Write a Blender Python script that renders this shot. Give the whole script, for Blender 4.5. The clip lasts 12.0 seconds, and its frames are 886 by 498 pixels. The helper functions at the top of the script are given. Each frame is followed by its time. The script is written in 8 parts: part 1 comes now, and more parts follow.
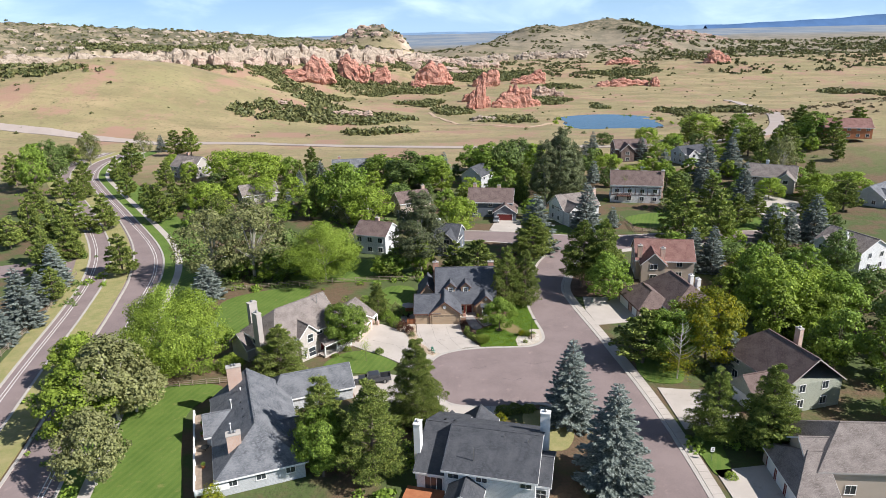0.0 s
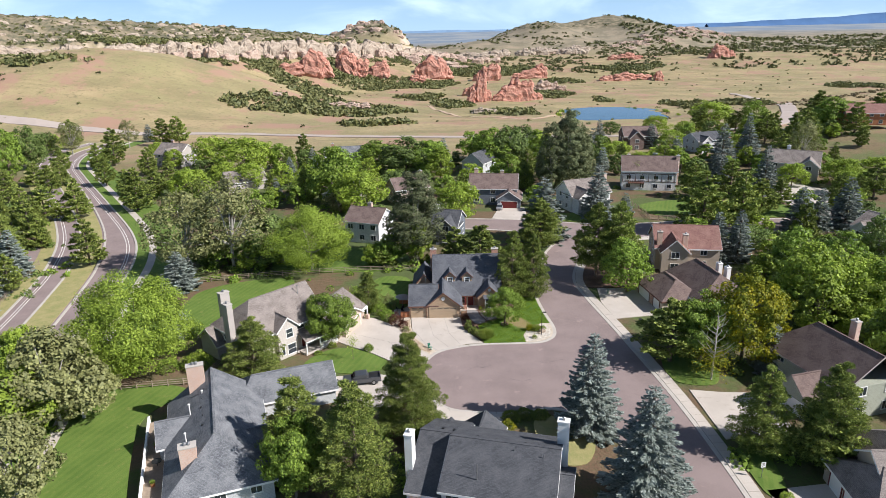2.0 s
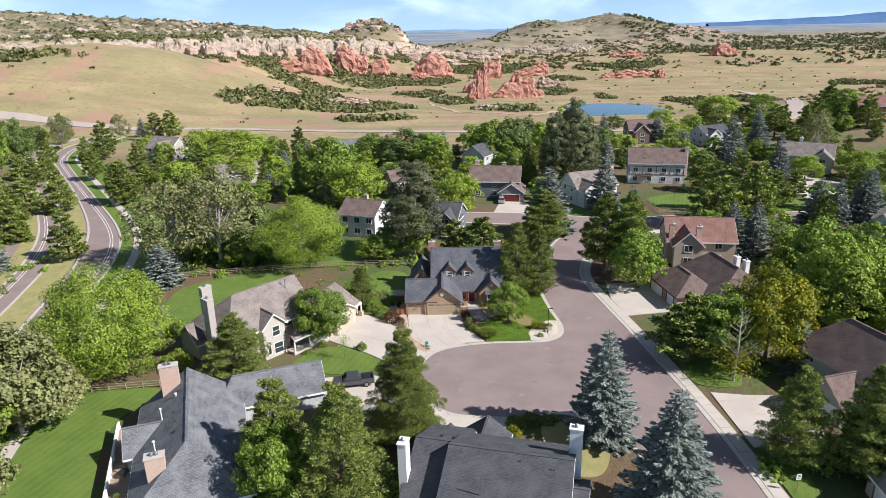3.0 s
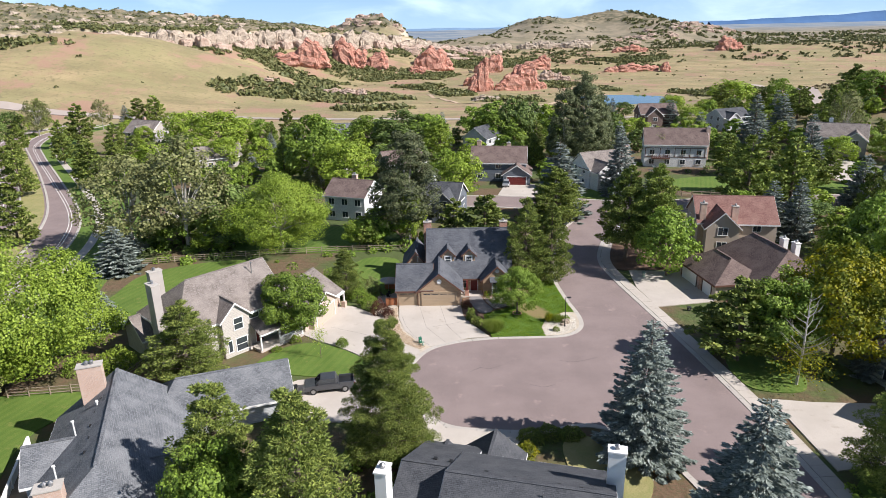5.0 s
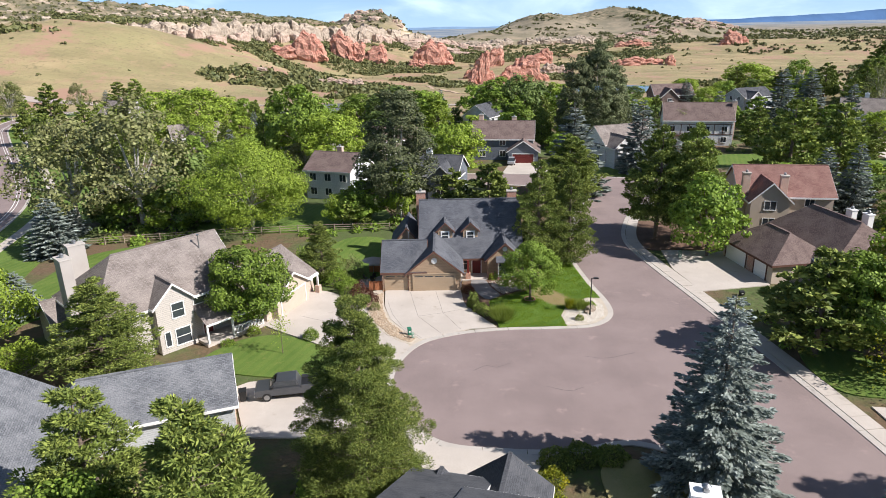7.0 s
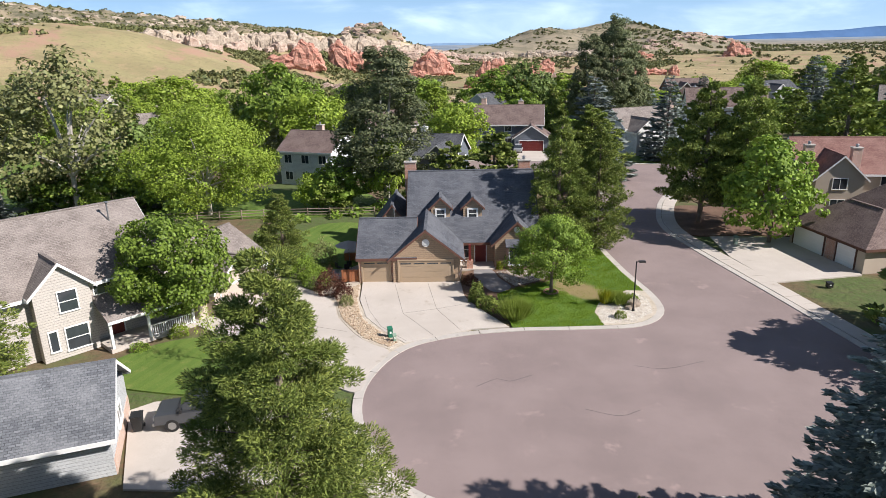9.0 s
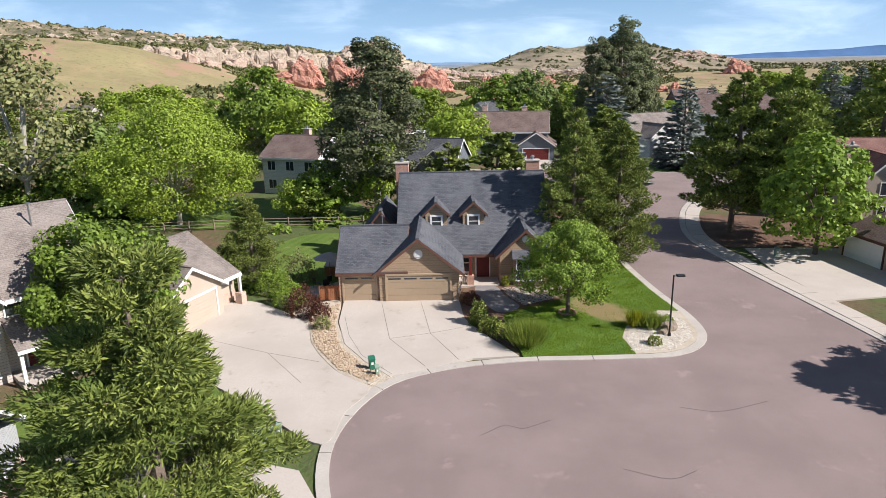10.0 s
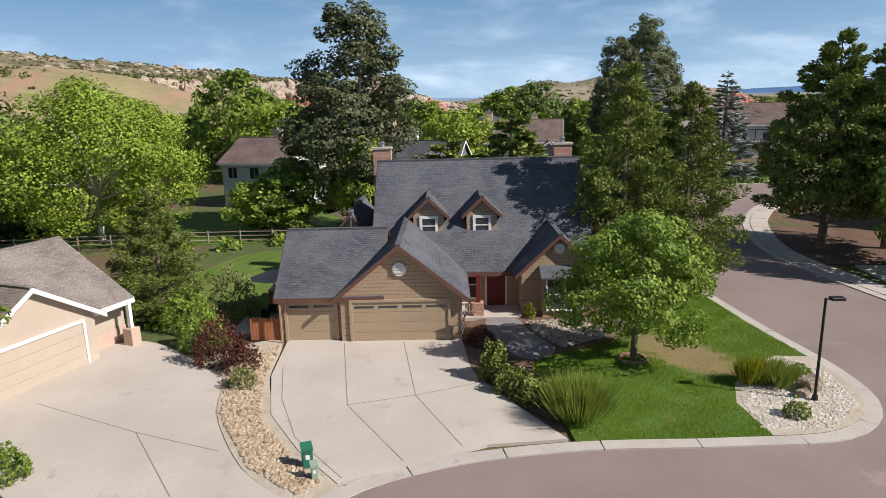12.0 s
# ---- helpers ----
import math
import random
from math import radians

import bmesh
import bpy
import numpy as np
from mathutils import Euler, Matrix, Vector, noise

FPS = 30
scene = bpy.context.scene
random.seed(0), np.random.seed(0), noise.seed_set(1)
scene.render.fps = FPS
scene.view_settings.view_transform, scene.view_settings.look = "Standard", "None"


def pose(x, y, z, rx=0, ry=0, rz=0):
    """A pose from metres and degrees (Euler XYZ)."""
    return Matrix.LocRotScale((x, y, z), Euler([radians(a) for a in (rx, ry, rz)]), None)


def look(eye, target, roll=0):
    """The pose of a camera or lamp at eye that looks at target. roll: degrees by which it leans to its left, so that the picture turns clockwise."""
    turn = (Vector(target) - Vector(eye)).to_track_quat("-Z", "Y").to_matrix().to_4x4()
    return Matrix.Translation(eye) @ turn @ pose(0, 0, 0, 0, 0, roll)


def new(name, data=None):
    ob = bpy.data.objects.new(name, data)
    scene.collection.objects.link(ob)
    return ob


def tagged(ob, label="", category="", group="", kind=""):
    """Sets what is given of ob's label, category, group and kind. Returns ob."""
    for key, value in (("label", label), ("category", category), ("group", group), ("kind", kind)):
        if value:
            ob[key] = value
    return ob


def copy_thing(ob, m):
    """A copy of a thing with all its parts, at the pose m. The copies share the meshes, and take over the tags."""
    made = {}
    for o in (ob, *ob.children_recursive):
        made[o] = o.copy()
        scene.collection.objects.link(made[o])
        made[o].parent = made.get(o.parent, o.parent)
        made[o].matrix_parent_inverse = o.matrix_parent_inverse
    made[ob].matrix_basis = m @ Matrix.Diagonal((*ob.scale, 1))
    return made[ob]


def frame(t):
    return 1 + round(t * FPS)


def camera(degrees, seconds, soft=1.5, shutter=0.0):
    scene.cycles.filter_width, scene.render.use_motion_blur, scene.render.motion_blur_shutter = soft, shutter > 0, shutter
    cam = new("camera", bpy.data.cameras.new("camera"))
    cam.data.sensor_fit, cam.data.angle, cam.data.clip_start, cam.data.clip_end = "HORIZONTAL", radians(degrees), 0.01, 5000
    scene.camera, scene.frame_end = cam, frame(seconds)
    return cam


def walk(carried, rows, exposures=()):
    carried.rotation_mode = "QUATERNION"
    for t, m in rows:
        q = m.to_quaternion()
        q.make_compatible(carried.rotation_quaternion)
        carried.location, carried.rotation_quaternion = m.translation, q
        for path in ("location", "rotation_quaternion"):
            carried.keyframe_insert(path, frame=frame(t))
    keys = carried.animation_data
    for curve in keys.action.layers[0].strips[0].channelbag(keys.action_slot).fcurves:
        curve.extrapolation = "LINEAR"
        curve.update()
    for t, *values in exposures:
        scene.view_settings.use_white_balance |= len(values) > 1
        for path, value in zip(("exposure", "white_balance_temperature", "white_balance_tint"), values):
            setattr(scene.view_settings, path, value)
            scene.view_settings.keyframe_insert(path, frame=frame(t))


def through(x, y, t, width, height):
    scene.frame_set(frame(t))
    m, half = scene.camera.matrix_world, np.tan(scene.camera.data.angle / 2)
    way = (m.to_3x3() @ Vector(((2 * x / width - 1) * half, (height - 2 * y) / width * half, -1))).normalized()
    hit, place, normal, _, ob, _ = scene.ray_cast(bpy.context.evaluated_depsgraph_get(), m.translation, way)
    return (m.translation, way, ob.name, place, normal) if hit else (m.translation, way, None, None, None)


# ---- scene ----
cam = camera(68.4, 12.0, soft=0.3)
METRES, EYE, TILT, LEAN, TURN = 105.0, 59.7, -18.8, 1.2, 0.0
ROWS = [
    (0.0, 0.0, 0.0, 0.0, 0.0, 0.0, -0.0),
    (0.5, 0.0001, 0.0359, -0.0076, 0.01, 0.0, -0.01),
    (1.0, 0.0009, 0.0699, -0.0143, 0.01, -0.02, -0.01),
    (1.5, 0.0021, 0.1078, -0.0209, 0.01, -0.04, -0.01),
    (2.0, 0.0033, 0.1468, -0.0274, 0.01, -0.04, -0.02),
    (2.5, 0.0044, 0.1864, -0.0345, 0.03, -0.05, -0.02),
    (3.0, 0.0053, 0.2235, -0.0407, 0.03, -0.04, -0.03),
    (5.0, 0.0099, 0.3872, -0.0698, 0.07, -0.06, -0.06),
    (5.5, 0.0111, 0.4302, -0.0782, 0.08, -0.04, -0.06),
    (6.0, 0.0121, 0.4729, -0.0867, 0.09, -0.03, -0.04),
    (6.5, 0.0137, 0.5156, -0.0949, 0.1, -0.04, -0.03),
    (7.0, 0.0151, 0.5557, -0.1026, 0.11, -0.04, -0.02),
    (9.0, 0.0202, 0.729, -0.1358, 0.14, 1.36, -0.1),
    (9.5, 0.0218, 0.774, -0.1391, 0.16, 2.15, -0.08),
    (10.0, 0.0235, 0.819, -0.138, 0.17, 2.96, -0.07),
    (10.5, 0.024, 0.8624, -0.14, 0.18, 3.74, -0.05),
    (11.0, 0.0245, 0.9017, -0.1408, 0.2, 4.43, -0.03),
    (11.5, 0.0252, 0.9446, -0.1415, 0.2, 5.21, -0.0),
    (12.0, 0.026, 0.9868, -0.1401, 0.22, 5.97, 0.03),
]
walk(cam, [(t, pose(0, 0, EYE, TILT, LEAN, TURN) @ pose(METRES * x, METRES * y, METRES * z, 90 + pitch, roll, yaw)) for t, x, y, z, yaw, pitch, roll in ROWS],
     exposures=[(0.0, 0.50, 6400, 10), (7.0, 0.57, 6500, 11), (9.5, 0.53, 6550, 11), (10.5, 0.42, 6600, 12), (12.0, 0.22, 6750, 11)])

# ---- light ----
SUN_DIR = Vector((0.93, -0.36, 0.80)).normalized()      # towards the sun
world = bpy.data.worlds.new("world")
scene.world = world
world.use_nodes = True
wn = world.node_tree
wn.nodes.clear()
sky = wn.nodes.new("ShaderNodeTexSky")
sky.sky_type, sky.sun_disc = "NISHITA", False
sky.sun_elevation = math.asin(SUN_DIR.z)
sky.sun_rotation = math.atan2(SUN_DIR.x, SUN_DIR.y)
sky.altitude, sky.air_density, sky.dust_density, sky.ozone_density = 1800, 1.0, 0.15, 2.5
wb = wn.nodes.new("ShaderNodeBackground")
wb.inputs["Strength"].default_value = 0.056
wo = wn.nodes.new("ShaderNodeOutputWorld")
# thin high cloud: soft white patches, drawn out level
tc = wn.nodes.new("ShaderNodeTexCoord")
mp = wn.nodes.new("ShaderNodeMapping")
mp.inputs["Scale"].default_value = (4.0, 4.0, 15.0)
cn = wn.nodes.new("ShaderNodeTexNoise")
cn.inputs["Scale"].default_value, cn.inputs["Detail"].default_value, cn.inputs["Roughness"].default_value = 1.3, 6.0, 0.55
cn.inputs["Distortion"].default_value = 0.4
cr = wn.nodes.new("ShaderNodeMapRange")
cr.interpolation_type = "SMOOTHSTEP"
cr.inputs["From Min"].default_value, cr.inputs["From Max"].default_value, cr.inputs["To Max"].default_value = 0.42, 0.84, 5.5
cm = wn.nodes.new("ShaderNodeVectorMath")
cm.operation = "MULTIPLY_ADD"
cm.inputs[1].default_value = (1.0, 1.0, 1.0)
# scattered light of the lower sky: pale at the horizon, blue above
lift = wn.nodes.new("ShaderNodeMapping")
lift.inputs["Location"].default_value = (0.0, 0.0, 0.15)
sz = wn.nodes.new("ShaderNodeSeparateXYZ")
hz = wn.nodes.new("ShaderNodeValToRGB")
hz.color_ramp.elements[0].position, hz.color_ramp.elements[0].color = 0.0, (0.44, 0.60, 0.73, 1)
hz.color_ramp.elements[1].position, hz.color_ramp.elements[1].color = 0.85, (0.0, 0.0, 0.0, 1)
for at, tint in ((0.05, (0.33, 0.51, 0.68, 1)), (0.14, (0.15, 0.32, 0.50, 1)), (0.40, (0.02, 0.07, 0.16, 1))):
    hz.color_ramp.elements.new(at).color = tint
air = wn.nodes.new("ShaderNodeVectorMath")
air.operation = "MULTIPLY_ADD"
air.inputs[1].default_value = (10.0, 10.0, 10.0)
wn.links.new(tc.outputs["Generated"], lift.inputs["Vector"])
wn.links.new(lift.outputs["Vector"], sky.inputs["Vector"])
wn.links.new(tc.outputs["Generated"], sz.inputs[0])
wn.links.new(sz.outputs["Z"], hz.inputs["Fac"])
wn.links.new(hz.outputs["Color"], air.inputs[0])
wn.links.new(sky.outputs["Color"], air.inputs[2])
wn.links.new(tc.outputs["Generated"], mp.inputs["Vector"])
wn.links.new(mp.outputs["Vector"], cn.inputs["Vector"])
wn.links.new(cn.outputs["Fac"], cr.inputs["Value"])
wn.links.new(cr.outputs["Result"], cm.inputs[0])
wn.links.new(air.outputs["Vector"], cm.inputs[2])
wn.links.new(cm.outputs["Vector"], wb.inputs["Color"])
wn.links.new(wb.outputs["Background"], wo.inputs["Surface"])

sun = new("sun", bpy.data.lights.new("sun", "SUN"))
sun.data.energy, sun.data.angle, sun.data.color = 5.0, radians(0.6), (1.0, 0.958, 0.93)
sun.matrix_world = look((0, 0, 200), Vector((0, 0, 200)) - SUN_DIR)

# ---- materials ----
def shader(name, rough=0.8, metal=0.0, spec=0.3):
    m = bpy.data.materials.new(name)
    m.use_nodes = True
    n, l = m.node_tree.nodes, m.node_tree.links
    b = n["Principled BSDF"]
    b.inputs["Roughness"].default_value, b.inputs["Metallic"].default_value = rough, metal
    b.inputs["Specular IOR Level"].default_value = spec
    return m, n, l, b


def noise_at(n, l, scale, detail=4.0, coord="Object", rough=0.6):
    c = n.new("ShaderNodeTexCoord")
    t = n.new("ShaderNodeTexNoise")
    t.inputs["Scale"].default_value, t.inputs["Detail"].default_value, t.inputs["Roughness"].default_value = scale, detail, rough
    l.new(c.outputs[coord], t.inputs["Vector"])
    return t.outputs["Fac"]


def blend(n, l, fac, a, b):
    m = n.new("ShaderNodeMix")
    m.data_type = "RGBA"
    for key, v in (("Factor", fac), ("A", a), ("B", b)):
        if isinstance(v, (tuple, list)):
            m.inputs[key].default_value = (*v, 1) if len(v) == 3 else v
        elif isinstance(v, (int, float)):
            m.inputs[key].default_value = v
        else:
            l.new(v, m.inputs[key])
    return m.outputs["Result"]


def ramp(n, l, fac, lo, hi):
    r = n.new("ShaderNodeMapRange")
    r.inputs["From Min"].default_value, r.inputs["From Max"].default_value = lo, hi
    r.interpolation_type = "SMOOTHSTEP"
    l.new(fac, r.inputs["Value"])
    return r.outputs["Result"]


def bumped(n, l, b, height, strength, dist):
    u = n.new("ShaderNodeBump")
    u.inputs["Strength"].default_value, u.inputs["Distance"].default_value = strength, dist
    l.new(height, u.inputs["Height"])
    l.new(u.outputs["Normal"], b.inputs["Normal"])


def rough_mat(name, c1, c2, fine=8.0, coarse=0.5, rough=0.85, bump=0.3, dist=0.02, c3=None, metal=0.0, spec=0.3, detail=5.0):
    """Two-scale mottled surface: coarse patches from c1 to c2, fine grain, and stains of c3."""
    m, n, l, b = shader(name, rough, metal, spec)
    co, fi = noise_at(n, l, coarse, 5.0), noise_at(n, l, fine, detail)
    col = blend(n, l, ramp(n, l, co, 0.3, 0.7), c1, c2)
    col = blend(n, l, ramp(n, l, fi, 0.35, 0.75), col, blend(n, l, 0.5, c2, c3 or c1))
    if c3:
        col = blend(n, l, ramp(n, l, noise_at(n, l, coarse * 2.7, 6.0, rough=0.7), 0.58, 0.72), col, c3)
    l.new(col, b.inputs["Base Color"])
    if bump:
        bumped(n, l, b, fi, bump, dist)
    return m


def course_mat(name, c1, c2, mortar, width, height, gap=0.01, rough=0.85, depth=0.02, offset=0.5, vary=0.6, patch=0.35, c3=None):
    """Courses of shingles, boards or bricks, in the metres of the mesh's UV map."""
    m, n, l, b = shader(name, rough)
    u = n.new("ShaderNodeUVMap")
    k = n.new("ShaderNodeTexBrick")
    k.offset = offset
    for key, v in (("Scale", 1.0), ("Mortar Size", gap), ("Mortar Smooth", 0.3), ("Bias", 0.0), ("Brick Width", width), ("Row Height", height)):
        k.inputs[key].default_value = v
    k.inputs["Color1"].default_value, k.inputs["Color2"].default_value, k.inputs["Mortar"].default_value = (*c1, 1), (*c2, 1), (*mortar, 1)
    l.new(u.outputs["UV"], k.inputs["Vector"])
    t = n.new("ShaderNodeTexNoise")
    t.inputs["Scale"].default_value, t.inputs["Detail"].default_value = patch, 6.0
    l.new(u.outputs["UV"], t.inputs["Vector"])
    col = blend(n, l, ramp(n, l, t.outputs["Fac"], 0.3, 0.75), k.outputs["Color"], blend(n, l, vary, k.outputs["Color"], c3 or c2))
    g = n.new("ShaderNodeTexNoise")
    g.inputs["Scale"].default_value, g.inputs["Detail"].default_value = 9.0, 4.0
    l.new(u.outputs["UV"], g.inputs["Vector"])
    col = blend(n, l, ramp(n, l, g.outputs["Fac"], 0.4, 0.8), col, blend(n, l, 0.55, col, mortar))
    l.new(col, b.inputs["Base Color"])
    inv = n.new("ShaderNodeMath")
    inv.operation = "SUBTRACT"
    inv.inputs[0].default_value = 1.0
    l.new(k.outputs["Fac"], inv.inputs[1])
    bumped(n, l, b, inv.outputs[0], 0.6, depth)
    return m


def leaf_mat(name, c1, c2, c3, through=0.28, rough=0.55):
    """Leaves: each island its own tint, each tree its own shift."""
    m, n, l, b = shader(name, rough, spec=0.25)
    g = n.new("ShaderNodeNewGeometry")
    o = n.new("ShaderNodeObjectInfo")
    col = blend(n, l, g.outputs["Random Per Island"], c1, c2)
    col = blend(n, l, ramp(n, l, noise_at(n, l, 0.55, 3.0), 0.42, 0.68), col, c3)
    h = n.new("ShaderNodeHueSaturation")
    h.inputs["Saturation"].default_value = 1.1
    r = n.new("ShaderNodeMapRange")
    r.inputs["To Min"].default_value, r.inputs["To Max"].default_value = 0.8, 1.18
    l.new(o.outputs["Random"], r.inputs["Value"])
    l.new(r.outputs["Result"], h.inputs["Value"])
    l.new(col, h.inputs["Color"])
    l.new(h.outputs["Color"], b.inputs["Base Color"])
    t = n.new("ShaderNodeBsdfTranslucent")
    l.new(h.outputs["Color"], t.inputs["Color"])
    x = n.new("ShaderNodeMixShader")
    x.inputs["Fac"].default_value = through
    l.new(b.outputs["BSDF"], x.inputs[1])
    l.new(t.outputs["BSDF"], x.inputs[2])
    l.new(x.outputs["Shader"], n["Material Output"].inputs["Surface"])
    return m


def glass_mat():
    m, n, l, b = shader("window_glass", 0.06, spec=0.7)
    l.new(blend(n, l, noise_at(n, l, 1.2), (0.02, 0.025, 0.03), (0.06, 0.07, 0.08)), b.inputs["Base Color"])
    return m


ASPHALT = rough_mat("asphalt", (0.195, 0.153, 0.145), (0.27, 0.212, 0.20), 26.0, 0.16, 0.9, 0.4, 0.012, c3=(0.33, 0.25, 0.232))
TAR = rough_mat("tar", (0.05, 0.048, 0.048), (0.09, 0.085, 0.08), 20.0, 1.0, 0.7)
CONCRETE = rough_mat("concrete", (0.46, 0.41, 0.36), (0.56, 0.505, 0.45), 14.0, 0.22, 0.85, 0.2, 0.006, c3=(0.40, 0.345, 0.285))
KERB = rough_mat("kerb_concrete", (0.44, 0.40, 0.36), (0.54, 0.50, 0.45), 14.0, 0.5, 0.85, 0.2, 0.008, c3=(0.36, 0.32, 0.28))
PAINT_LINE = rough_mat("road_paint", (0.72, 0.70, 0.66), (0.80, 0.78, 0.74), 20.0, 1.5, 0.7, c3=(0.5, 0.47, 0.45))


def front_lawn_mat():
    """Green turf that fades into one ragged scorched patch beside the tree."""
    m, n, l, b = shader("front_lawn_grass", 0.9)
    fi = noise_at(n, l, 26.0, 5.0)
    green = blend(n, l, ramp(n, l, noise_at(n, l, 0.35, 5.0), 0.3, 0.7), (0.075, 0.15, 0.022), (0.115, 0.20, 0.035))
    green = blend(n, l, ramp(n, l, noise_at(n, l, 1.3, 6.0), 0.55, 0.75), green, (0.19, 0.21, 0.06))
    tan = blend(n, l, ramp(n, l, fi, 0.35, 0.7), (0.30, 0.22, 0.115), (0.22, 0.18, 0.075))
    c = n.new("ShaderNodeTexCoord")
    mp_ = n.new("ShaderNodeMapping")
    mp_.vector_type = "TEXTURE"
    mp_.inputs["Location"].default_value = (13.0, 123.2, 0.0)
    mp_.inputs["Rotation"].default_value = (0.0, 0.0, 0.49)
    mp_.inputs["Scale"].default_value = (1.7, 3.3, 10.0)
    l.new(c.outputs["Object"], mp_.inputs["Vector"])
    d = n.new("ShaderNodeVectorMath")
    d.operation = "LENGTH"
    l.new(mp_.outputs["Vector"], d.inputs[0])
    ragged = n.new("ShaderNodeMath")
    ragged.operation = "ADD"
    l.new(d.outputs["Value"], ragged.inputs[0])
    l.new(noise_at(n, l, 1.1, 7.0, rough=0.7), ragged.inputs[1])
    l.new(blend(n, l, ramp(n, l, ragged.outputs[0], 1.15, 1.75), tan, green), b.inputs["Base Color"])
    bumped(n, l, b, fi, 0.9, 0.05)
    return m


LAWN_FRONT = front_lawn_mat()


def striped_lawn_mat():
    """Green turf with faint mown stripes and yellowing patches."""
    m, n, l, b = shader("lawn_grass", 0.9)
    fi = noise_at(n, l, 26.0, 5.0)
    col = blend(n, l, ramp(n, l, noise_at(n, l, 0.25, 5.0), 0.3, 0.7), (0.095, 0.165, 0.026), (0.14, 0.215, 0.04))
    c = n.new("ShaderNodeTexCoord")
    w = n.new("ShaderNodeTexWave")
    w.inputs["Scale"].default_value, w.inputs["Distortion"].default_value, w.inputs["Detail"].default_value = 0.28, 0.6, 2.0
    rot = n.new("ShaderNodeMapping")
    rot.inputs["Rotation"].default_value = (0.0, 0.0, 0.35)
    l.new(c.outputs["Object"], rot.inputs["Vector"])
    l.new(rot.outputs["Vector"], w.inputs["Vector"])
    col = blend(n, l, ramp(n, l, w.outputs["Fac"], 0.35, 0.65), col, blend(n, l, 0.26, col, (0.20, 0.25, 0.055)))
    col = blend(n, l, ramp(n, l, noise_at(n, l, 0.7, 6.0, rough=0.7), 0.56, 0.72), col, (0.23, 0.24, 0.07))
    col = blend(n, l, ramp(n, l, fi, 0.4, 0.75), col, blend(n, l, 0.6, col, (0.06, 0.10, 0.015)))
    l.new(col, b.inputs["Base Color"])
    bumped(n, l, b, fi, 0.9, 0.05)
    return m


LAWN = striped_lawn_mat()
LAWN_DRY = rough_mat("dry_lawn", (0.20, 0.23, 0.07), (0.34, 0.30, 0.13), 24.0, 0.4, 0.9, 0.9, 0.05, c3=(0.42, 0.34, 0.18))
MULCH = rough_mat("mulch", (0.125, 0.074, 0.05), (0.21, 0.128, 0.088), 18.0, 0.5, 0.95, 0.9, 0.05, c3=(0.09, 0.06, 0.04))
GRAVEL = rough_mat("gravel", (0.50, 0.43, 0.34), (0.62, 0.55, 0.45), 22.0, 1.2, 0.9, 1.0, 0.05, c3=(0.35, 0.27, 0.2))
WHITE = rough_mat("white_paint", (0.76, 0.75, 0.72), (0.82, 0.81, 0.79), 6.0, 0.8, 0.55, 0.05)
WOOD = rough_mat("weathered_wood", (0.25, 0.19, 0.14), (0.36, 0.29, 0.22), 12.0, 1.5, 0.85, 0.4, c3=(0.17, 0.13, 0.1))
CEDAR = rough_mat("cedar_wood", (0.36, 0.13, 0.06), (0.46, 0.19, 0.09), 12.0, 1.5, 0.75, 0.3)
BARK = rough_mat("bark", (0.15, 0.11, 0.085), (0.24, 0.19, 0.15), 14.0, 2.0, 0.95, 0.8, 0.04)
PALE_BARK = rough_mat("pale_bark", (0.42, 0.38, 0.32), (0.56, 0.52, 0.46), 9.0, 1.5, 0.9, 0.5, 0.03, c3=(0.22, 0.19, 0.16))
METAL = rough_mat("grey_metal", (0.30, 0.30, 0.30), (0.40, 0.40, 0.40), 10.0, 1.0, 0.4, 0.05, metal=0.8)
BLACK = rough_mat("black_paint", (0.015, 0.015, 0.016), (0.03, 0.03, 0.03), 10.0, 1.0, 0.45, 0.05)
GLASS = glass_mat()
BRICK = course_mat("red_brick", (0.40, 0.17, 0.11), (0.52, 0.26, 0.17), (0.55, 0.48, 0.42), 0.24, 0.08, 0.012, vary=0.5, c3=(0.34, 0.14, 0.09))
PALE_BRICK = course_mat("pale_brick", (0.56, 0.36, 0.27), (0.64, 0.44, 0.34), (0.60, 0.54, 0.48), 0.24, 0.08, 0.012, vary=0.5, c3=(0.5, 0.3, 0.22))


def siding(name, c, dark=0.72, board=0.2):
    d = tuple(v * dark for v in c)
    return course_mat(name, c, tuple(v * 0.96 for v in c), tuple(v * 0.45 for v in c), 60.0, board, 0.012, 0.75, 0.02, vary=0.35, c3=d)


def shingles(name, c1, c2, c3):
    return course_mat(name, c1, c2, tuple(v * 0.45 for v in c1), 0.33, 0.15, 0.012, 0.92, 0.025, vary=0.75, patch=0.5, c3=c3)


SLATE = shingles("slate_blue_shingles", (0.075, 0.080, 0.095), (0.125, 0.132, 0.15), (0.16, 0.165, 0.18))
CHARCOAL = shingles("charcoal_shingles", (0.060, 0.063, 0.072), (0.095, 0.10, 0.11), (0.12, 0.122, 0.13))
GREY_ROOF = shingles("grey_shingles", (0.11, 0.117, 0.13), (0.20, 0.208, 0.222), (0.27, 0.275, 0.285))
TAUPE = shingles("taupe_shingles", (0.18, 0.15, 0.135), (0.28, 0.24, 0.215), (0.34, 0.295, 0.265))
BROWN_ROOF = shingles("brown_shingles", (0.13, 0.09, 0.08), (0.20, 0.145, 0.13), (0.24, 0.18, 0.16))
RED_ROOF = shingles("red_brown_shingles", (0.20, 0.10, 0.085), (0.29, 0.155, 0.13), (0.32, 0.19, 0.16))
TAN = siding("tan_siding", (0.46, 0.33, 0.22))
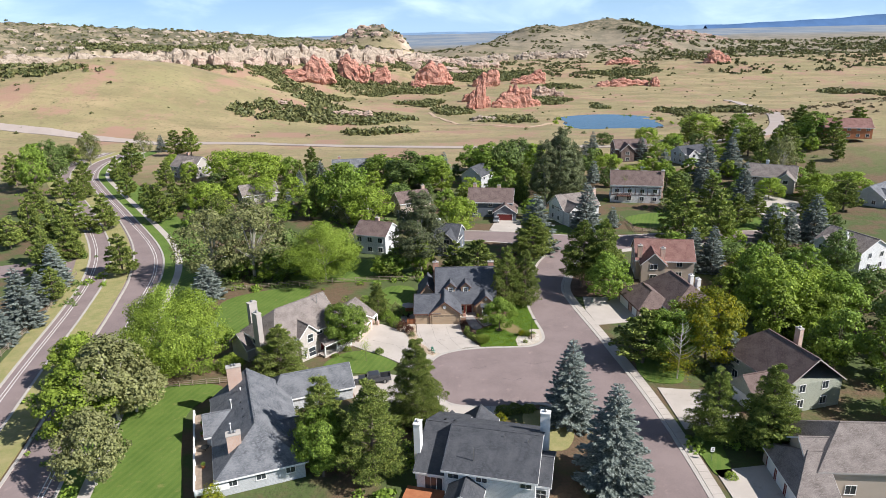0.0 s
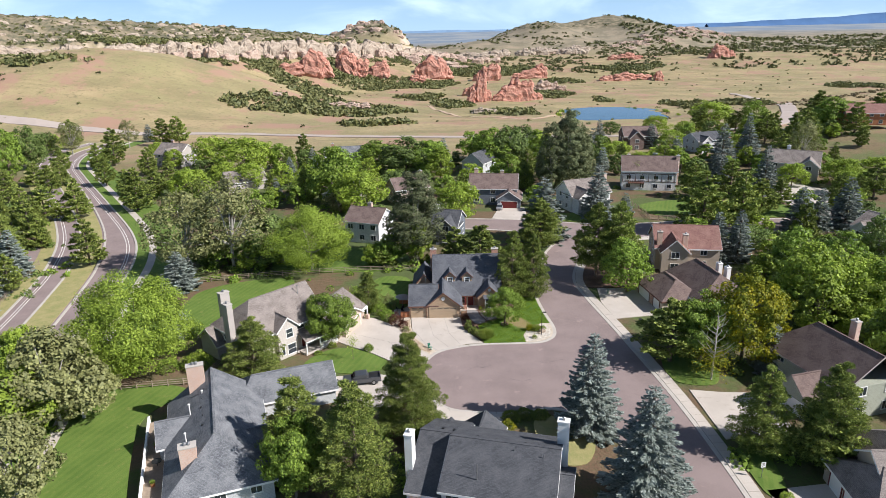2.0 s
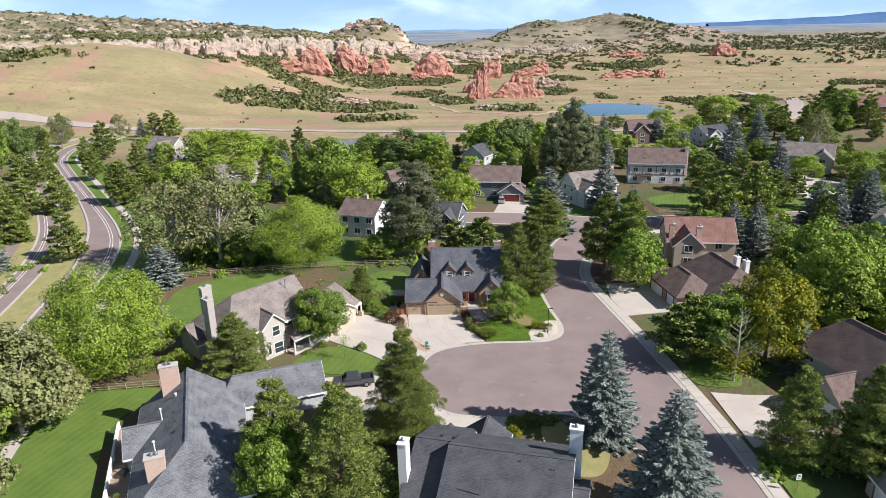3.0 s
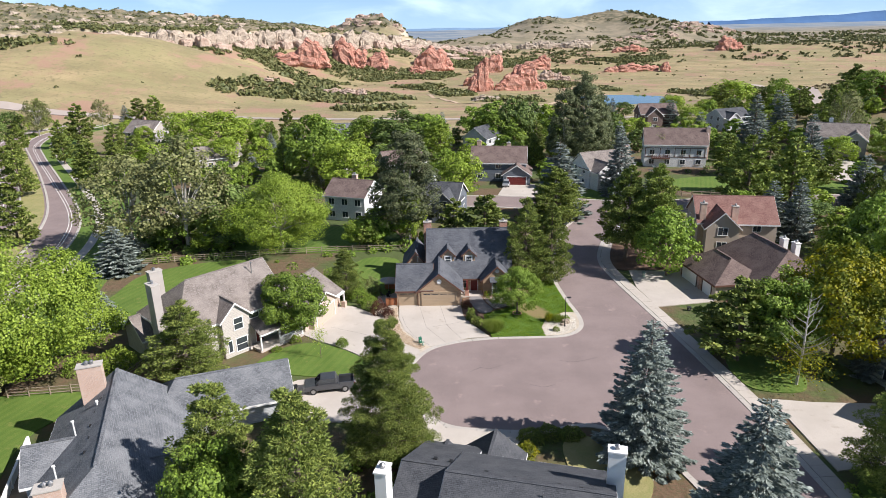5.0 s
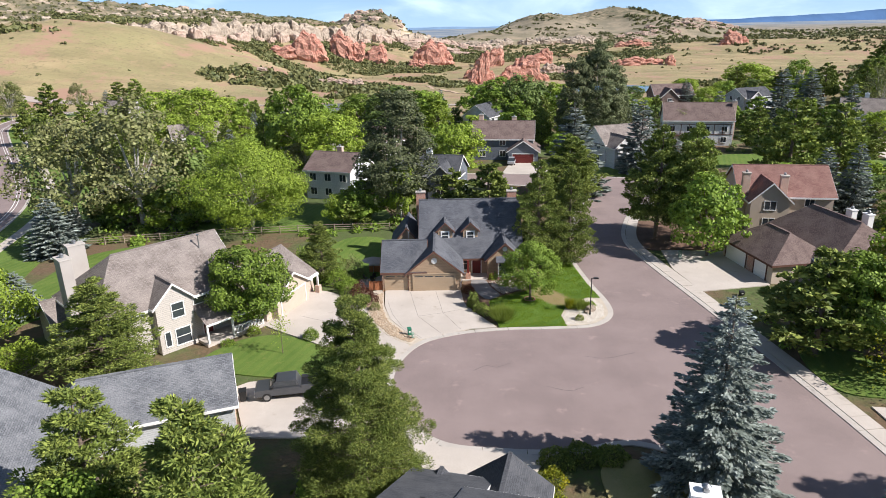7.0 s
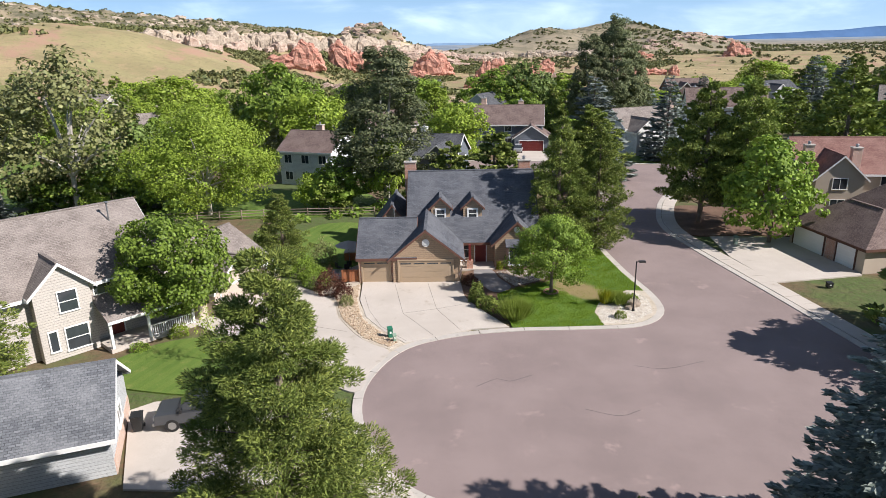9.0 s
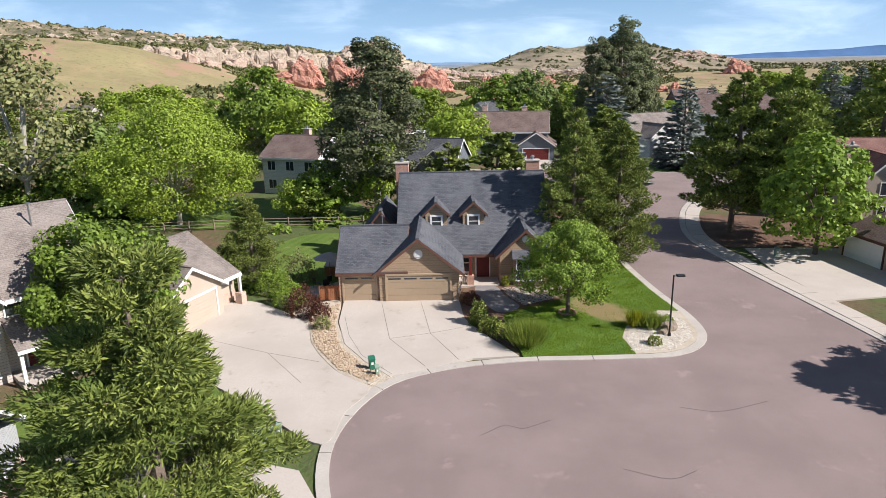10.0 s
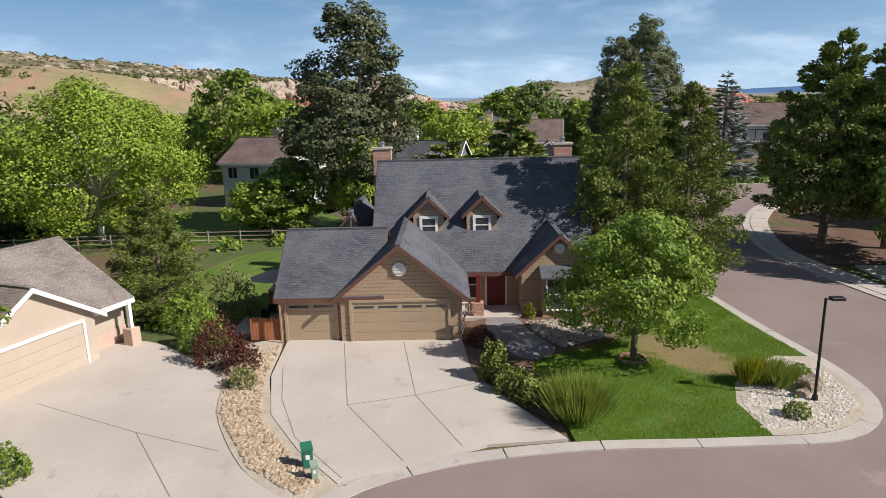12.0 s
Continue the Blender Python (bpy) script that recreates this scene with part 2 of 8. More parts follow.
DOOR_TAN = rough_mat("garage_door_tan", (0.40, 0.30, 0.20), (0.44, 0.33, 0.225), 6.0, 0.8, 0.6, 0.05)
CREAM = siding("cream_siding", (0.58, 0.53, 0.475))
PALE_GREY = siding("pale_grey_siding", (0.56, 0.57, 0.57))
WHITE_SIDING = siding("white_siding", (0.74, 0.74, 0.73), 0.85)
GREEN_GREY = siding("green_grey_siding", (0.42, 0.44, 0.36))
BLUE_GREY = siding("blue_grey_siding", (0.17, 0.19, 0.22))
STUCCO = rough_mat("stucco", (0.45, 0.37, 0.295), (0.50, 0.42, 0.34), 16.0, 0.5, 0.9, 0.3, 0.01)
GREY_STUCCO = rough_mat("grey_stucco", (0.38, 0.34, 0.31), (0.45, 0.41, 0.37), 16.0, 0.5, 0.9, 0.3, 0.01)
MAROON = rough_mat("maroon_paint", (0.13, 0.022, 0.02), (0.17, 0.03, 0.026), 6.0, 0.8, 0.5)
LEAF_GREEN = leaf_mat("leaf_green", (0.081, 0.126, 0.028), (0.345, 0.461, 0.106), (0.192, 0.273, 0.062), 0.26)
LEAF_LIGHT = leaf_mat("leaf_light", (0.122, 0.173, 0.038), (0.439, 0.543, 0.121), (0.266, 0.352, 0.070), 0.28)
LEAF_GREY = leaf_mat("leaf_grey_green", (0.105, 0.118, 0.050), (0.378, 0.385, 0.176), (0.230, 0.234, 0.105), 0.22)
LEAF_YELLOW = leaf_mat("leaf_yellow", (0.10, 0.14, 0.025), (0.34, 0.36, 0.06), (0.40, 0.36, 0.04), 0.26)
POPLAR_LEAF = leaf_mat("poplar_leaf", (0.065, 0.085, 0.042), (0.25, 0.27, 0.14), (0.14, 0.16, 0.08), 0.22)
LEAF_DARK = leaf_mat("leaf_dark", (0.059, 0.091, 0.032), (0.252, 0.327, 0.109), (0.148, 0.202, 0.064), 0.22)
NEEDLE = leaf_mat("pine_needles", (0.055, 0.084, 0.027), (0.364, 0.414, 0.120), (0.174, 0.222, 0.060), 0.12, 0.7)
NEEDLE_BLUE = leaf_mat("blue_spruce_needles", (0.086, 0.106, 0.090), (0.430, 0.475, 0.433), (0.232, 0.266, 0.233), 0.12)
LEAF_RED = leaf_mat("purple_leaf", (0.07, 0.03, 0.025), (0.16, 0.07, 0.05), (0.10, 0.06, 0.035))
SCRUB = leaf_mat("scrub_oak_leaf", (0.081, 0.098, 0.044), (0.200, 0.195, 0.086), (0.142, 0.144, 0.062), 0.1)

BROWN_TRIM = rough_mat("brown_trim", (0.13, 0.066, 0.05), (0.17, 0.085, 0.062), 8.0, 1.0, 0.6)
TURF = leaf_mat("turf_blades", (0.132, 0.211, 0.022), (0.287, 0.391, 0.044), (0.209, 0.306, 0.035), 0.28)
GRASS_BLADE = leaf_mat("grass_blades", (0.180, 0.244, 0.054), (0.378, 0.450, 0.126), (0.270, 0.332, 0.082), 0.28)

# ---- building helpers ----
def metre_uv(me):
    """UV in metres: u runs level along each face, v up its slope."""
    n, k = len(me.polygons), len(me.loops)
    if not k:
        return
    nor = np.empty(n * 3)
    me.polygons.foreach_get("normal", nor)
    nor = nor.reshape(-1, 3)
    u = np.stack([-nor[:, 1], nor[:, 0], np.zeros(n)], 1)
    size = np.linalg.norm(u, axis=1)
    u[size < 1e-3] = (1, 0, 0)
    u /= np.maximum(np.linalg.norm(u, axis=1), 1e-9)[:, None]
    v = np.cross(nor, u)
    tot = np.empty(n, int)
    me.polygons.foreach_get("loop_total", tot)
    of = np.repeat(np.arange(n), tot)
    vi = np.empty(k, int)
    me.loops.foreach_get("vertex_index", vi)
    co = np.empty(len(me.vertices) * 3)
    me.vertices.foreach_get("co", co)
    p = co.reshape(-1, 3)[vi]
    uv = np.stack([(p * u[of]).sum(1), (p * v[of]).sum(1)], 1)
    me.uv_layers.new(name="UVMap").data.foreach_set("uv", uv.ravel())


def part(name, bm, material, parent=None, label="", smooth=False):
    """Links a bmesh as one mesh object, under a thing or a part."""
    me = bpy.data.meshes.new(name)
    bm.normal_update()
    bm.to_mesh(me)
    bm.free()
    metre_uv(me)
    me.materials.append(material)
    if smooth:
        me.polygons.foreach_set("use_smooth", [True] * len(me.polygons))
    ob = new(name, me)
    if parent:
        ob.parent = parent
    if label:
        ob["label"] = label
    return ob


def raw_part(name, verts, faces, material, parent=None, label="", smooth=False):
    me = bpy.data.meshes.new(name)
    me.from_pydata(verts, [], faces)
    me.update()
    metre_uv(me)
    me.materials.append(material)
    if smooth:
        me.polygons.foreach_set("use_smooth", [True] * len(me.polygons))
    ob = new(name, me)
    if parent:
        ob.parent = parent
    if label:
        ob["label"] = label
    return ob


def thing(name, x, y, z=0.0, yaw=0.0, label="", category="", group=""):
    ob = new(name)
    ob.empty_display_size = 0.3
    ob.matrix_basis = pose(x, y, z, 0, 0, yaw)
    return tagged(ob, label, category, group)


def add_box(bm, x0, y0, z0, x1, y1, z1, bevel=0.0):
    v = [bm.verts.new(p) for p in ((x0, y0, z0), (x1, y0, z0), (x1, y1, z0), (x0, y1, z0), (x0, y0, z1), (x1, y0, z1), (x1, y1, z1), (x0, y1, z1))]
    f = [bm.faces.new([v[i] for i in q]) for q in ((3, 2, 1, 0), (4, 5, 6, 7), (0, 1, 5, 4), (1, 2, 6, 5), (2, 3, 7, 6), (3, 0, 4, 7))]
    if bevel:
        bmesh.ops.bevel(bm, geom=list({e for q in f for e in q.edges}), offset=bevel, segments=1, affect="EDGES")
    return bm


def box(x0, y0, z0, x1, y1, z1, bevel=0.0):
    return add_box(bmesh.new(), x0, y0, z0, x1, y1, z1, bevel)


def add_tube(bm, a, b, ra, rb, sides=8):
    a, b = Vector(a), Vector(b)
    d = (b - a).normalized()
    s = d.orthogonal().normalized()
    t = d.cross(s)
    rings = []
    for p, r in ((a, ra), (b, rb)):
        rings.append([bm.verts.new(p + (s * math.cos(2 * math.pi * i / sides) + t * math.sin(2 * math.pi * i / sides)) * r) for i in range(sides)])
    for i in range(sides):
        j = (i + 1) % sides
        bm.faces.new((rings[0][i], rings[0][j], rings[1][j], rings[1][i]))
    bm.faces.new(rings[0][::-1])
    bm.faces.new(rings[1])
    return bm


def tube(a, b, ra, rb=None, sides=8):
    return add_tube(bmesh.new(), a, b, ra, ra if rb is None else rb, sides)


def flow(pts, step=1.0, closed=False):
    """A smooth line through the corners (Catmull-Rom), in steps of about that length."""
    p = [np.array(q, float) for q in pts]
    n = len(p)
    out = []
    for i in range(n if closed else n - 1):
        a = p[(i - 1) % n] if closed or i else 2 * p[0] - p[1]
        b, c = p[i], p[(i + 1) % n]
        d = p[(i + 2) % n] if closed or i + 2 < n else 2 * p[-1] - p[-2]
        m = max(1, int(np.linalg.norm(c - b) / step))
        for k in range(m):
            t = k / m
            out.append(0.5 * (2 * b + (c - a) * t + (2 * a - 5 * b + 4 * c - d) * t * t + (3 * b - a - 3 * c + d) * t ** 3))
    if not closed:
        out.append(p[-1])
    return [tuple(q) for q in out]


def offset_line(pts, d):
    """The line moved d metres to its right."""
    a = np.array(pts, float)[:, :2]
    t = np.gradient(a, axis=0)
    t /= np.maximum(np.linalg.norm(t, axis=1), 1e-9)[:, None]
    return [tuple(q) for q in a + d * np.stack([t[:, 1], -t[:, 0]], 1)]


OUTLINES = []


def sheet(name, pts, z, material, label="", thick=0.25, category="", parent=None, drape=True):
    """A flat slab with the outline pts, its top z above the ground."""
    if name != "road":
        OUTLINES.append([(float(p[0]), float(p[1])) for p in pts])
    bm = bmesh.new()
    vs = [bm.verts.new((x, y, 0)) for x, y in pts]
    f = bm.faces.new(vs)
    bm.normal_update()
    if f.normal.z < 0:
        f.normal_flip()
    r = bmesh.ops.triangulate(bm, faces=[f])
    ex = bmesh.ops.extrude_face_region(bm, geom=list(bm.faces))
    for v in ex["geom"]:
        if isinstance(v, bmesh.types.BMVert):
            v.co.z += 1
    for v in bm.verts:
        top = v.co.z > 0.5
        g = ground_z(v.co.x, v.co.y) if drape else 0.0
        v.co.z = g + (z if top else z - thick)
    bmesh.ops.recalc_face_normals(bm, faces=list(bm.faces))
    ob = part(name, bm, material, parent)
    return tagged(ob, label, category, "", "structure")


def ribbon(name, pts, left, right, z0, z1, material, label="", parent=None, kind="structure", crown=0.0):
    """A strip along pts, from left metres to its left to right metres to its right."""
    a, b = offset_line(pts, -left), offset_line(pts, right)
    vs, fs = [], []
    for (ax, ay), (bx, by) in zip(a, b):
        ga, gb = ground_z(ax, ay), ground_z(bx, by)
        vs += [(ax, ay, ga + z0), (ax, ay, ga + z1), (bx, by, gb + z1), (bx, by, gb + z0)]
    for i in range(len(a) - 1):
        k = 4 * i
        for j in range(4):
            m = (j + 1) % 4
            fs.append((k + j, k + 4 + j, k + 4 + m, k + m))
    fs += [(0, 1, 2, 3), tuple(len(vs) - 4 + j for j in (3, 2, 1, 0))]
    ob = raw_part(name, vs, fs, material, parent)
    return tagged(ob, label, "", "", kind) if not parent else ob

# ---- land ----
def step01(a, b, v):
    t = np.clip((v - a) / (b - a), 0.0, 1.0)
    return t * t * (3 - 2 * t)


RIDGE_D, RIDGE_N, RIDGE_O = np.array((0.626, 0.780)), np.array((0.780, -0.626)), np.array((-410.0, 640.0))


def wave(x, y, s):
    """Cheap smooth roughness between -1 and 1, with a size of about s metres."""
    a, b = x / s, y / s
    return (np.sin(a * 6.3 + 2.1 * np.sin(b * 4.1)) * np.cos(b * 5.7 + 1.7 * np.sin(a * 3.3)) + 0.5 * np.sin(a * 13.1 + b * 9.7 + 1.3 * np.sin(b * 11.0))) / 1.5


def bump_at(x, y, cx, cy, rx, ry, h, turn=0.0):
    c, s = math.cos(radians(turn)), math.sin(radians(turn))
    u, v = ((x - cx) * c + (y - cy) * s) / rx, (-(x - cx) * s + (y - cy) * c) / ry
    return h * np.exp(-(u * u + v * v))


def land(x, y):
    """Height of the land; level round the houses, valley, hills and hogback beyond."""
    x, y = np.asarray(x, float), np.asarray(y, float)
    z = -22 * step01(230, 700, y) + 10 * step01(800, 1200, y)
    z = z + bump_at(x, y, -265, 570, 150, 110, 54, 25) * step01(330, 470, y)
    z = z + bump_at(x, y, -520, 520, 200, 120, 42, 40) * step01(320, 470, y)
    z = z + bump_at(x, y, 330, 470, 120, 60, 17, 10) * step01(240, 420, y) + bump_at(x, y, 190, 290, 60, 60, 9) * step01(215, 265, y)
    z = z + bump_at(x, y, 700, 1150, 500, 160, 14, 0)
    u = (x - RIDGE_O[0]) * RIDGE_D[0] + (y - RIDGE_O[1]) * RIDGE_D[1]
    s = (x - RIDGE_O[0]) * RIDGE_N[0] + (y - RIDGE_O[1]) * RIDGE_N[1]
    s = s + 14 * wave(u, 0 * u, 260) + 5 * wave(u, s, 70)
    foot = np.interp(u, (-900, 0, 320, 590, 720), (44, 34, 20, 8, -6))
    cliff = np.interp(u, (-900, 0, 140, 320, 560, 680, 740), (9, 10, 15, 20, 18, 7, 0))
    crest = np.interp(u, (-900, -300, 0, 200, 330, 450, 600, 720, 800), (84, 84, 78, 65, 58, 48, 27, 5, -12))
    front = foot + (z - foot) * step01(-5, 130, s)
    back = foot + cliff * step01(4, -10, s) + (crest - foot - cliff) * step01(-10, -150, s) - 70 * step01(-190, -600, s)
    z = np.where(s > -5, front, np.maximum(back, -14))
    z = z + bump_at(x, y, -132, 1500, 88, 120, 50) * step01(-52, -92, x) + bump_at(x, y, -240, 1560, 150, 150, 48)
    z = z + bump_at(x, y, 512, 2050, 150, 260, 58, 18) + bump_at(x, y, 400, 2080, 260, 220, 30) + bump_at(x, y, 262, 1930, 120, 220, 52, 10) + bump_at(x, y, 90, 1750, 120, 160, 26)
    z = z + bump_at(x, y, 690, 1850, 300, 75, 20, 42)
    z = z + bump_at(x, y, 1500, 2600, 900, 400, 22)
    far = step01(2300, 4700, y)
    z = z * (1 - far) + 14 * far
    rough = step01(330, 520, y) * (1 - far)
    z = z + rough * (1.0 * wave(x, y, 95) + 0.5 * wave(x, y, 31))
    hill = step01(25, 50, z) * rough
    z = z + hill * (2.2 * wave(x + 40, y, 60) + 1.6 * wave(x, y + 9, 23))
    pond = ((x - 135) / 37) ** 2 + ((y - 530) / 52) ** 2
    z = np.where(pond < 1.9, np.minimum(z, -17.2 - 1.6 * (1 - np.clip(pond, 0, 1)) + 3.0 * np.clip(pond - 1, 0, 1)), z)
    return z


def ground_z(x, y):
    return float(land(x, y)) if y > 215 else 0.0


def ground_mesh():
    ys = np.concatenate([np.arange(-260, 200, 20.0), np.arange(200, 420, 7.0), np.arange(420, 1250, 6.0), np.arange(1250, 2300, 14.0), np.arange(2300, 4950, 90.0)])
    xs = np.concatenate([np.arange(-4200, -900, 150.0), np.arange(-900, -520, 14.0), np.arange(-520, 420, 6.5), np.arange(420, 1000, 12.0), np.arange(1000, 4400, 90.0)])
    gx, gy = np.meshgrid(xs, ys)
    gz = land(gx, gy)
    gz[gy < 216] = 0.0
    gz -= 0.02
    v = np.stack([gx.ravel(), gy.ravel(), gz.ravel()], 1)
    w = len(xs)
    i = (np.arange(len(ys) - 1)[:, None] * w + np.arange(w - 1)[None, :]).ravel()
    f = np.stack([i, i + 1, i + 1 + w, i + w], 1)
    m, n, l, b = shader("open_land", 0.95)
    c = n.new("ShaderNodeTexCoord")
    sx = n.new("ShaderNodeSeparateXYZ")
    l.new(c.outputs["Object"], sx.inputs[0])
    yard = blend(n, l, ramp(n, l, noise_at(n, l, 0.09, 5.0), 0.40, 0.58), (0.17, 0.105, 0.066), (0.085, 0.125, 0.034))
    yard = blend(n, l, ramp(n, l, noise_at(n, l, 3.0, 6.0), 0.35, 0.8), yard, (0.10, 0.095, 0.048))
    # long level streaks of mown and grazed grass, bare reddish soil, darker tufts
    st_ = n.new("ShaderNodeMapping")
    st_.inputs["Scale"].default_value = (0.010, 0.045, 0.05)
    st_.inputs["Rotation"].default_value = (0.0, 0.0, 0.25)
    l.new(c.outputs["Object"], st_.inputs["Vector"])
    streak = n.new("ShaderNodeTexNoise")
    streak.inputs["Scale"].default_value, streak.inputs["Detail"].default_value, streak.inputs["Roughness"].default_value = 1.0, 8.0, 0.68
    l.new(st_.outputs["Vector"], streak.inputs["Vector"])
    gold = blend(n, l, ramp(n, l, noise_at(n, l, 0.012, 6.0, rough=0.65), 0.38, 0.60), (0.40, 0.31, 0.17), (0.29, 0.255, 0.125))
    gold = blend(n, l, ramp(n, l, streak.outputs["Fac"], 0.42, 0.62), gold, (0.255, 0.215, 0.11))
    gold = blend(n, l, ramp(n, l, noise_at(n, l, 0.07, 7.0, rough=0.7), 0.48, 0.75), gold, (0.34, 0.25, 0.145))
    gold = blend(n, l, ramp(n, l, noise_at(n, l, 0.35, 6.0), 0.5, 0.72), gold, (0.22, 0.185, 0.10))
    dirt = ramp(n, l, noise_at(n, l, 0.02, 7.0, rough=0.7), 0.50, 0.62)
    gold = blend(n, l, dirt, gold, (0.36, 0.225, 0.155))
    gold = blend(n, l, ramp(n, l, sx.outputs["Y"], 1150, 1800), gold, blend(n, l, ramp(n, l, noise_at(n, l, 0.02, 7.0), 0.4, 0.6), (0.20, 0.175, 0.12), (0.30, 0.25, 0.175)))
    col = blend(n, l, ramp(n, l, sx.outputs["Y"], 225, 330), yard, gold)
    # steep faces are bare pale rock, high slopes carry scrub
    g = n.new("ShaderNodeNewGeometry")
    sn = n.new("ShaderNodeSeparateXYZ")
    l.new(g.outputs["Normal"], sn.inputs[0])
    rock = blend(n, l, ramp(n, l, noise_at(n, l, 0.05, 6.0), 0.35, 0.7), (0.52, 0.43, 0.33), (0.38, 0.28, 0.20))
    scrub = blend(n, l, ramp(n, l, noise_at(n, l, 0.06, 7.0, rough=0.75), 0.42, 0.60), (0.115, 0.11, 0.068), (0.29, 0.235, 0.155))
    high = n.new("ShaderNodeMath")
    high.operation = "MULTIPLY"
    l.new(ramp(n, l, sx.outputs["Z"], 32, 46), high.inputs[0])
    l.new(ramp(n, l, sx.outputs["Y"], 560, 700), high.inputs[1])
    col = blend(n, l, high.outputs[0], col, scrub)
    # far land fades to blue-grey: distance haze mixed into the base colour
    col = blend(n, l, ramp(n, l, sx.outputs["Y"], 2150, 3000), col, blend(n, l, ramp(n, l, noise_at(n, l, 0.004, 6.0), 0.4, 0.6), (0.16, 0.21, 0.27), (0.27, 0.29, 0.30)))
    steep = ramp(n, l, sn.outputs["Z"], 0.86, 0.66)
    st = n.new("ShaderNodeMath")
    st.operation = "MULTIPLY"
    l.new(steep, st.inputs[0])
    l.new(ramp(n, l, sx.outputs["Y"], 500, 600), st.inputs[1])
    col = blend(n, l, st.outputs[0], col, rock)
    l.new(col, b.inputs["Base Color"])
    bumped(n, l, b, noise_at(n, l, 0.8, 8.0), 0.7, 0.5)
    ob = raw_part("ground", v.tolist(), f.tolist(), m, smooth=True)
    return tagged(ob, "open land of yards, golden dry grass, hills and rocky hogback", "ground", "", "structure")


ground_mesh()


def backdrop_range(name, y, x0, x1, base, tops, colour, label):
    """A far range of hills: a rounded ridge with the height profile tops, from x0 to x1. colour has the haze mixed in.
    """
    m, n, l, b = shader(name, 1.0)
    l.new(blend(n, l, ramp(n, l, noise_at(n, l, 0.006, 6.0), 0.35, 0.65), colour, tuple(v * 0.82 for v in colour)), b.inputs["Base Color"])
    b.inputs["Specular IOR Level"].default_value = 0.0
    k = 90
    vs, fs = [], []
    for i in range(k + 1):
        x = x0 + (x1 - x0) * i / k
        h = np.interp(i / k, np.linspace(0, 1, len(tops)), tops) + 2.5 * wave(x, 0, 700)
        for dy, q in ((-150, base), (-60, base + 0.55 * (h - base)), (0, h), (90, base)):
            vs.append((x, y + dy, q))
    for i in range(k):
        for j in range(3):
            a = 4 * i + j
            fs.append((a, a + 4, a + 5, a + 1))
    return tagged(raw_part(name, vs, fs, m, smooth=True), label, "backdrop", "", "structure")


# both base colours hold the blue of the air in between
backdrop_range("backdrop_mountain", 4600, 1750, 4300, -30, (34, 44, 52, 62, 80, 92, 96, 100, 104, 104), (0.10, 0.19, 0.36), "distant mountain range, its colour tinted blue for haze")
backdrop_range("backdrop_hills", 4700, -900, 1900, -30, (20, 22, 24, 30, 24, 26, 34, 30, 48, 36, 40), (0.22, 0.34, 0.50), "far hills of the plains, their colour tinted pale blue for haze")


# pond
def pond():
    m, n, l, b = shader("pond_water", 0.08, spec=0.6)
    b.inputs["Base Color"].default_value = (0.04, 0.075, 0.11, 1)
    bumped(n, l, b, noise_at(n, l, 0.9, 4.0), 0.12, 0.1)
    pts = [(135 + 47 * math.cos(a) * (1 + 0.08 * math.sin(3 * a)), 530 + 64 * math.sin(a) * (1 + 0.06 * math.cos(2 * a))) for a in np.linspace(0, 2 * math.pi, 60, endpoint=False)]
    bm = bmesh.new()
    bm.faces.new([bm.verts.new((x, y, -17.0)) for x, y in pts])
    tagged(part("pond", bm, m), "still blue pond in the valley below the houses", "pond", "", "structure")


pond()

# ---- roads ----
STREET_LEFT = flow([(25.5, 40), (25, 66), (24, 80), (21, 90), (15.5, 94.6), (10, 93.8), (5, 94.0), (0, 95.2), (-3.2, 99.6), (-4.3, 105.5), (-2.4, 111), (1.2, 113.4), (6.3, 114.4), (11.5, 114.5), (16.2, 114.9), (18.8, 117.2), (19.4, 121), (18.6, 128), (18.2, 136), (19.2, 143), (21, 151), (24, 161.5), (28, 170)], 0.8)
STREET_RIGHT = flow([(34.5, 40), (34, 66), (33.6, 82.3), (32.4, 98.2), (29.9, 117.7), (27.4, 134.6), (26.8, 143), (28.6, 151), (32.5, 160), (39, 168), (52, 173), (72, 176), (110, 176)], 0.8)
CROSS_FAR = flow([(110, 186), (72, 186), (50, 184), (38, 185), (28, 188), (14, 191), (-6, 193)], 1.5)
CROSS_NEAR = flow([(-6, 184), (10, 182), (20, 179), (26, 174.5), (28, 170)], 1.0)
sheet("road", STREET_LEFT + CROSS_NEAR[::-1][1:] + CROSS_FAR[::-1] + STREET_RIGHT[::-1], 0.03, ASPHALT, "pinkish grey asphalt street with a round turning place")
# gutter and kerb, in poured lengths
def kerb_line(pts, side, name="kerb", every=4):
    owner = tagged(new("kerb_line"), "worn pale concrete kerb and gutter beside the street", "kerb", "", "structure")
    for i in range(0, len(pts) - 1, every):
        seg = pts[i:i + every + 1]
        if len(seg) < 2:
            continue
        a, b = np.array(seg[0]), np.array(seg[-1])
        lo, hi = (0.0, 0.62) if side > 0 else (0.62, 0.0)
        ribbon(name, [tuple(a + (b - a) * 0.004)] + seg[1:-1] + [tuple(b - (b - a) * 0.008)], lo, hi, -0.1, 0.085, KERB, parent=owner)


kerb_line(STREET_LEFT, -1)
kerb_line(STREET_RIGHT, 1)
kerb_line(CROSS_FAR, 1)
kerb_line(CROSS_NEAR, 1)
ST_WALK = offset_line(STREET_RIGHT, 1.45)


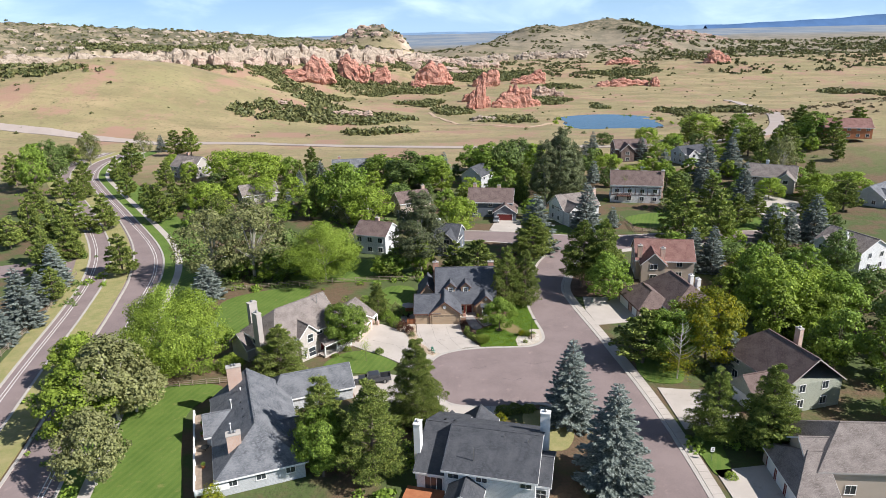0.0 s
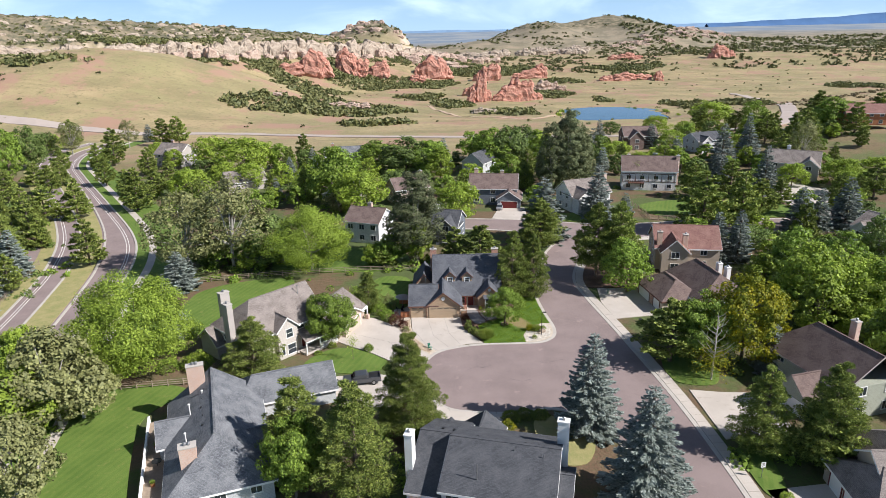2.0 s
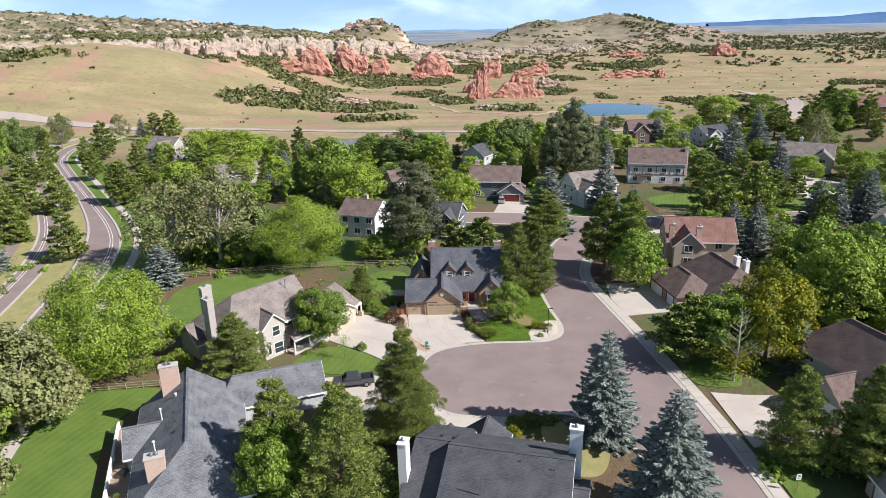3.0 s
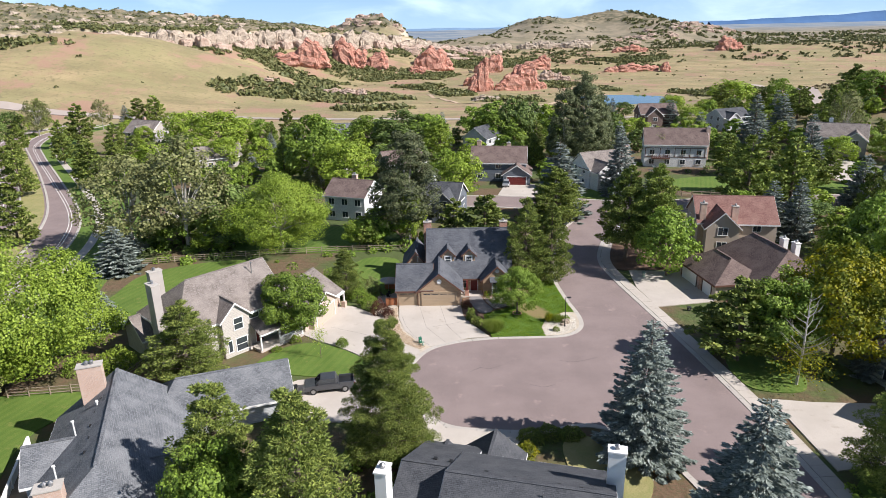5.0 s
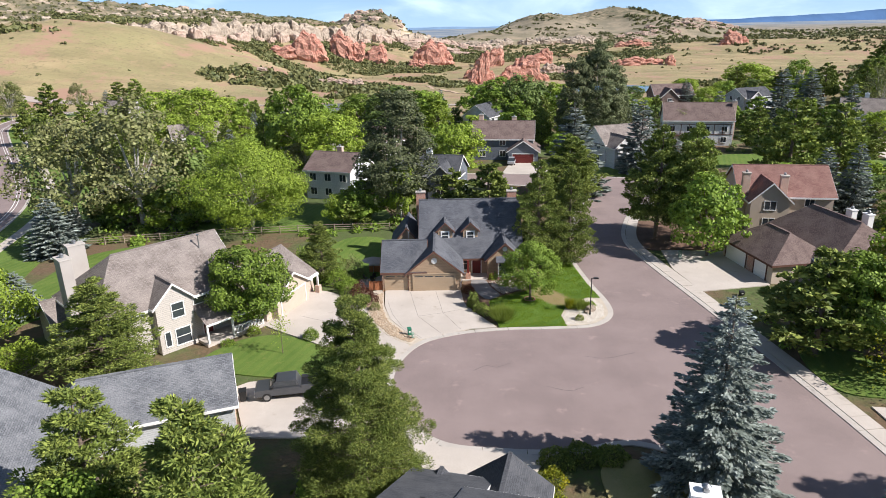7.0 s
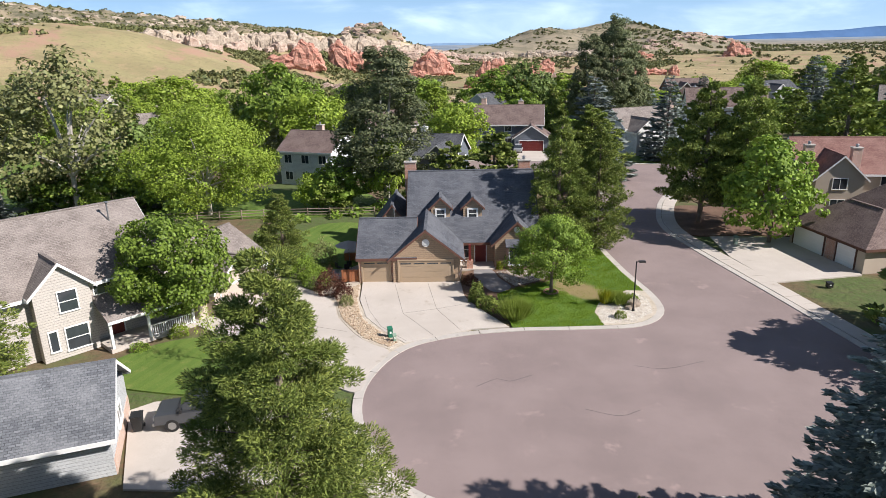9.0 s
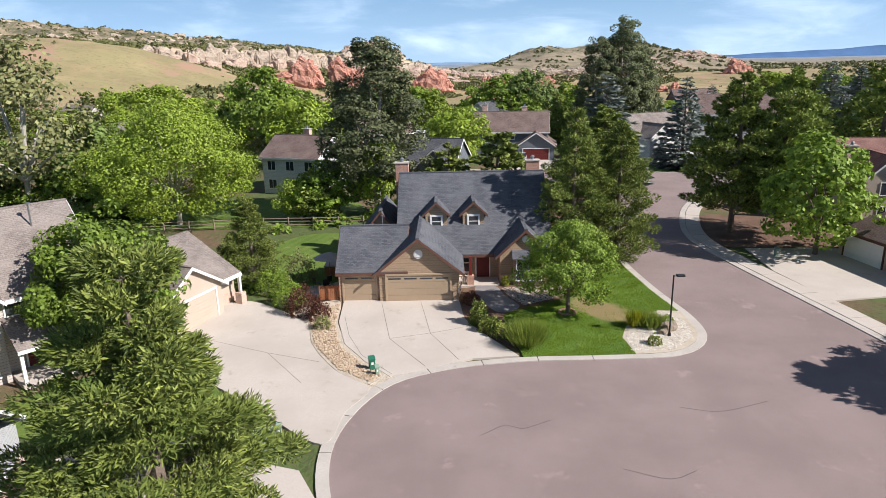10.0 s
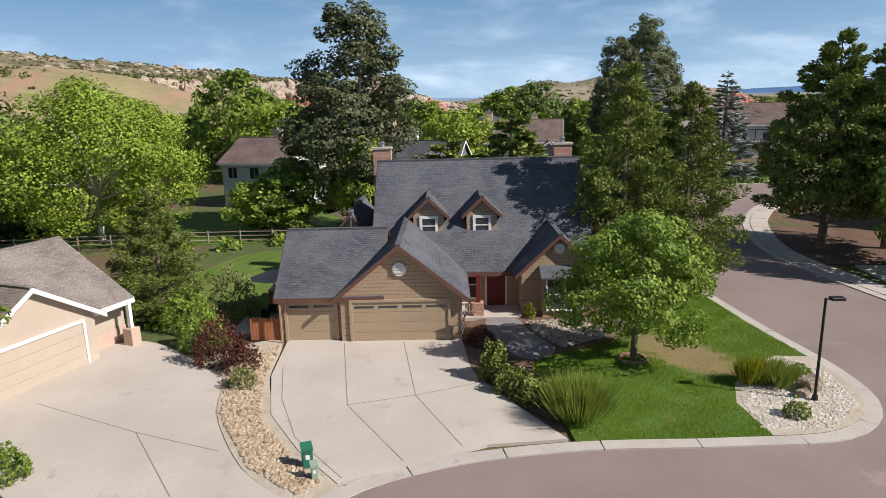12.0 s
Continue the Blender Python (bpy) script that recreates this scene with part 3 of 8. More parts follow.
def slab_walk(pts, width, every, owner_label, z=0.11):
    owner = tagged(new("pavement"), owner_label, "pavement", "", "structure")
    for i in range(0, len(pts) - every, every):
        seg = pts[i:i + every + 1]
        a, b = np.array(seg[0]), np.array(seg[-1])
        d = (b - a) * 0.012
        ribbon("slab", [tuple(a + d), tuple(b - d)], width / 2, width / 2, -0.1, z + 0.008 * ((i * 7) % 3 - 1), CONCRETE, parent=owner)


slab_walk(ST_WALK, 1.55, 2, "pale concrete pavement of square slabs beside the street")

# divided boulevard west of the houses
BLV_R = flow([(-50, 55), (-57, 85), (-63.5, 111), (-69.8, 138), (-75.6, 162), (-86, 184), (-110, 219), (-138, 259), (-158, 291), (-172, 330), (-176, 372)], 2.0)
BLV_L = flow([(-60, 55), (-65.5, 85), (-72, 113), (-78, 140), (-83.6, 160), (-95, 186), (-119, 224), (-146, 263), (-166, 294), (-180, 330), (-184, 372)], 2.0)
BLV_L2 = offset_line(BLV_L, -5.6)
BLV_LL = offset_line(BLV_L2, -5.5)
tagged(ribbon("road_boulevard", BLV_R, 8.4, 0.0, -0.2, 0.03, ASPHALT), "grey asphalt carriageway of the boulevard", "road")
tagged(ribbon("road_boulevard_west", BLV_L2, 5.5, 0.0, -0.2, 0.034, ASPHALT), "grey asphalt carriageway on the far side of the median", "road")
tagged(ribbon("median", BLV_L2, 0.0, 5.2, -0.2, 0.14, LAWN_DRY), "grassy median strip with patchy dry turf", "median")
tagged(ribbon("verge", BLV_R, 0.0, 3.0, -0.2, 0.09, LAWN), "mown green verge beside the boulevard", "verge")
tagged(ribbon("verge_walk", offset_line(BLV_R, 3.9), 0.9, 0.9, -0.2, 0.12, CONCRETE), "pale concrete footpath beside the boulevard", "pavement")
tagged(ribbon("verge_lawn", offset_line(BLV_R, 4.8)[25:], 0.0, 7.5, -0.2, 0.06, LAWN), "mown green grass strip beside the footpath", "lawn")
tagged(ribbon("verge_west", BLV_LL, 3.5, 0.0, -0.2, 0.10, LAWN_DRY), "patchy grass verge of the boulevard", "verge")
for name, line, off in (("kerb_east", BLV_R, 0.0), ("kerb_median_east", BLV_L, 0.3), ("kerb_median_west", BLV_L2, 0.0), ("kerb_west", BLV_LL, 0.0)):
    tagged(ribbon(name, offset_line(line, off), 0.25, 0.25, -0.1, 0.17, KERB), "pale concrete kerb of the boulevard", "kerb")
for name, line, off in (("line_east_a", BLV_R, -1.7), ("line_east_b", BLV_R, -2.3), ("line_west_a", BLV_LL, 1.4), ("line_west_b", BLV_LL, 2.0)):
    tagged(ribbon(name, offset_line(line, off), 0.07, 0.07, 0.0, 0.045, PAINT_LINE), "white painted lane line on the asphalt", "road marking")
side = flow([(-96, 168), (-112, 166), (-135, 158)], 2.0)
tagged(ribbon("road_side", side, 5.5, 5.5, -0.2, 0.042, ASPHALT), "grey asphalt side road joining the boulevard", "road")
# valley road
VAL = flow([(-420, 452), (-270, 428), (-176, 405), (-120, 402), (-28, 372), (60, 356), (140, 352), (200, 400), (236, 480), (255, 560), (300, 640), (310, 730)], 8.0)
tagged(ribbon("road_valley", VAL, 4.5, 4.5, -0.6, 0.35, rough_mat("valley_road", (0.40, 0.33, 0.29), (0.46, 0.39, 0.34), 3.0, 0.05)), "pale road along the valley beyond the houses", "road")
FOOT = flow([(-15, 640), (0, 560), (25, 520), (60, 505), (85, 530), (95, 560)], 6.0)
tagged(ribbon("trail", FOOT, 1.6, 1.6, -0.5, 0.25, rough_mat("trail_dirt", (0.46, 0.33, 0.23), (0.52, 0.39, 0.28), 3.0, 0.1)), "trodden dirt trail through dry grass", "trail")

# ---- trees ----
rng = np.random.default_rng(7)


def quads(c, ax, ay, la, wa, pointed=True):
    """Leaf quads at centres c, along ax and across ay, with lengths la and widths wa."""
    la, wa = la[:, None], wa[:, None]
    if pointed:
        v = np.stack([c - ax * la * 0.5, c + ay * wa * 0.5, c + ax * la * 0.5, c - ay * wa * 0.5], 1)
    else:
        v = np.stack([c - ax * la / 2 - ay * wa / 2, c + ax * la / 2 - ay * wa / 2, c + ax * la / 2 + ay * wa / 2, c - ax * la / 2 + ay * wa / 2], 1)
    return v.reshape(-1, 3)


def unit(v):
    return v / np.maximum(np.linalg.norm(v, axis=-1, keepdims=True), 1e-9)


def leaf_object(name, verts, material, parent):
    n = len(verts) // 4
    me = bpy.data.meshes.new(name)
    me.vertices.add(len(verts))
    me.vertices.foreach_set("co", verts.astype(np.float32).ravel())
    me.loops.add(4 * n)
    me.loops.foreach_set("vertex_index", np.arange(4 * n, dtype=np.int32))
    me.polygons.add(n)
    me.polygons.foreach_set("loop_start", np.arange(0, 4 * n, 4, dtype=np.int32))
    me.update(calc_edges=True)
    me.materials.append(material)
    ob = new(name, me)
    ob.parent = parent
    return ob


def limbs(bm, base, tips, r0):
    for tip in tips:
        a, b = Vector(base), Vector(tip)
        mid = a.lerp(b, 0.5) + Vector((0, 0, 0.10 * (b - a).length))
        add_tube(bm, a, mid, r0 * 0.5, r0 * 0.3, 5)
        add_tube(bm, mid, b, r0 * 0.3, r0 * 0.08, 5)


def facing_leaves(p, n, length, width, pointed=True):
    """Leaves at p whose faces look along n."""
    ax = unit(np.cross(n, rng.normal(size=(len(p), 3))))
    return quads(p, ax, np.cross(n, ax), length, width, pointed)


def leafy(name, h, w, clumps, per, leaf, material, bark=BARK, low=0.22, narrow=1.0, gap=0.0, lobes=15, label="", category="tree"):
    """A broadleaf tree h high and w wide: trunk, limbs and a crown of rounded boughs made of leaf clumps."""
    ob = thing(name, 0, 0, -60, 0, label, category)
    crown_h = h * (1 - low)
    half = np.array((w * 0.5, w * 0.5, crown_h * 0.5))
    # boughs spread evenly round the crown, each a lobe of its own size
    i = np.arange(lobes)
    up = 1 - 2 * (i + 0.5) / lobes
    az = i * 2.39996 + rng.uniform(0, 6.28)
    flat = np.sqrt(1 - up * up)
    d = np.stack([flat * np.cos(az), flat * np.sin(az), up], 1) + rng.normal(0, 0.16, (lobes, 3))
    lobe_r = rng.uniform(0.34, 0.52, lobes)
    lobe_c = unit(d) * (1.0 - lobe_r + rng.uniform(-0.10, 0.05, lobes))[:, None]
    k = rng.choice(lobes, clumps, p=lobe_r ** 2 / (lobe_r ** 2).sum())
    out = unit(rng.normal(size=(clumps, 3)) + 0.5 * unit(lobe_c[k]))
    c = lobe_c[k] + out * (lobe_r[k] * rng.uniform(0.72, 1.0, clumps))[:, None]
    keep = np.linalg.norm(c, axis=1) > 0.42
    if gap:
        keep &= np.sin(c[:, 0] * 7 + c[:, 2] * 5) * np.cos(c[:, 1] * 6 - c[:, 2] * 4) > -1 + gap
    c, out = c[keep], out[keep]
    c = c * half
    c[:, 2] += h * low + crown_h * 0.5
    taper = np.clip(1.15 - narrow * 0.45 * np.clip((c[:, 2] - h * (low + 0.3 * (1 - low))) / (h * 0.7), -0.4, 1), 0.3, 1.2)
    c[:, :2] *= taper[:, None]
    size = w * rng.uniform(0.055, 0.105, len(c))
    k = np.repeat(np.arange(len(c)), per)
    q = unit(rng.normal(size=(len(k), 3)) + 0.35 * out[k])
    p = c[k] + q * (size[k] * rng.uniform(0.45, 1.0, len(k)) ** 0.5)[:, None] * np.array((1.15, 1.15, 0.8))
    n = unit(0.75 * q + 0.7 * out[k] + np.array((0, 0, 0.35)) + 0.62 * rng.normal(size=(len(k), 3)))
    s = leaf * rng.uniform(0.7, 1.35, len(k))
    leaf_object("crown", facing_leaves(p, n, s, s * 0.74), material, ob)
    bm = bmesh.new()
    r0 = 0.018 * h + 0.04
    fork = (0, 0, h * max(low, 0.16) + 0.1 * h)
    add_tube(bm, (0, 0, -0.3), (0.02 * h * 0.3, 0, fork[2] * 0.6), r0, r0 * 0.8, 8)
    add_tube(bm, (0.02 * h * 0.3, 0, fork[2] * 0.6), fork, r0 * 0.8, r0 * 0.62, 8)
    pick = c[rng.choice(len(c), min(15 if gap else 11, len(c)), replace=False)]
    limbs(bm, fork, [tuple(t * np.array((0.85, 0.85, 0.97))) for t in pick if t[2] > fork[2] + 0.2], r0)
    part("trunk", bm, bark, ob)
    return ob


def spruce(name, h, w, n, material, spray=0.42, label="", bare=0.02, category="tree"):
    """A spire of layered, slightly drooping branches thick with needle sprays, round a straight trunk."""
    ob = thing(name, 0, 0, -60, 0, label, category)
    tiers = int(h / 0.62)
    bz = h * (bare + (0.975 - bare) * (np.arange(tiers) + rng.uniform(-0.2, 0.2, tiers)) / tiers)
    per = 11
    z0 = np.repeat(bz, per) + rng.uniform(-0.26, 0.26, tiers * per)
    t = np.clip(z0 / h, 0, 1)
    length = (w / 2) * ((1 - t) ** 0.78 * np.clip(0.80 + 2.2 * t, 0, 1)) * rng.uniform(0.70, 1.10, len(z0)) + 0.12
    az = np.tile(np.arange(per) * 2 * math.pi / per, tiers) + np.repeat(rng.uniform(0, 6.28, tiers), per) + rng.uniform(-0.22, 0.22, len(z0))
    k = rng.choice(len(z0), n, p=length ** 1.15 / (length ** 1.15).sum())
    s = rng.uniform(0.05, 1.0, n) ** 0.55
    dz = -0.20 * s + 0.20 * s ** 2.4
    out = np.stack([np.cos(az[k]), np.sin(az[k]), np.zeros(n)], 1)
    side = np.stack([-np.sin(az[k]), np.cos(az[k]), np.zeros(n)], 1)
    u = rng.uniform(-1, 1, n)
    fan = (1.03 - s) ** 0.6 * u * 0.30 * length[k]
    p = out * (length[k] * s)[:, None] + side * fan[:, None]
    hump = (1 - u * u) * 0.10 * rng.uniform(-0.6, 1.0, n)
    p[:, 2] = z0[k] + dz * length[k] + hump * length[k] ** 0.5
    ax = unit(out + side * (np.sign(fan) * rng.uniform(0.1, 0.8, n))[:, None] + np.stack([np.zeros(n), np.zeros(n), rng.uniform(-0.30, 0.35, n)], 1))
    look_up = unit(0.55 * out + np.array((0, 0, 0.9)) + 0.5 * rng.normal(size=(n, 3)))
    ay = unit(np.cross(ax, look_up))
    la = spray * rng.uniform(0.7, 1.3, n) * (0.6 + 0.4 * (1 - t[k]))
    leaf_object("crown", quads(p, ax, ay, la, la * rng.uniform(0.36, 0.55, n)), material, ob)
    bm = tube((0, 0, -0.3), (0, 0, h * 0.97), 0.016 * h + 0.05, 0.015, 7)
    for i in range(0, len(z0), 7):
        if length[i] > 0.5:
            add_tube(bm, (0, 0, z0[i]), (math.cos(az[i]) * length[i] * 0.8, math.sin(az[i]) * length[i] * 0.8, z0[i] - 0.10 * length[i]), 0.03, 0.008, 4)
    part("trunk", bm, BARK, ob)
    return ob


def pine(name, h, w, clumps, per, needle, material, low=0.08, label="", category="tree", wide=0.22, puff=1.0):
    """A bushy pine: rising branches of uneven length, thick with rounded puffs of needles towards their ends."""
    ob = thing(name, 0, 0, -60, 0, label, category)
    branches = clumps // 5
    t = (np.arange(branches) + rng.uniform(0, 1, branches)) / branches
    t = 1 - (1 - t) ** 0.72
    az = np.arange(branches) * 2.39996 + rng.uniform(-0.5, 0.5, branches)
    reach = (w / 2) * np.clip((1 - t) ** 0.62, 0.10, 1) * np.clip(0.72 + 1.5 * t, 0, 1) * rng.uniform(0.62, 1.18, branches)
    b = np.repeat(np.arange(branches), 5)
    s = np.tile(np.array((1.0, 0.84, 0.70, 0.92, 0.48)), branches) + rng.uniform(-0.06, 0.06, len(b))
    swing = np.tile(np.array((0.0, 0.32, -0.30, -0.18, 0.1)), branches) * rng.uniform(0.5, 1.3, len(b))
    a = az[b] + swing / (0.7 + 0.5 * t[b])
    rise = 0.30 * reach[b] * s ** 1.5
    c = np.stack([np.cos(a) * reach[b] * s, np.sin(a) * reach[b] * s, h * (low + (0.97 - low) * t[b]) + rise - 0.12 * reach[b] + rng.uniform(-0.25, 0.25, len(b))], 1)
    c[:, 2] = np.minimum(c[:, 2], h * 0.985)
    out = unit(np.stack([np.cos(a), np.sin(a), 0.75 + 0 * a], 1))
    size = puff * (0.30 + 0.040 * w) * rng.uniform(0.75, 1.25, len(b)) * (1 - 0.35 * t[b])
    k = np.repeat(np.arange(len(b)), per)
    n = len(k)
    q = unit(rng.normal(size=(n, 3)) + 0.45 * out[k])
    p = c[k] + q * (size[k] * rng.uniform(0.35, 1.0, n) ** 0.6)[:, None] * np.array((1.1, 1.1, 0.72))
    ax = unit(0.9 * q + 0.5 * out[k] + 0.5 * rng.normal(size=(n, 3)))
    ay = unit(np.cross(ax, q + 0.6 * out[k] + 0.5 * rng.normal(size=(n, 3))))
    la = needle * rng.uniform(0.7, 1.3, n)
    leaf_object("crown", quads(p, ax, ay, la, la * wide * rng.uniform(0.8, 1.4, n)), material, ob)
    bm = tube((0, 0, -0.3), (0.01 * h, 0, h * 0.55), 0.016 * h + 0.05, 0.010 * h + 0.02, 8)
    add_tube(bm, (0.01 * h, 0, h * 0.55), (0, 0, h * 0.96), 0.010 * h + 0.02, 0.02, 6)
    for i in range(0, len(b), 5):
        zb = max(h * low * 0.7, c[i, 2] - 0.35 * reach[b[i]])
        add_tube(bm, (0, 0, zb), tuple(c[i]), 0.04, 0.012, 4)
    part("trunk", bm, BARK, ob)
    return ob


def plant(proto, rows, h0, w0, group, label="", turn=0.0):
    """Copies of a tree at rows of (x, y, height, width). Two prototypes take turns."""
    for i, (x, y, h, w) in enumerate(rows):
        src = proto[i % len(proto)]
        m = pose(x, y, ground_z(x, y), 0, 0, turn + 97.0 * i + 31.0 * (i % 5)) @ Matrix.Diagonal((w / w0, w / w0, h / h0, 1))
        ob = copy_thing(src, m)
        ob.name = src.name.split(".")[0]
        tagged(ob, label, "", group)


def retire(protos):
    for p in protos:
        for o in (*p.children_recursive, p):
            bpy.data.objects.remove(o, do_unlink=True)

# ---- houses ----
BROWN_WOOD = rough_mat("dark_stained_wood", (0.09, 0.045, 0.035), (0.14, 0.07, 0.05), 12.0, 1.5, 0.8, 0.3)

def flip(axis, x, y):
    return (x, y) if axis == "x" else (y, x)


def prism(axis, x0, x1, y0, y1, z0, ze, zr):
    """A block with a ridge: eaves at ze, ridge at zr, running along the axis."""
    bm = bmesh.new()
    a0, a1, b0, b1 = (x0, x1, y0, y1) if axis == "x" else (y0, y1, x0, x1)
    bc = (b0 + b1) / 2
    ends = []
    for a in (a0, a1):
        ends.append([bm.verts.new((*flip(axis, a, b), z)) for b, z in ((b0, z0), (b1, z0), (b1, ze), (bc, zr), (b0, ze))])
    for i in range(5):
        j = (i + 1) % 5
        bm.faces.new((ends[0][i], ends[0][j], ends[1][j], ends[1][i]))
    bm.faces.new(ends[0])
    bm.faces.new(ends[1])
    bmesh.ops.recalc_face_normals(bm, faces=list(bm.faces))
    return bm


def slab_between(p, thick):
    """A sloping slab over the corners p."""
    bm = bmesh.new()
    top = [bm.verts.new(q) for q in p]
    low = [bm.verts.new((q[0], q[1], q[2] - thick)) for q in p]
    n = len(p)
    bm.faces.new(top)
    bm.faces.new(low[::-1])
    for i in range(n):
        j = (i + 1) % n
        bm.faces.new((top[j], top[i], low[i], low[j]))
    bmesh.ops.recalc_face_normals(bm, faces=list(bm.faces))
    return bm


def gable(house, axis, x0, x1, y0, y1, z0, ze, zr, wall, roof, trim=None, over=0.45, end=0.35, hip0=0.0, hip1=0.0, fascia=True):
    """A wing with walls and a pitched roof. hip0, hip1: metres by which the ridge stops short of each end."""
    trim = trim or WHITE
    hips = hip0 > 0 or hip1 > 0
    if hips:
        part("wall", box(x0, y0, z0, x1, y1, ze), wall, house)
    else:
        part("wall", prism(axis, x0, x1, y0, y1, z0, ze, zr), wall, house)
    a0, a1, b0, b1 = (x0, x1, y0, y1) if axis == "x" else (y0, y1, x0, x1)
    bc = (b0 + b1) / 2
    slope = (zr - ze) / (bc - b0)
    zo = ze - slope * over
    t = 0.16
    e0 = over if hip0 else end
    e1 = over if hip1 else end
    r0, r1 = a0 - end + (hip0 + end if hip0 else 0), a1 + end - (hip1 + end if hip1 else 0)
    for b in (b0 - over, b1 + over):
        pts = [(a0 - e0, b, zo + t), (a1 + e1, b, zo + t), (r1, bc, zr + t), (r0, bc, zr + t)]
        part("roof", slab_between([(*flip(axis, p[0], p[1]), p[2]) for p in pts], t), roof, house)
        if fascia:
            s = -0.03 if b < bc else 0.03
            q = sorted((b, b + s))
            fx0, fy0 = flip(axis, a0 - e0, q[0])
            fx1, fy1 = flip(axis, a1 + e1, q[1])
            part("fascia", box(min(fx0, fx1), min(fy0, fy1), zo - 0.12, max(fx0, fx1), max(fy0, fy1), zo + t - 0.02), trim, house)
    for hip, a, r in ((hip0, a0 - over, r0), (hip1, a1 + over, r1)):
        if hip:
            pts = [(a, b0 - over, zo + t), (a, b1 + over, zo + t), (r, bc, zr + t)]
            part("roof", slab_between([(*flip(axis, p[0], p[1]), p[2]) for p in pts], t), roof, house)
            if fascia:
                s = sorted((a, a + (0.03 if a > r else -0.03)))
                fx0, fy0 = flip(axis, s[0], b0 - over)
                fx1, fy1 = flip(axis, s[1], b1 + over)
                part("fascia", box(min(fx0, fx1), min(fy0, fy1), zo - 0.12, max(fx0, fx1), max(fy0, fy1), zo + t - 0.02), trim, house)
    if fascia:
        for hip, a, sgn in ((hip0, a0 - end, -1), (hip1, a1 + end, 1)):
            if not hip:
                for b in (b0 - over, b1 + over):
                    pts = [(a, b, zo + t - 0.03), (a + sgn * 0.035, b, zo + t - 0.03), (a + sgn * 0.035, bc, zr + t - 0.03), (a, bc, zr + t - 0.03)]
                    part("rake_board", slab_between([(*flip(axis, p[0], p[1]), p[2]) for p in pts], 0.24), trim, house)
    # ridge cap
    fx0, fy0 = flip(axis, r0, bc - 0.14)
    fx1, fy1 = flip(axis, r1, bc + 0.14)
    part("ridge_cap", box(min(fx0, fx1), min(fy0, fy1), zr + t - 0.10, max(fx0, fx1), max(fy0, fy1), zr + t + 0.02), roof, house)


def face_pose(x, y, z, facing):
    return pose(x, y, z, 0, 0, {"S": 0, "E": 90, "N": 180, "W": 270}[facing])


def put(ob, m):
    ob.data.transform(m)
    return ob


def window(house, x, y, z, w, h, facing="S", bars=1, frame=None, cross=0, edge=0.09):
    """A window centred at x, z in a wall that faces that way at y: frame proud of the wall, panes set back in it."""
    frame = frame or WHITE
    m = face_pose(x, y, z, facing)
    bm = bmesh.new()
    f = edge
    add_box(bm, -w / 2 - f, -0.07, -h / 2 - f, -w / 2, 0.02, h / 2 + f)
    add_box(bm, w / 2, -0.07, -h / 2 - f, w / 2 + f, 0.02, h / 2 + f)
    add_box(bm, -w / 2, -0.07, h / 2, w / 2, 0.02, h / 2 + f)
    for i in range(1, bars + 1):
        u = -w / 2 + w * i / (bars + 1)
        add_box(bm, u - 0.025, -0.05, -h / 2, u + 0.025, 0.02, h / 2)
    for i in range(1, cross + 1):
        u = -h / 2 + h * i / (cross + 1)
        add_box(bm, -w / 2, -0.052, u - 0.03, w / 2, 0.02, u + 0.03)
    win = put(part("window", bm, frame, house), m)
    for i in range(bars + 1):
        u0, u1 = -w / 2 + w * i / (bars + 1), -w / 2 + w * (i + 1) / (bars + 1)
        put(part("pane", box(u0, -0.02, -h / 2, u1, 0.01, h / 2), GLASS, win), m)
    put(part("sill", box(-w / 2 - f - 0.03, -0.12, -h / 2 - f, w / 2 + f + 0.03, 0.02, -h / 2), frame, win), m)
    return win


def garage_door(house, x, y, z, w, h, facing="S", colour=None, frame=None, lights=0):
    """A sectional door in its frame: four rows of raised panels, a row of small panes on top."""
    m = face_pose(x, y, z, facing)
    colour, frame = colour or DOOR_TAN, frame or DOOR_TAN
    bm = bmesh.new()
    add_box(bm, -w / 2 - 0.14, -0.10, 0, -w / 2, 0.02, h + 0.14)
    add_box(bm, w / 2, -0.10, 0, w / 2 + 0.14, 0.02, h + 0.14)
    add_box(bm, -w / 2, -0.10, h, w / 2, 0.02, h + 0.14)
    fr = put(part("garage_frame", bm, frame, house), m)
    rows = 4
    cols = max(2, int(w / 0.62))
    door = None
    for r in range(rows):
        bm = box(-w / 2, -0.035, h * r / rows + 0.006, w / 2, 0.01, h * (r + 1) / rows - 0.006)
        if not (lights and r == rows - 1):
            for c in range(cols):
                u0, u1 = -w / 2 + w * c / cols + 0.07, -w / 2 + w * (c + 1) / cols - 0.07
                add_box(bm, u0, -0.039, h * r / rows + 0.10, u1, -0.03, h * (r + 1) / rows - 0.10)
        if door is None:
            door = put(part("garage_door", bm, colour, house), m)
        else:
            put(part("door_panel", bm, colour, door), m)
    for i in range(lights):
        u0, u1 = -w / 2 + w * i / lights + 0.12, -w / 2 + w * (i + 1) / lights - 0.12
        put(part("pane", box(u0, -0.045, h * 0.85, u1, -0.03, h * 0.905), GLASS, door), m)
    return fr


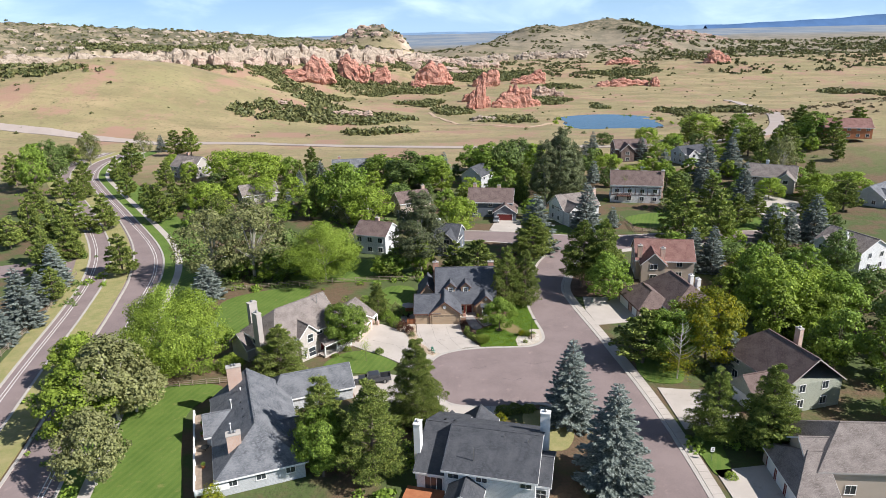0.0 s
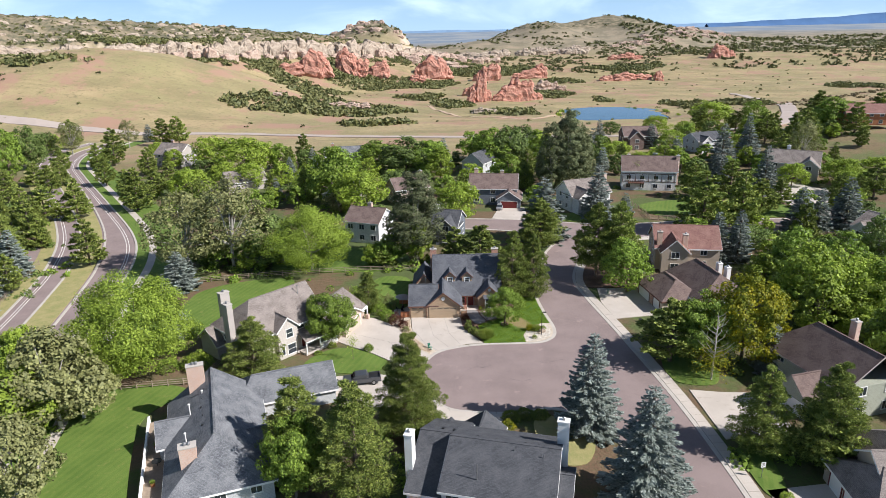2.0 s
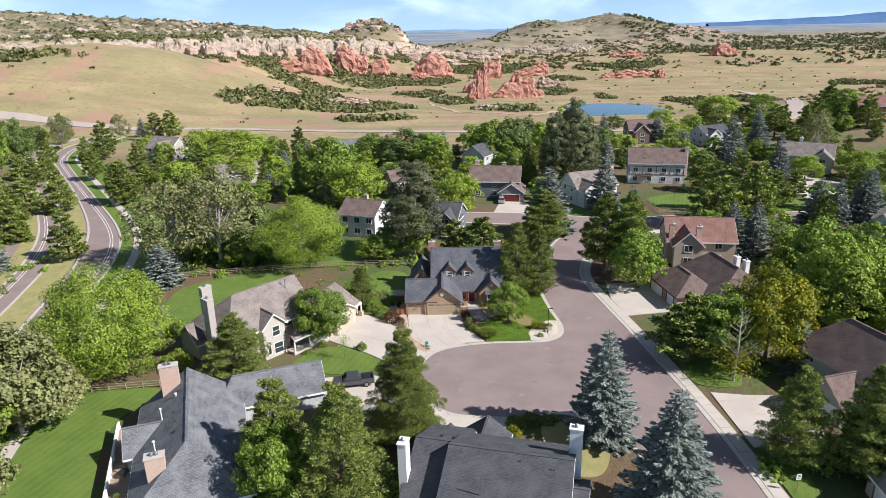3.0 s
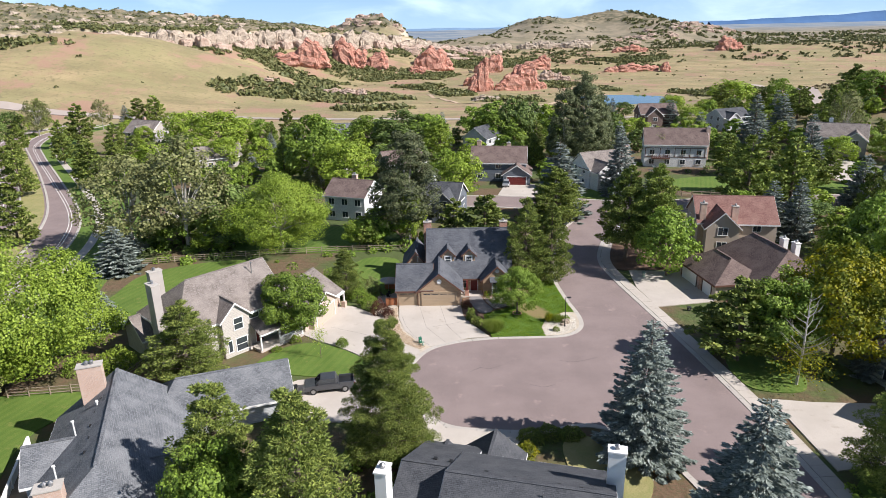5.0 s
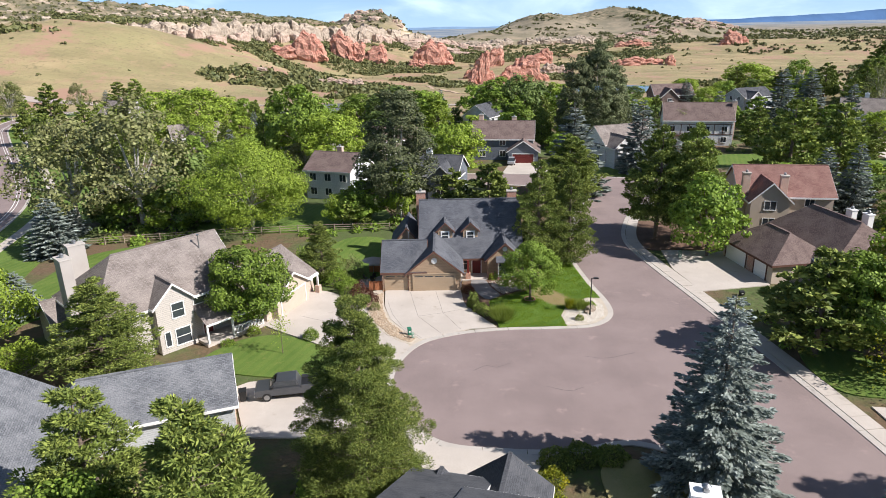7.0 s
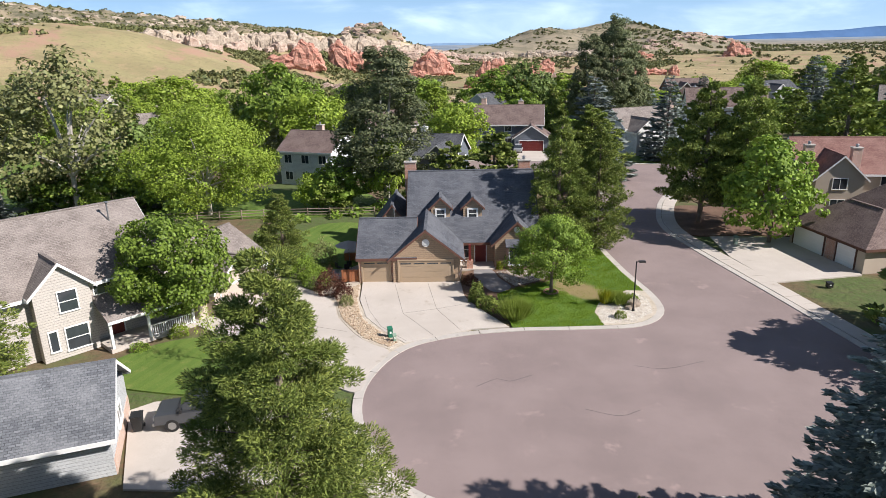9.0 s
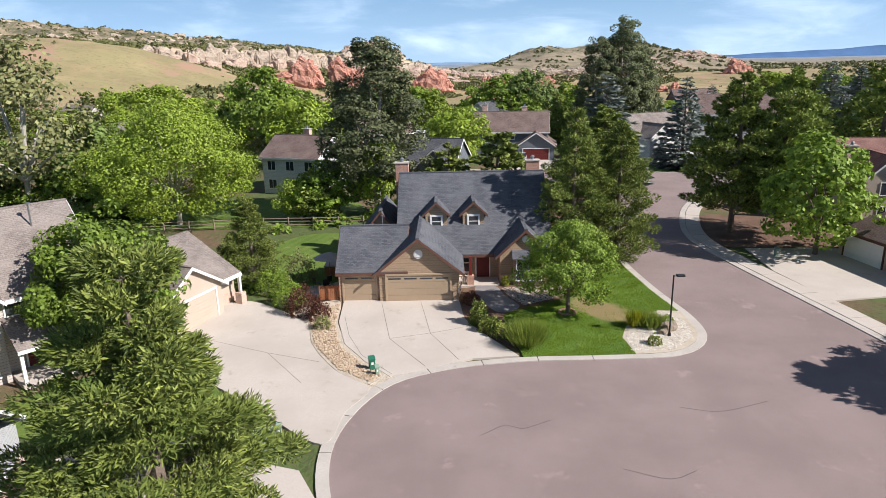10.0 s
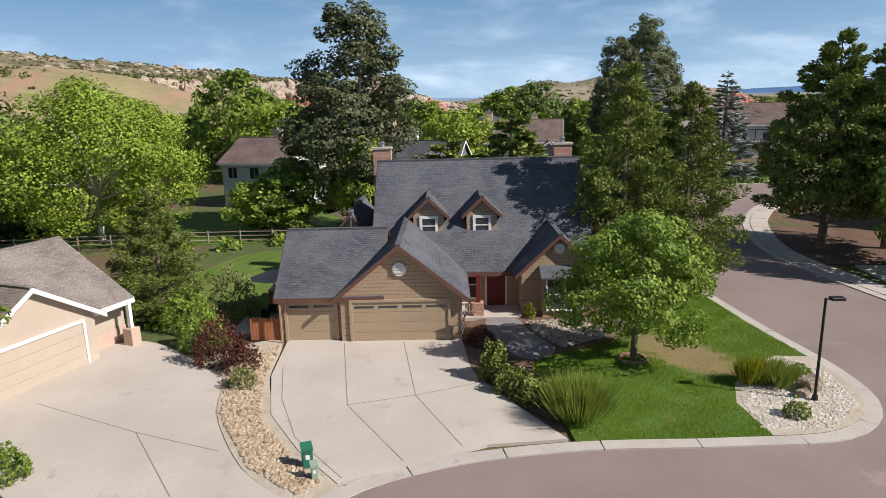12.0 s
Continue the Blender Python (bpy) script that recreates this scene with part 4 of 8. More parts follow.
def chimney(house, x, y, z0, z1, w=0.9, d=0.7, material=None, cap=True, flues=1):
    material = material or BRICK
    ch = part("chimney", box(x - w / 2, y - d / 2, z0, x + w / 2, y + d / 2, z1 - 0.12, 0.015), material, house)
    part("cap", box(x - w / 2 - 0.07, y - d / 2 - 0.07, z1 - 0.12, x + w / 2 + 0.07, y + d / 2 + 0.07, z1), KERB if material not in (WHITE,) else WHITE, ch)
    if cap:
        for i in range(flues):
            u = x + (i - (flues - 1) / 2) * 0.45
            bm = tube((u, y, z1), (u, y, z1 + 0.28), 0.19, 0.15, 10)
            add_tube(bm, (u, y, z1 + 0.28), (u, y, z1 + 0.42), 0.24, 0.08, 10)
            part("flue", bm, METAL, ch)
    return ch


def roof_vents(house, spots):
    for x, y, z in spots:
        bm = box(x - 0.17, y - 0.17, z - 0.15, x + 0.17, y + 0.17, z + 0.12, 0.03)
        part("roof_vent", bm, BLACK, house)


def dormer(house, x, yf, z0, ze, zr, w, depth, wall, roof, facing=1, win=(0.8, 0.9)):
    """A small gabled dormer that faces the street."""
    y0, y1 = (yf, yf + depth)
    gable(house, "y", x - w / 2, x + w / 2, y0, y1, z0, ze, zr, wall, roof, trim=BROWN_TRIM, over=0.28, end=0.25)
    window(house, x, y0, (z0 + ze) / 2 + 0.3, win[0], win[1], "S", bars=0, cross=1, edge=0.17)


def door(house, x, y, z, w=1.0, h=2.1, facing="S", colour=None):
    m = face_pose(x, y, z, facing)
    bm = bmesh.new()
    add_box(bm, -w / 2 - 0.1, -0.06, 0, -w / 2, 0.02, h + 0.1)
    add_box(bm, w / 2, -0.06, 0, w / 2 + 0.1, 0.02, h + 0.1)
    add_box(bm, -w / 2, -0.06, h, w / 2, 0.02, h + 0.1)
    fr = put(part("door_frame", bm, WHITE, house), m)
    bm = box(-w / 2, -0.03, 0.01, w / 2, 0.01, h - 0.005)
    for u0, u1 in ((-w / 2 + 0.12, -0.06), (0.06, w / 2 - 0.12)):
        for v0, v1 in ((0.2, 0.9), (1.05, h - 0.2)):
            add_box(bm, u0, -0.045, v0, u1, -0.028, v1)
    d = put(part("door", bm, colour or MAROON, fr), m)
    return fr


def post(house, x, y, z0, z1, r=0.09, material=None, name="post"):
    return part(name, box(x - r, y - r, z0, x + r, y + r, z1, 0.01), material or WHITE, house)


# the house at the head of the drive, tan with a slate roof
def main_house():
    h = thing("house", 0, 0, 0, 0, "tan sided house with dark slate roof, two dormers and brick chimneys", "house")
    # garage block and its street gable
    gable(h, "x", -7.1, -2.0, 126.05, 133.4, 0, 2.62, 5.25, BRICK, SLATE, BROWN_TRIM, over=0.35, end=0.3)
    gable(h, "y", -3.95, 2.3, 125.75, 136.5, 0, 2.62, 5.15, TAN, SLATE, BROWN_TRIM, over=0.5, end=0.35)
    garage_door(h, -5.55, 126.05, 0.02, 2.55, 2.2, lights=2)
    garage_door(h, -0.85, 125.75, 0.02, 5.0, 2.2, lights=4)
    part("brick_pier", box(-7.14, 126.0, 0, -6.95, 126.3, 2.5), BRICK, h)
    bm = bmesh.new()
    add_tube(bm, (-0.82, 125.77, 3.95), (-0.82, 125.66, 3.95), 0.36, 0.36, 20)
    v = part("gable_vent", bm, WHITE, h)
    for i in range(5):
        part("louvre", box(-0.82 - 0.28, 125.62, 3.76 + i * 0.085, -0.82 + 0.28, 125.66, 3.81 + i * 0.085), WHITE, v)
    # main body
    gable(h, "x", -2.6, 10.3, 131.2, 144.6, 0, 2.75, 8.3, TAN, SLATE, BROWN_TRIM, over=0.6, end=0.35)
    gable(h, "y", -6.7, -2.6, 135.6, 142.6, 0, 2.7, 5.2, TAN, SLATE, BROWN_TRIM, over=0.35, end=0.3)
    dormer(h, 0.55, 133.1, 3.4, 5.55, 6.45, 1.9, 3.6, TAN, SLATE)
    dormer(h, 3.85, 133.1, 3.4, 5.55, 6.45, 1.9, 3.6, TAN, SLATE)
    chimney(h, -2.75, 139.4, 4.5, 9.25, 1.25, 0.8)
    chimney(h, 9.7, 138.7, 6.0, 9.35, 1.25, 0.8)
    # bay at the front with its own gable
    gable(h, "y", 5.9, 10.2, 129.5, 136.0, 0, 2.75, 4.75, TAN, SLATE, BROWN_TRIM, over=0.4, end=0.35)
    part("brick_base", box(5.87, 129.42, 0, 7.0, 129.56, 0.95), BRICK, h)
    part("bay", box(7.05, 128.95, 0, 9.6, 129.55, 2.45), BRICK, h)
    part("bay_roof", slab_between([(6.9, 128.7, 2.5), (9.75, 128.7, 2.5), (9.75, 129.6, 3.1), (6.9, 129.6, 3.1)], 0.12), SLATE, h)
    window(h, 8.3, 128.95, 1.45, 2.0, 1.75, bars=1, cross=1)
    bm = tube((8.05, 129.55, 4.0), (8.05, 129.4, 4.0), 0.3, 0.3, 20)
    part("gable_vent", bm, WHITE, h)
    # porch
    part("porch_floor", box(2.4, 128.9, -0.1, 5.85, 131.2, 0.18), CONCRETE, h)
    door(h, 4.55, 131.2, 0.18, 1.1, 2.15)
    window(h, 3.1, 131.2, 1.5, 0.6, 1.6, bars=0, cross=1)
    post(h, 3.4, 129.4, 0.9, 2.6, 0.12, MAROON)
    part("pier", box(3.1, 129.1, 0, 3.7, 129.7, 0.95, 0.01), BRICK, h)
    for i in range(5):
        part("rail", box(2.42 + i * 0.15, 129.36, 0.25, 2.46 + i * 0.15, 129.40, 0.9), WHITE, h)
    part("rail_cap", box(2.38, 129.33, 0.9, 3.12, 129.43, 0.96), WHITE, h)
    bm = bmesh.new()
    add_tube(bm, (-4.2, 132.5, 4.6), (-4.2, 132.5, 5.5), 0.05, 0.05)
    add_tube(bm, (-4.2, 132.5, 5.5), (-4.2, 132.5, 5.58), 0.13, 0.13)
    part("pipe", bm, METAL, h)
    for x in (-7.12, 2.34):
        part("downpipe", box(x - 0.04, 125.7, 0.05, x + 0.04, 125.78, 2.4), TAN, h)


main_house()


def neighbour_house():
    """Two storeys, cream siding, taupe roof, its front gable beside a railed porch."""
    h = thing("house", -26.6, 111.6, 0, 47, "cream two-storey house with taupe shingle roof and tall stuccoed chimneys", "house")
    gable(h, "x", -7.0, 8.0, 0.9, 11.3, 0, 5.3, 9.5, CREAM, TAUPE, over=0.5, hip0=4.0)
    gable(h, "y", -1.9, 1.9, 0.0, 5.5, 0, 5.4, 7.2, CREAM, TAUPE, over=0.4)
    gable(h, "y", 4.4, 8.2, 0.5, 5.0, 2.7, 5.3, 7.0, CREAM, TAUPE, over=0.4)
    gable(h, "x", -8.6, -3.0, 8.0, 13.5, 0, 2.8, 5.0, CREAM, TAUPE, over=0.4)
    window(h, 0.3, 0.0, 4.3, 1.2, 1.5, cross=1, bars=0)
    window(h, 0.5, 0.0, 1.4, 1.5, 1.7, cross=1, bars=0)
    window(h, -1.1, 0.0, 1.5, 0.5, 1.5, bars=0)
    window(h, 6.3, 0.5, 4.3, 1.9, 1.2, bars=2)
    window(h, 3.1, 0.9, 4.4, 1.4, 1.0, bars=0)
    window(h, -4.6, 0.9, 1.5, 1.4, 1.5)
    window(h, -7.0, 3.0, 1.5, 1.3, 1.5, "W")
    window(h, -7.0, 7.5, 4.0, 1.3, 1.3, "W")
    part("porch_roof", slab_between([(2.0, -2.1, 2.55), (8.8, -2.1, 2.55), (8.8, 0.9, 3.9), (2.0, 0.9, 3.9)], 0.15), TAUPE, h)
    part("porch_fascia", box(2.0, -2.14, 2.33, 8.8, -2.1, 2.55), WHITE, h)
    part("porch_floor", box(2.0, -1.9, -0.1, 8.6, 0.9, 0.3), CONCRETE, h)
    for x in (2.2, 5.0, 8.5):
        post(h, x, -1.8, 0.3, 2.4, 0.10, WHITE)
    for i in range(19):
        part("rail", box(5.2 + i * 0.17, -1.82, 0.4, 5.25 + i * 0.17, -1.78, 1.15), WHITE, h)
    part("rail_cap", box(5.1, -1.85, 1.15, 8.5, -1.75, 1.22), WHITE, h)
    part("rail_foot", box(5.1, -1.85, 0.36, 8.5, -1.75, 0.42), WHITE, h)
    door(h, 3.6, 0.9, 0.3, 1.0, 2.1)
    chimney(h, -7.7, 4.6, 0, 11.0, 1.0, 1.7, GREY_STUCCO)
    chimney(h, -4.4, 11.8, 0, 10.0, 1.7, 1.0, GREY_STUCCO)
    bm = tube((5.6, 4.6, 8.0), (5.6, 4.6, 9.9), 0.06, 0.06)
    add_tube(bm, (5.6, 4.6, 9.9), (5.6, 4.6, 10.0), 0.16, 0.16)
    part("pipe", bm, METAL, h)


def neighbour_garage():
    g = thing("garage", -17.0, 121.2, 0, 70, "cream garage with taupe roof beside the shared drive", "garage")
    gable(g, "x", -4.2, 5.7, 0.9, 9.6, 0, 2.55, 5.3, STUCCO, TAUPE, over=0.5)
    gable(g, "y", -3.3, 3.1, 0.0, 6.0, 0, 2.55, 4.55, STUCCO, TAUPE, over=0.45)
    garage_door(g, -0.1, 0.0, 0.02, 4.9, 2.2, colour=STUCCO, frame=WHITE)
    part("porch_post", box(5.05, -0.2, 1.0, 5.25, 0.0, 2.45), WHITE, g)
    part("pier", box(4.85, -0.4, 0, 5.45, 0.2, 1.0, 0.01), PALE_BRICK, g)
    part("beam", box(3.1, -0.15, 2.3, 5.5, 0.0, 2.5), WHITE, g)
    part("brick_base", box(3.1, 0.86, 0, 5.72, 0.9, 0.9), PALE_BRICK, g)


neighbour_garage()
neighbour_house()


def grey_house():
    """Low pale grey house with a big grey roof and a white railed deck."""
    h = thing("house", -29.0, 86.5, 0, 20, "pale grey house with a broad light grey shingle roof", "house")
    gable(h, "y", -7.0, 4.6, -12.0, 9.4, 0, 3.0, 7.1, PALE_GREY, GREY_ROOF, over=0.5, hip0=5.0)
    gable(h, "x", 2.0, 15.4, 5.9, 13.0, 0, 2.6, 4.9, PALE_GREY, GREY_ROOF, over=0.5, hip0=2.0)
    gable(h, "x", 0.5, 6.2, -5.4, -2.2, 0, 3.0, 4.7, PALE_GREY, GREY_ROOF, over=0.35)
    gable(h, "x", -8.2, -2.0, -1.0, 4.0, 0, 3.0, 5.0, PALE_GREY, GREY_ROOF, over=0.4)
    chimney(h, -3.2, 7.6, 3.0, 9.2, 2.2, 1.0, PALE_BRICK, flues=2)
    chimney(h, -4.3, -8.4, 3.0, 7.2, 1.9, 1.2, PALE_BRICK, flues=2)
    window(h, 2.6, -12.0, 1.8, 1.2, 0.9)
    window(h, -1.4, -12.0, 1.8, 1.2, 0.9)
    window(h, -5.2, -12.0, 1.8, 1.2, 0.9)
    window(h, 4.6, -8.5, 1.7, 1.3, 1.2, "E")
    garage_door(h, 9.0, 13.0, 0.02, 4.9, 2.1, "N", WHITE, WHITE)
    part("brick_base", box(15.38, 5.95, 0, 15.45, 12.95, 0.95), PALE_BRICK, h)
    window(h, 15.4, 9.4, 1.7, 1.4, 1.0, "E")
    roof_vents(h, [(-2.6, 3.4, 6.1), (-2.7, 1.2, 6.1), (-2.5, -1.0, 6.2), (-2.6, -3.2, 6.2), (-2.2, 5.4, 6.4)])
    for x, y in ((-4.6, -5.0), (-4.2, 1.6), (-2.6, 4.6)):
        bm = tube((x, y, 4.4), (x, y, 6.6), 0.07, 0.07)
        add_tube(bm, (x, y, 6.6), (x, y, 6.72), 0.15, 0.15)
        part("pipe", bm, WHITE, h)
    d = thing("deck", -29.0, 86.5, 0, 20, "timber deck with white railing beside the grey house", "deck")
    part("deck_floor", box(-10.1, -12.0, 0.9, -7.1, 8.6, 1.06), WOOD, d)
    for y in (-11.9, -8.5, -5.1, -1.7, 1.7, 5.1, 8.5):
        post(d, -10.0, y, 0.0, 2.1, 0.09, WHITE)
    part("parapet", box(-10.14, -12.0, 1.06, -10.04, 8.6, 1.95), WHITE, d)
    part("parapet", box(-10.04, -12.1, 1.06, -5.6, -12.0, 1.95), WHITE, d)
    part("rail_cap", box(-10.2, -12.1, 1.95, -9.95, 8.7, 2.02), WHITE, d)
    s = thing("deck_table", 0, 0, 0, 0, "dark garden table with plants on the deck", "table")
    s.matrix_basis = d.matrix_basis @ pose(-8.6, -2.0, 1.06)
    part("tabletop", tube((0, 0, 0.68), (0, 0, 0.73), 0.6, 0.6, 20), BLACK, s)
    part("leg", tube((0, 0, 0), (0, 0, 0.68), 0.05, 0.05, 8), BLACK, s)
    for i, y in enumerate((-6.0, 2.0, 5.0)):
        b = thing("planter", 0, 0, 0, 0, "planted tub on the deck", "planter", "deck planters")
        b.matrix_basis = d.matrix_basis @ pose(-8.9, y, 1.06)
        part("tub", tube((0, 0, 0), (0, 0, 0.4), 0.22, 0.3, 14), CEDAR, b)
        g = np.random.default_rng(i)
        q = unit(g.normal(size=(260, 3))) * g.uniform(0.1, 0.4, (260, 1)) + np.array((0, 0, 0.6))
        leaf_object("foliage", quads(q, unit(g.normal(size=(260, 3))), unit(g.normal(size=(260, 3))), np.full(260, 0.14), np.full(260, 0.09)), LEAF_GREEN, b)


grey_house()


def dark_roof_house():
    """White house with a charcoal roof below the camera's path."""
    h = thing("house", 5.85, 76.35, 0, -14, "white sided house with charcoal shingle roof and white chimneys", "house")
    gable(h, "x", -5.6, 6.4, -5.9, 5.9, 0, 4.75, 7.4, WHITE_SIDING, CHARCOAL, over=0.5)
    gable(h, "x", -9.7, -5.0, -5.1, 8.8, 0, 3.3, 6.4, WHITE_SIDING, CHARCOAL, over=0.5)
    gable(h, "x", 6.0, 8.0, -4.4, 2.6, 0, 3.2, 4.9, WHITE_SIDING, CHARCOAL, over=0.4)
    gable(h, "y", -6.2, -1.4, 4.0, 10.4, 0, 2.4, 4.2, WHITE_SIDING, CHARCOAL, over=0.5)
    gable(h, "y", -9.4, -6.7, 5.5, 8.9, 0, 2.4, 3.5, WHITE_SIDING, CHARCOAL, over=0.35)
    garage_door(h, -3.8, 10.4, 0.02, 4.0, 2.1, "N", WHITE, WHITE)
    chimney(h, -10.1, -2.4, 0, 8.9, 0.9, 1.3, WHITE)
    chimney(h, 6.7, 2.9, 0, 9.4, 1.3, 0.9, WHITE)
    for x, y, z in ((-7.6, 3.2, 6.0), (-6.2, 3.0, 6.1), (-0.8, 0.9, 7.0), (2.6, 0.7, 7.1), (4.2, 0.5, 7.2), (-3.0, 1.2, 6.9)):
        roof_vents(h, [(x, y, z)])
    for x, y in ((1.6, -0.9), (4.9, -1.3), (-1.9, -4.6)):
        part("pipe", tube((x, y, 5.2), (x, y, 7.5), 0.05, 0.05, 8), METAL, h)
    for x in (-4.4, -0.6, 5.2):
        window(h, x, -5.9, 3.9, 1.4, 1.1, bars=1)
    window(h, -7.3, -5.1, 1.4, 2.4, 2.0, bars=2)
    window(h, 7.0, -4.4, 1.6, 1.3, 1.3, bars=1, cross=1)
    part("deck", box(-11.0, -9.5, 0.3, -5.7, -5.15, 0.5), CEDAR, h)
    gable(h, "y", -4.6, -0.4, -9.6, -5.0, 0, 2.5, 3.9, WHITE_SIDING, CHARCOAL, over=0.4)


dark_roof_house()


def plain_house(x, y, yaw, l, d, ze, zr, wall, roof, label, wing=None, chim=(), wing_wall=None, hip=(0, 0), wins=2, storeys=2, z=None, trim=None, doors=0, back=False):
    """A house of one long block, an optional street wing and its chimneys, in its own frame with the street to the south."""
    h = thing("house", x, y, ground_z(x, y) if z is None else z, yaw, label, "house")
    gable(h, "x", -l / 2, l / 2, -d / 2, d / 2, 0, ze, zr, wall, roof, trim, hip0=hip[0], hip1=hip[1])
    for s in range(storeys):
        zc = 1.5 + 2.75 * s
        if zc > ze - 0.6:
            break
        for i in range(wins):
            u = -l / 2 + l * (i + 0.5) / wins
            if wing and s == 0 and wing[0] - wing[1] / 2 - 0.8 < u < wing[0] + wing[1] / 2 + 0.8:
                continue
            window(h, u, -d / 2, zc, 1.3, 1.3, bars=1)
            if back:
                window(h, u, d / 2, zc, 1.3, 1.3, "N", bars=1)
        for f, sx in (("W", -l / 2), ("E", l / 2)):
            window(h, sx, -d / 5, zc, 1.1, 1.3, f, bars=1)
            window(h, sx, d / 5, zc, 1.1, 1.3, f, bars=1)
    if wing:
        c, w, out, we, wr = wing
        gable(h, "y", c - w / 2, c + w / 2, -d / 2 - out, 0.5, 0, we, wr, wing_wall or wall, roof, trim)
        if doors:
            garage_door(h, c, -d / 2 - out, 0.02, min(w - 1.2, 4.9), 2.15, colour=doors if not isinstance(doors, int) else WHITE, frame=WHITE)
            if we > 4:
                window(h, c, -d / 2 - out, 4.0, 1.6, 1.2, bars=1)
        else:
            window(h, c, -d / 2 - out, 1.5, 1.6, 1.4, bars=1)
            if we > 4:
                window(h, c, -d / 2 - out, 4.2, 1.6, 1.3, bars=1)
    for cx, cy, top, m in chim:
        chimney(h, cx, cy, 1.0 if abs(cx) >= l / 2 or abs(cy) >= d / 2 else ze, top, 1.1, 0.8, m)
    return h


plain_house(-20.0, 176.5, -20, 9.5, 9.0, 5.6, 8.2, WHITE_SIDING, BROWN_ROOF, "white two-storey house with a brown shingle roof", chim=((0, 1.0, 9.2, PALE_BRICK),), wins=3)
plain_house(-1.5, 176.0, -15, 11.0, 9.0, 4.6, 7.4, BLUE_GREY, CHARCOAL, "dark blue-grey house with charcoal roof among trees", wing=(3.0, 5.0, 2.0, 4.4, 6.6), chim=((-1.0, 0.5, 8.6, WHITE),))
plain_house(15.0, 212.0, -8, 14.5, 9.5, 5.2, 8.6, BLUE_GREY, BROWN_ROOF, "blue-grey two-storey house with red garage doors", wing=(5.0, 7.0, 4.0, 2.8, 5.2), chim=((-5.5, 0.4, 10.2, PALE_BRICK), (2.5, 0.6, 9.6, PALE_BRICK)), doors=MAROON, wins=3)
plain_house(-12.0, 214.0, 25, 11.0, 8.5, 5.0, 7.8, STUCCO, BROWN_ROOF, "cream stuccoed house half hidden by trees", chim=((4.6, 0.4, 9.2, PALE_BRICK),))
plain_house(12.5, 252.0, 60, 11.0, 8.5, 5.4, 8.6, PALE_GREY, CHARCOAL, "pale grey timbered house with a steep gable", chim=())
plain_house(41.0, 203.5, 20, 13.0, 9.0, 5.1, 8.4, WHITE_SIDING, TAUPE, "white house with grey-brown roof behind spruces", wing=(-3.5, 5.5, 3.5, 4.8, 7.0), chim=((6.7, -0.8, 9.6, PALE_BRICK),))
tudor = plain_house(67.0, 226.0, -12, 17.0, 9.5, 6.6, 10.4, WHITE_SIDING, BROWN_ROOF, "white half-timbered house with a red-brown roof", chim=((8.9, -1.0, 11.0, PALE_BRICK), (-6.5, 1.0, 10.6, PALE_BRICK)), wins=4)
for i in range(9):
    part("timber", box(-8.3 + i * 2.03, -4.80, 2.9, -8.15 + i * 2.03, -4.75, 5.5), BROWN_WOOD, tudor)
for z in (2.8, 5.35):
    part("timber", box(-8.45, -4.81, z, 8.45, -4.75, z + 0.16), BROWN_WOOD, tudor)
part("balcony", box(-6.5, -6.2, 2.5, -1.5, -4.75, 2.68), BROWN_WOOD, tudor)
for i in range(9):
    part("baluster", box(-6.5 + i * 0.61, -6.2, 2.68, -6.42 + i * 0.61, -6.12, 3.6), BROWN_WOOD, tudor)
part("rail_cap", box(-6.5, -6.22, 3.6, -1.5, -6.1, 3.68), BROWN_WOOD, tudor)
plain_house(53.5, 153.5, -9, 13.5, 10.0, 5.2, 8.8, STUCCO, RED_ROOF, "cream house with red-brown shingle roof and brick chimneys", wing=(-3.0, 5.5, 2.5, 5.0, 7.6), chim=((-6.0, -4.4, 8.6, PALE_BRICK), (-0.8, -5.3, 8.4, PALE_BRICK)))
wide = plain_house(50.5, 132.0, -82, 15.0, 11.0, 3.2, 7.0, STUCCO, BROWN_ROOF, "cream house with brown roof and a wide garage", chim=((-1.0, 3.0, 7.2, WHITE), (1.6, 3.2, 7.3, WHITE)), hip=(3.0, 3.0))
gable(wide, "x", -6.2, 4.6, -11.0, -3.0, 0, 2.7, 5.2, STUCCO, BROWN_ROOF, BROWN_WOOD, hip0=3.2, hip1=3.2)
garage_door(wide, -3.2, -11.0, 0.02, 4.6, 2.15, colour=WHITE, frame=BROWN_WOOD)
garage_door(wide, 2.2, -11.0, 0.02, 2.5, 2.15, colour=WHITE, frame=BROWN_WOOD)
part("brick_pier", box(-0.55, -11.06, 0, 0.65, -10.9, 2.4), BRICK, wide)
plain_house(56.0, 98.5, -75, 15.0, 11.0, 5.0, 9.2, GREEN_GREY, BROWN_ROOF, "green-grey sided house with brown roof and brick chimney", wing=(3.0, 6.0, 4.0, 2.9, 5.4), chim=((0.5, 2.5, 11.0, PALE_BRICK),), hip=(4.0, 0), doors=WHITE, trim=GREY_STUCCO)
corner = plain_house(56.5, 75.5, -4, 17.0, 11.0, 4.6, 8.0, STUCCO, TAUPE, "stuccoed house with taupe roof and three-car garage", hip=(4.5, 0), trim=GREY_STUCCO)
gable(corner, "x", -12.2, -7.5, -8.5, 2.2, 0, 2.8, 5.6, STUCCO, TAUPE, hip0=3.0)
gable(corner, "x", -9.5, -4.0, -4.0, 1.0, 2.5, 4.9, 6.6, STUCCO, TAUPE)
for gy in (-6.7, -3.6, -0.5):
    garage_door(corner, -12.2, gy, 0.02, 2.5, 2.15, "W", WHITE, MAROON)
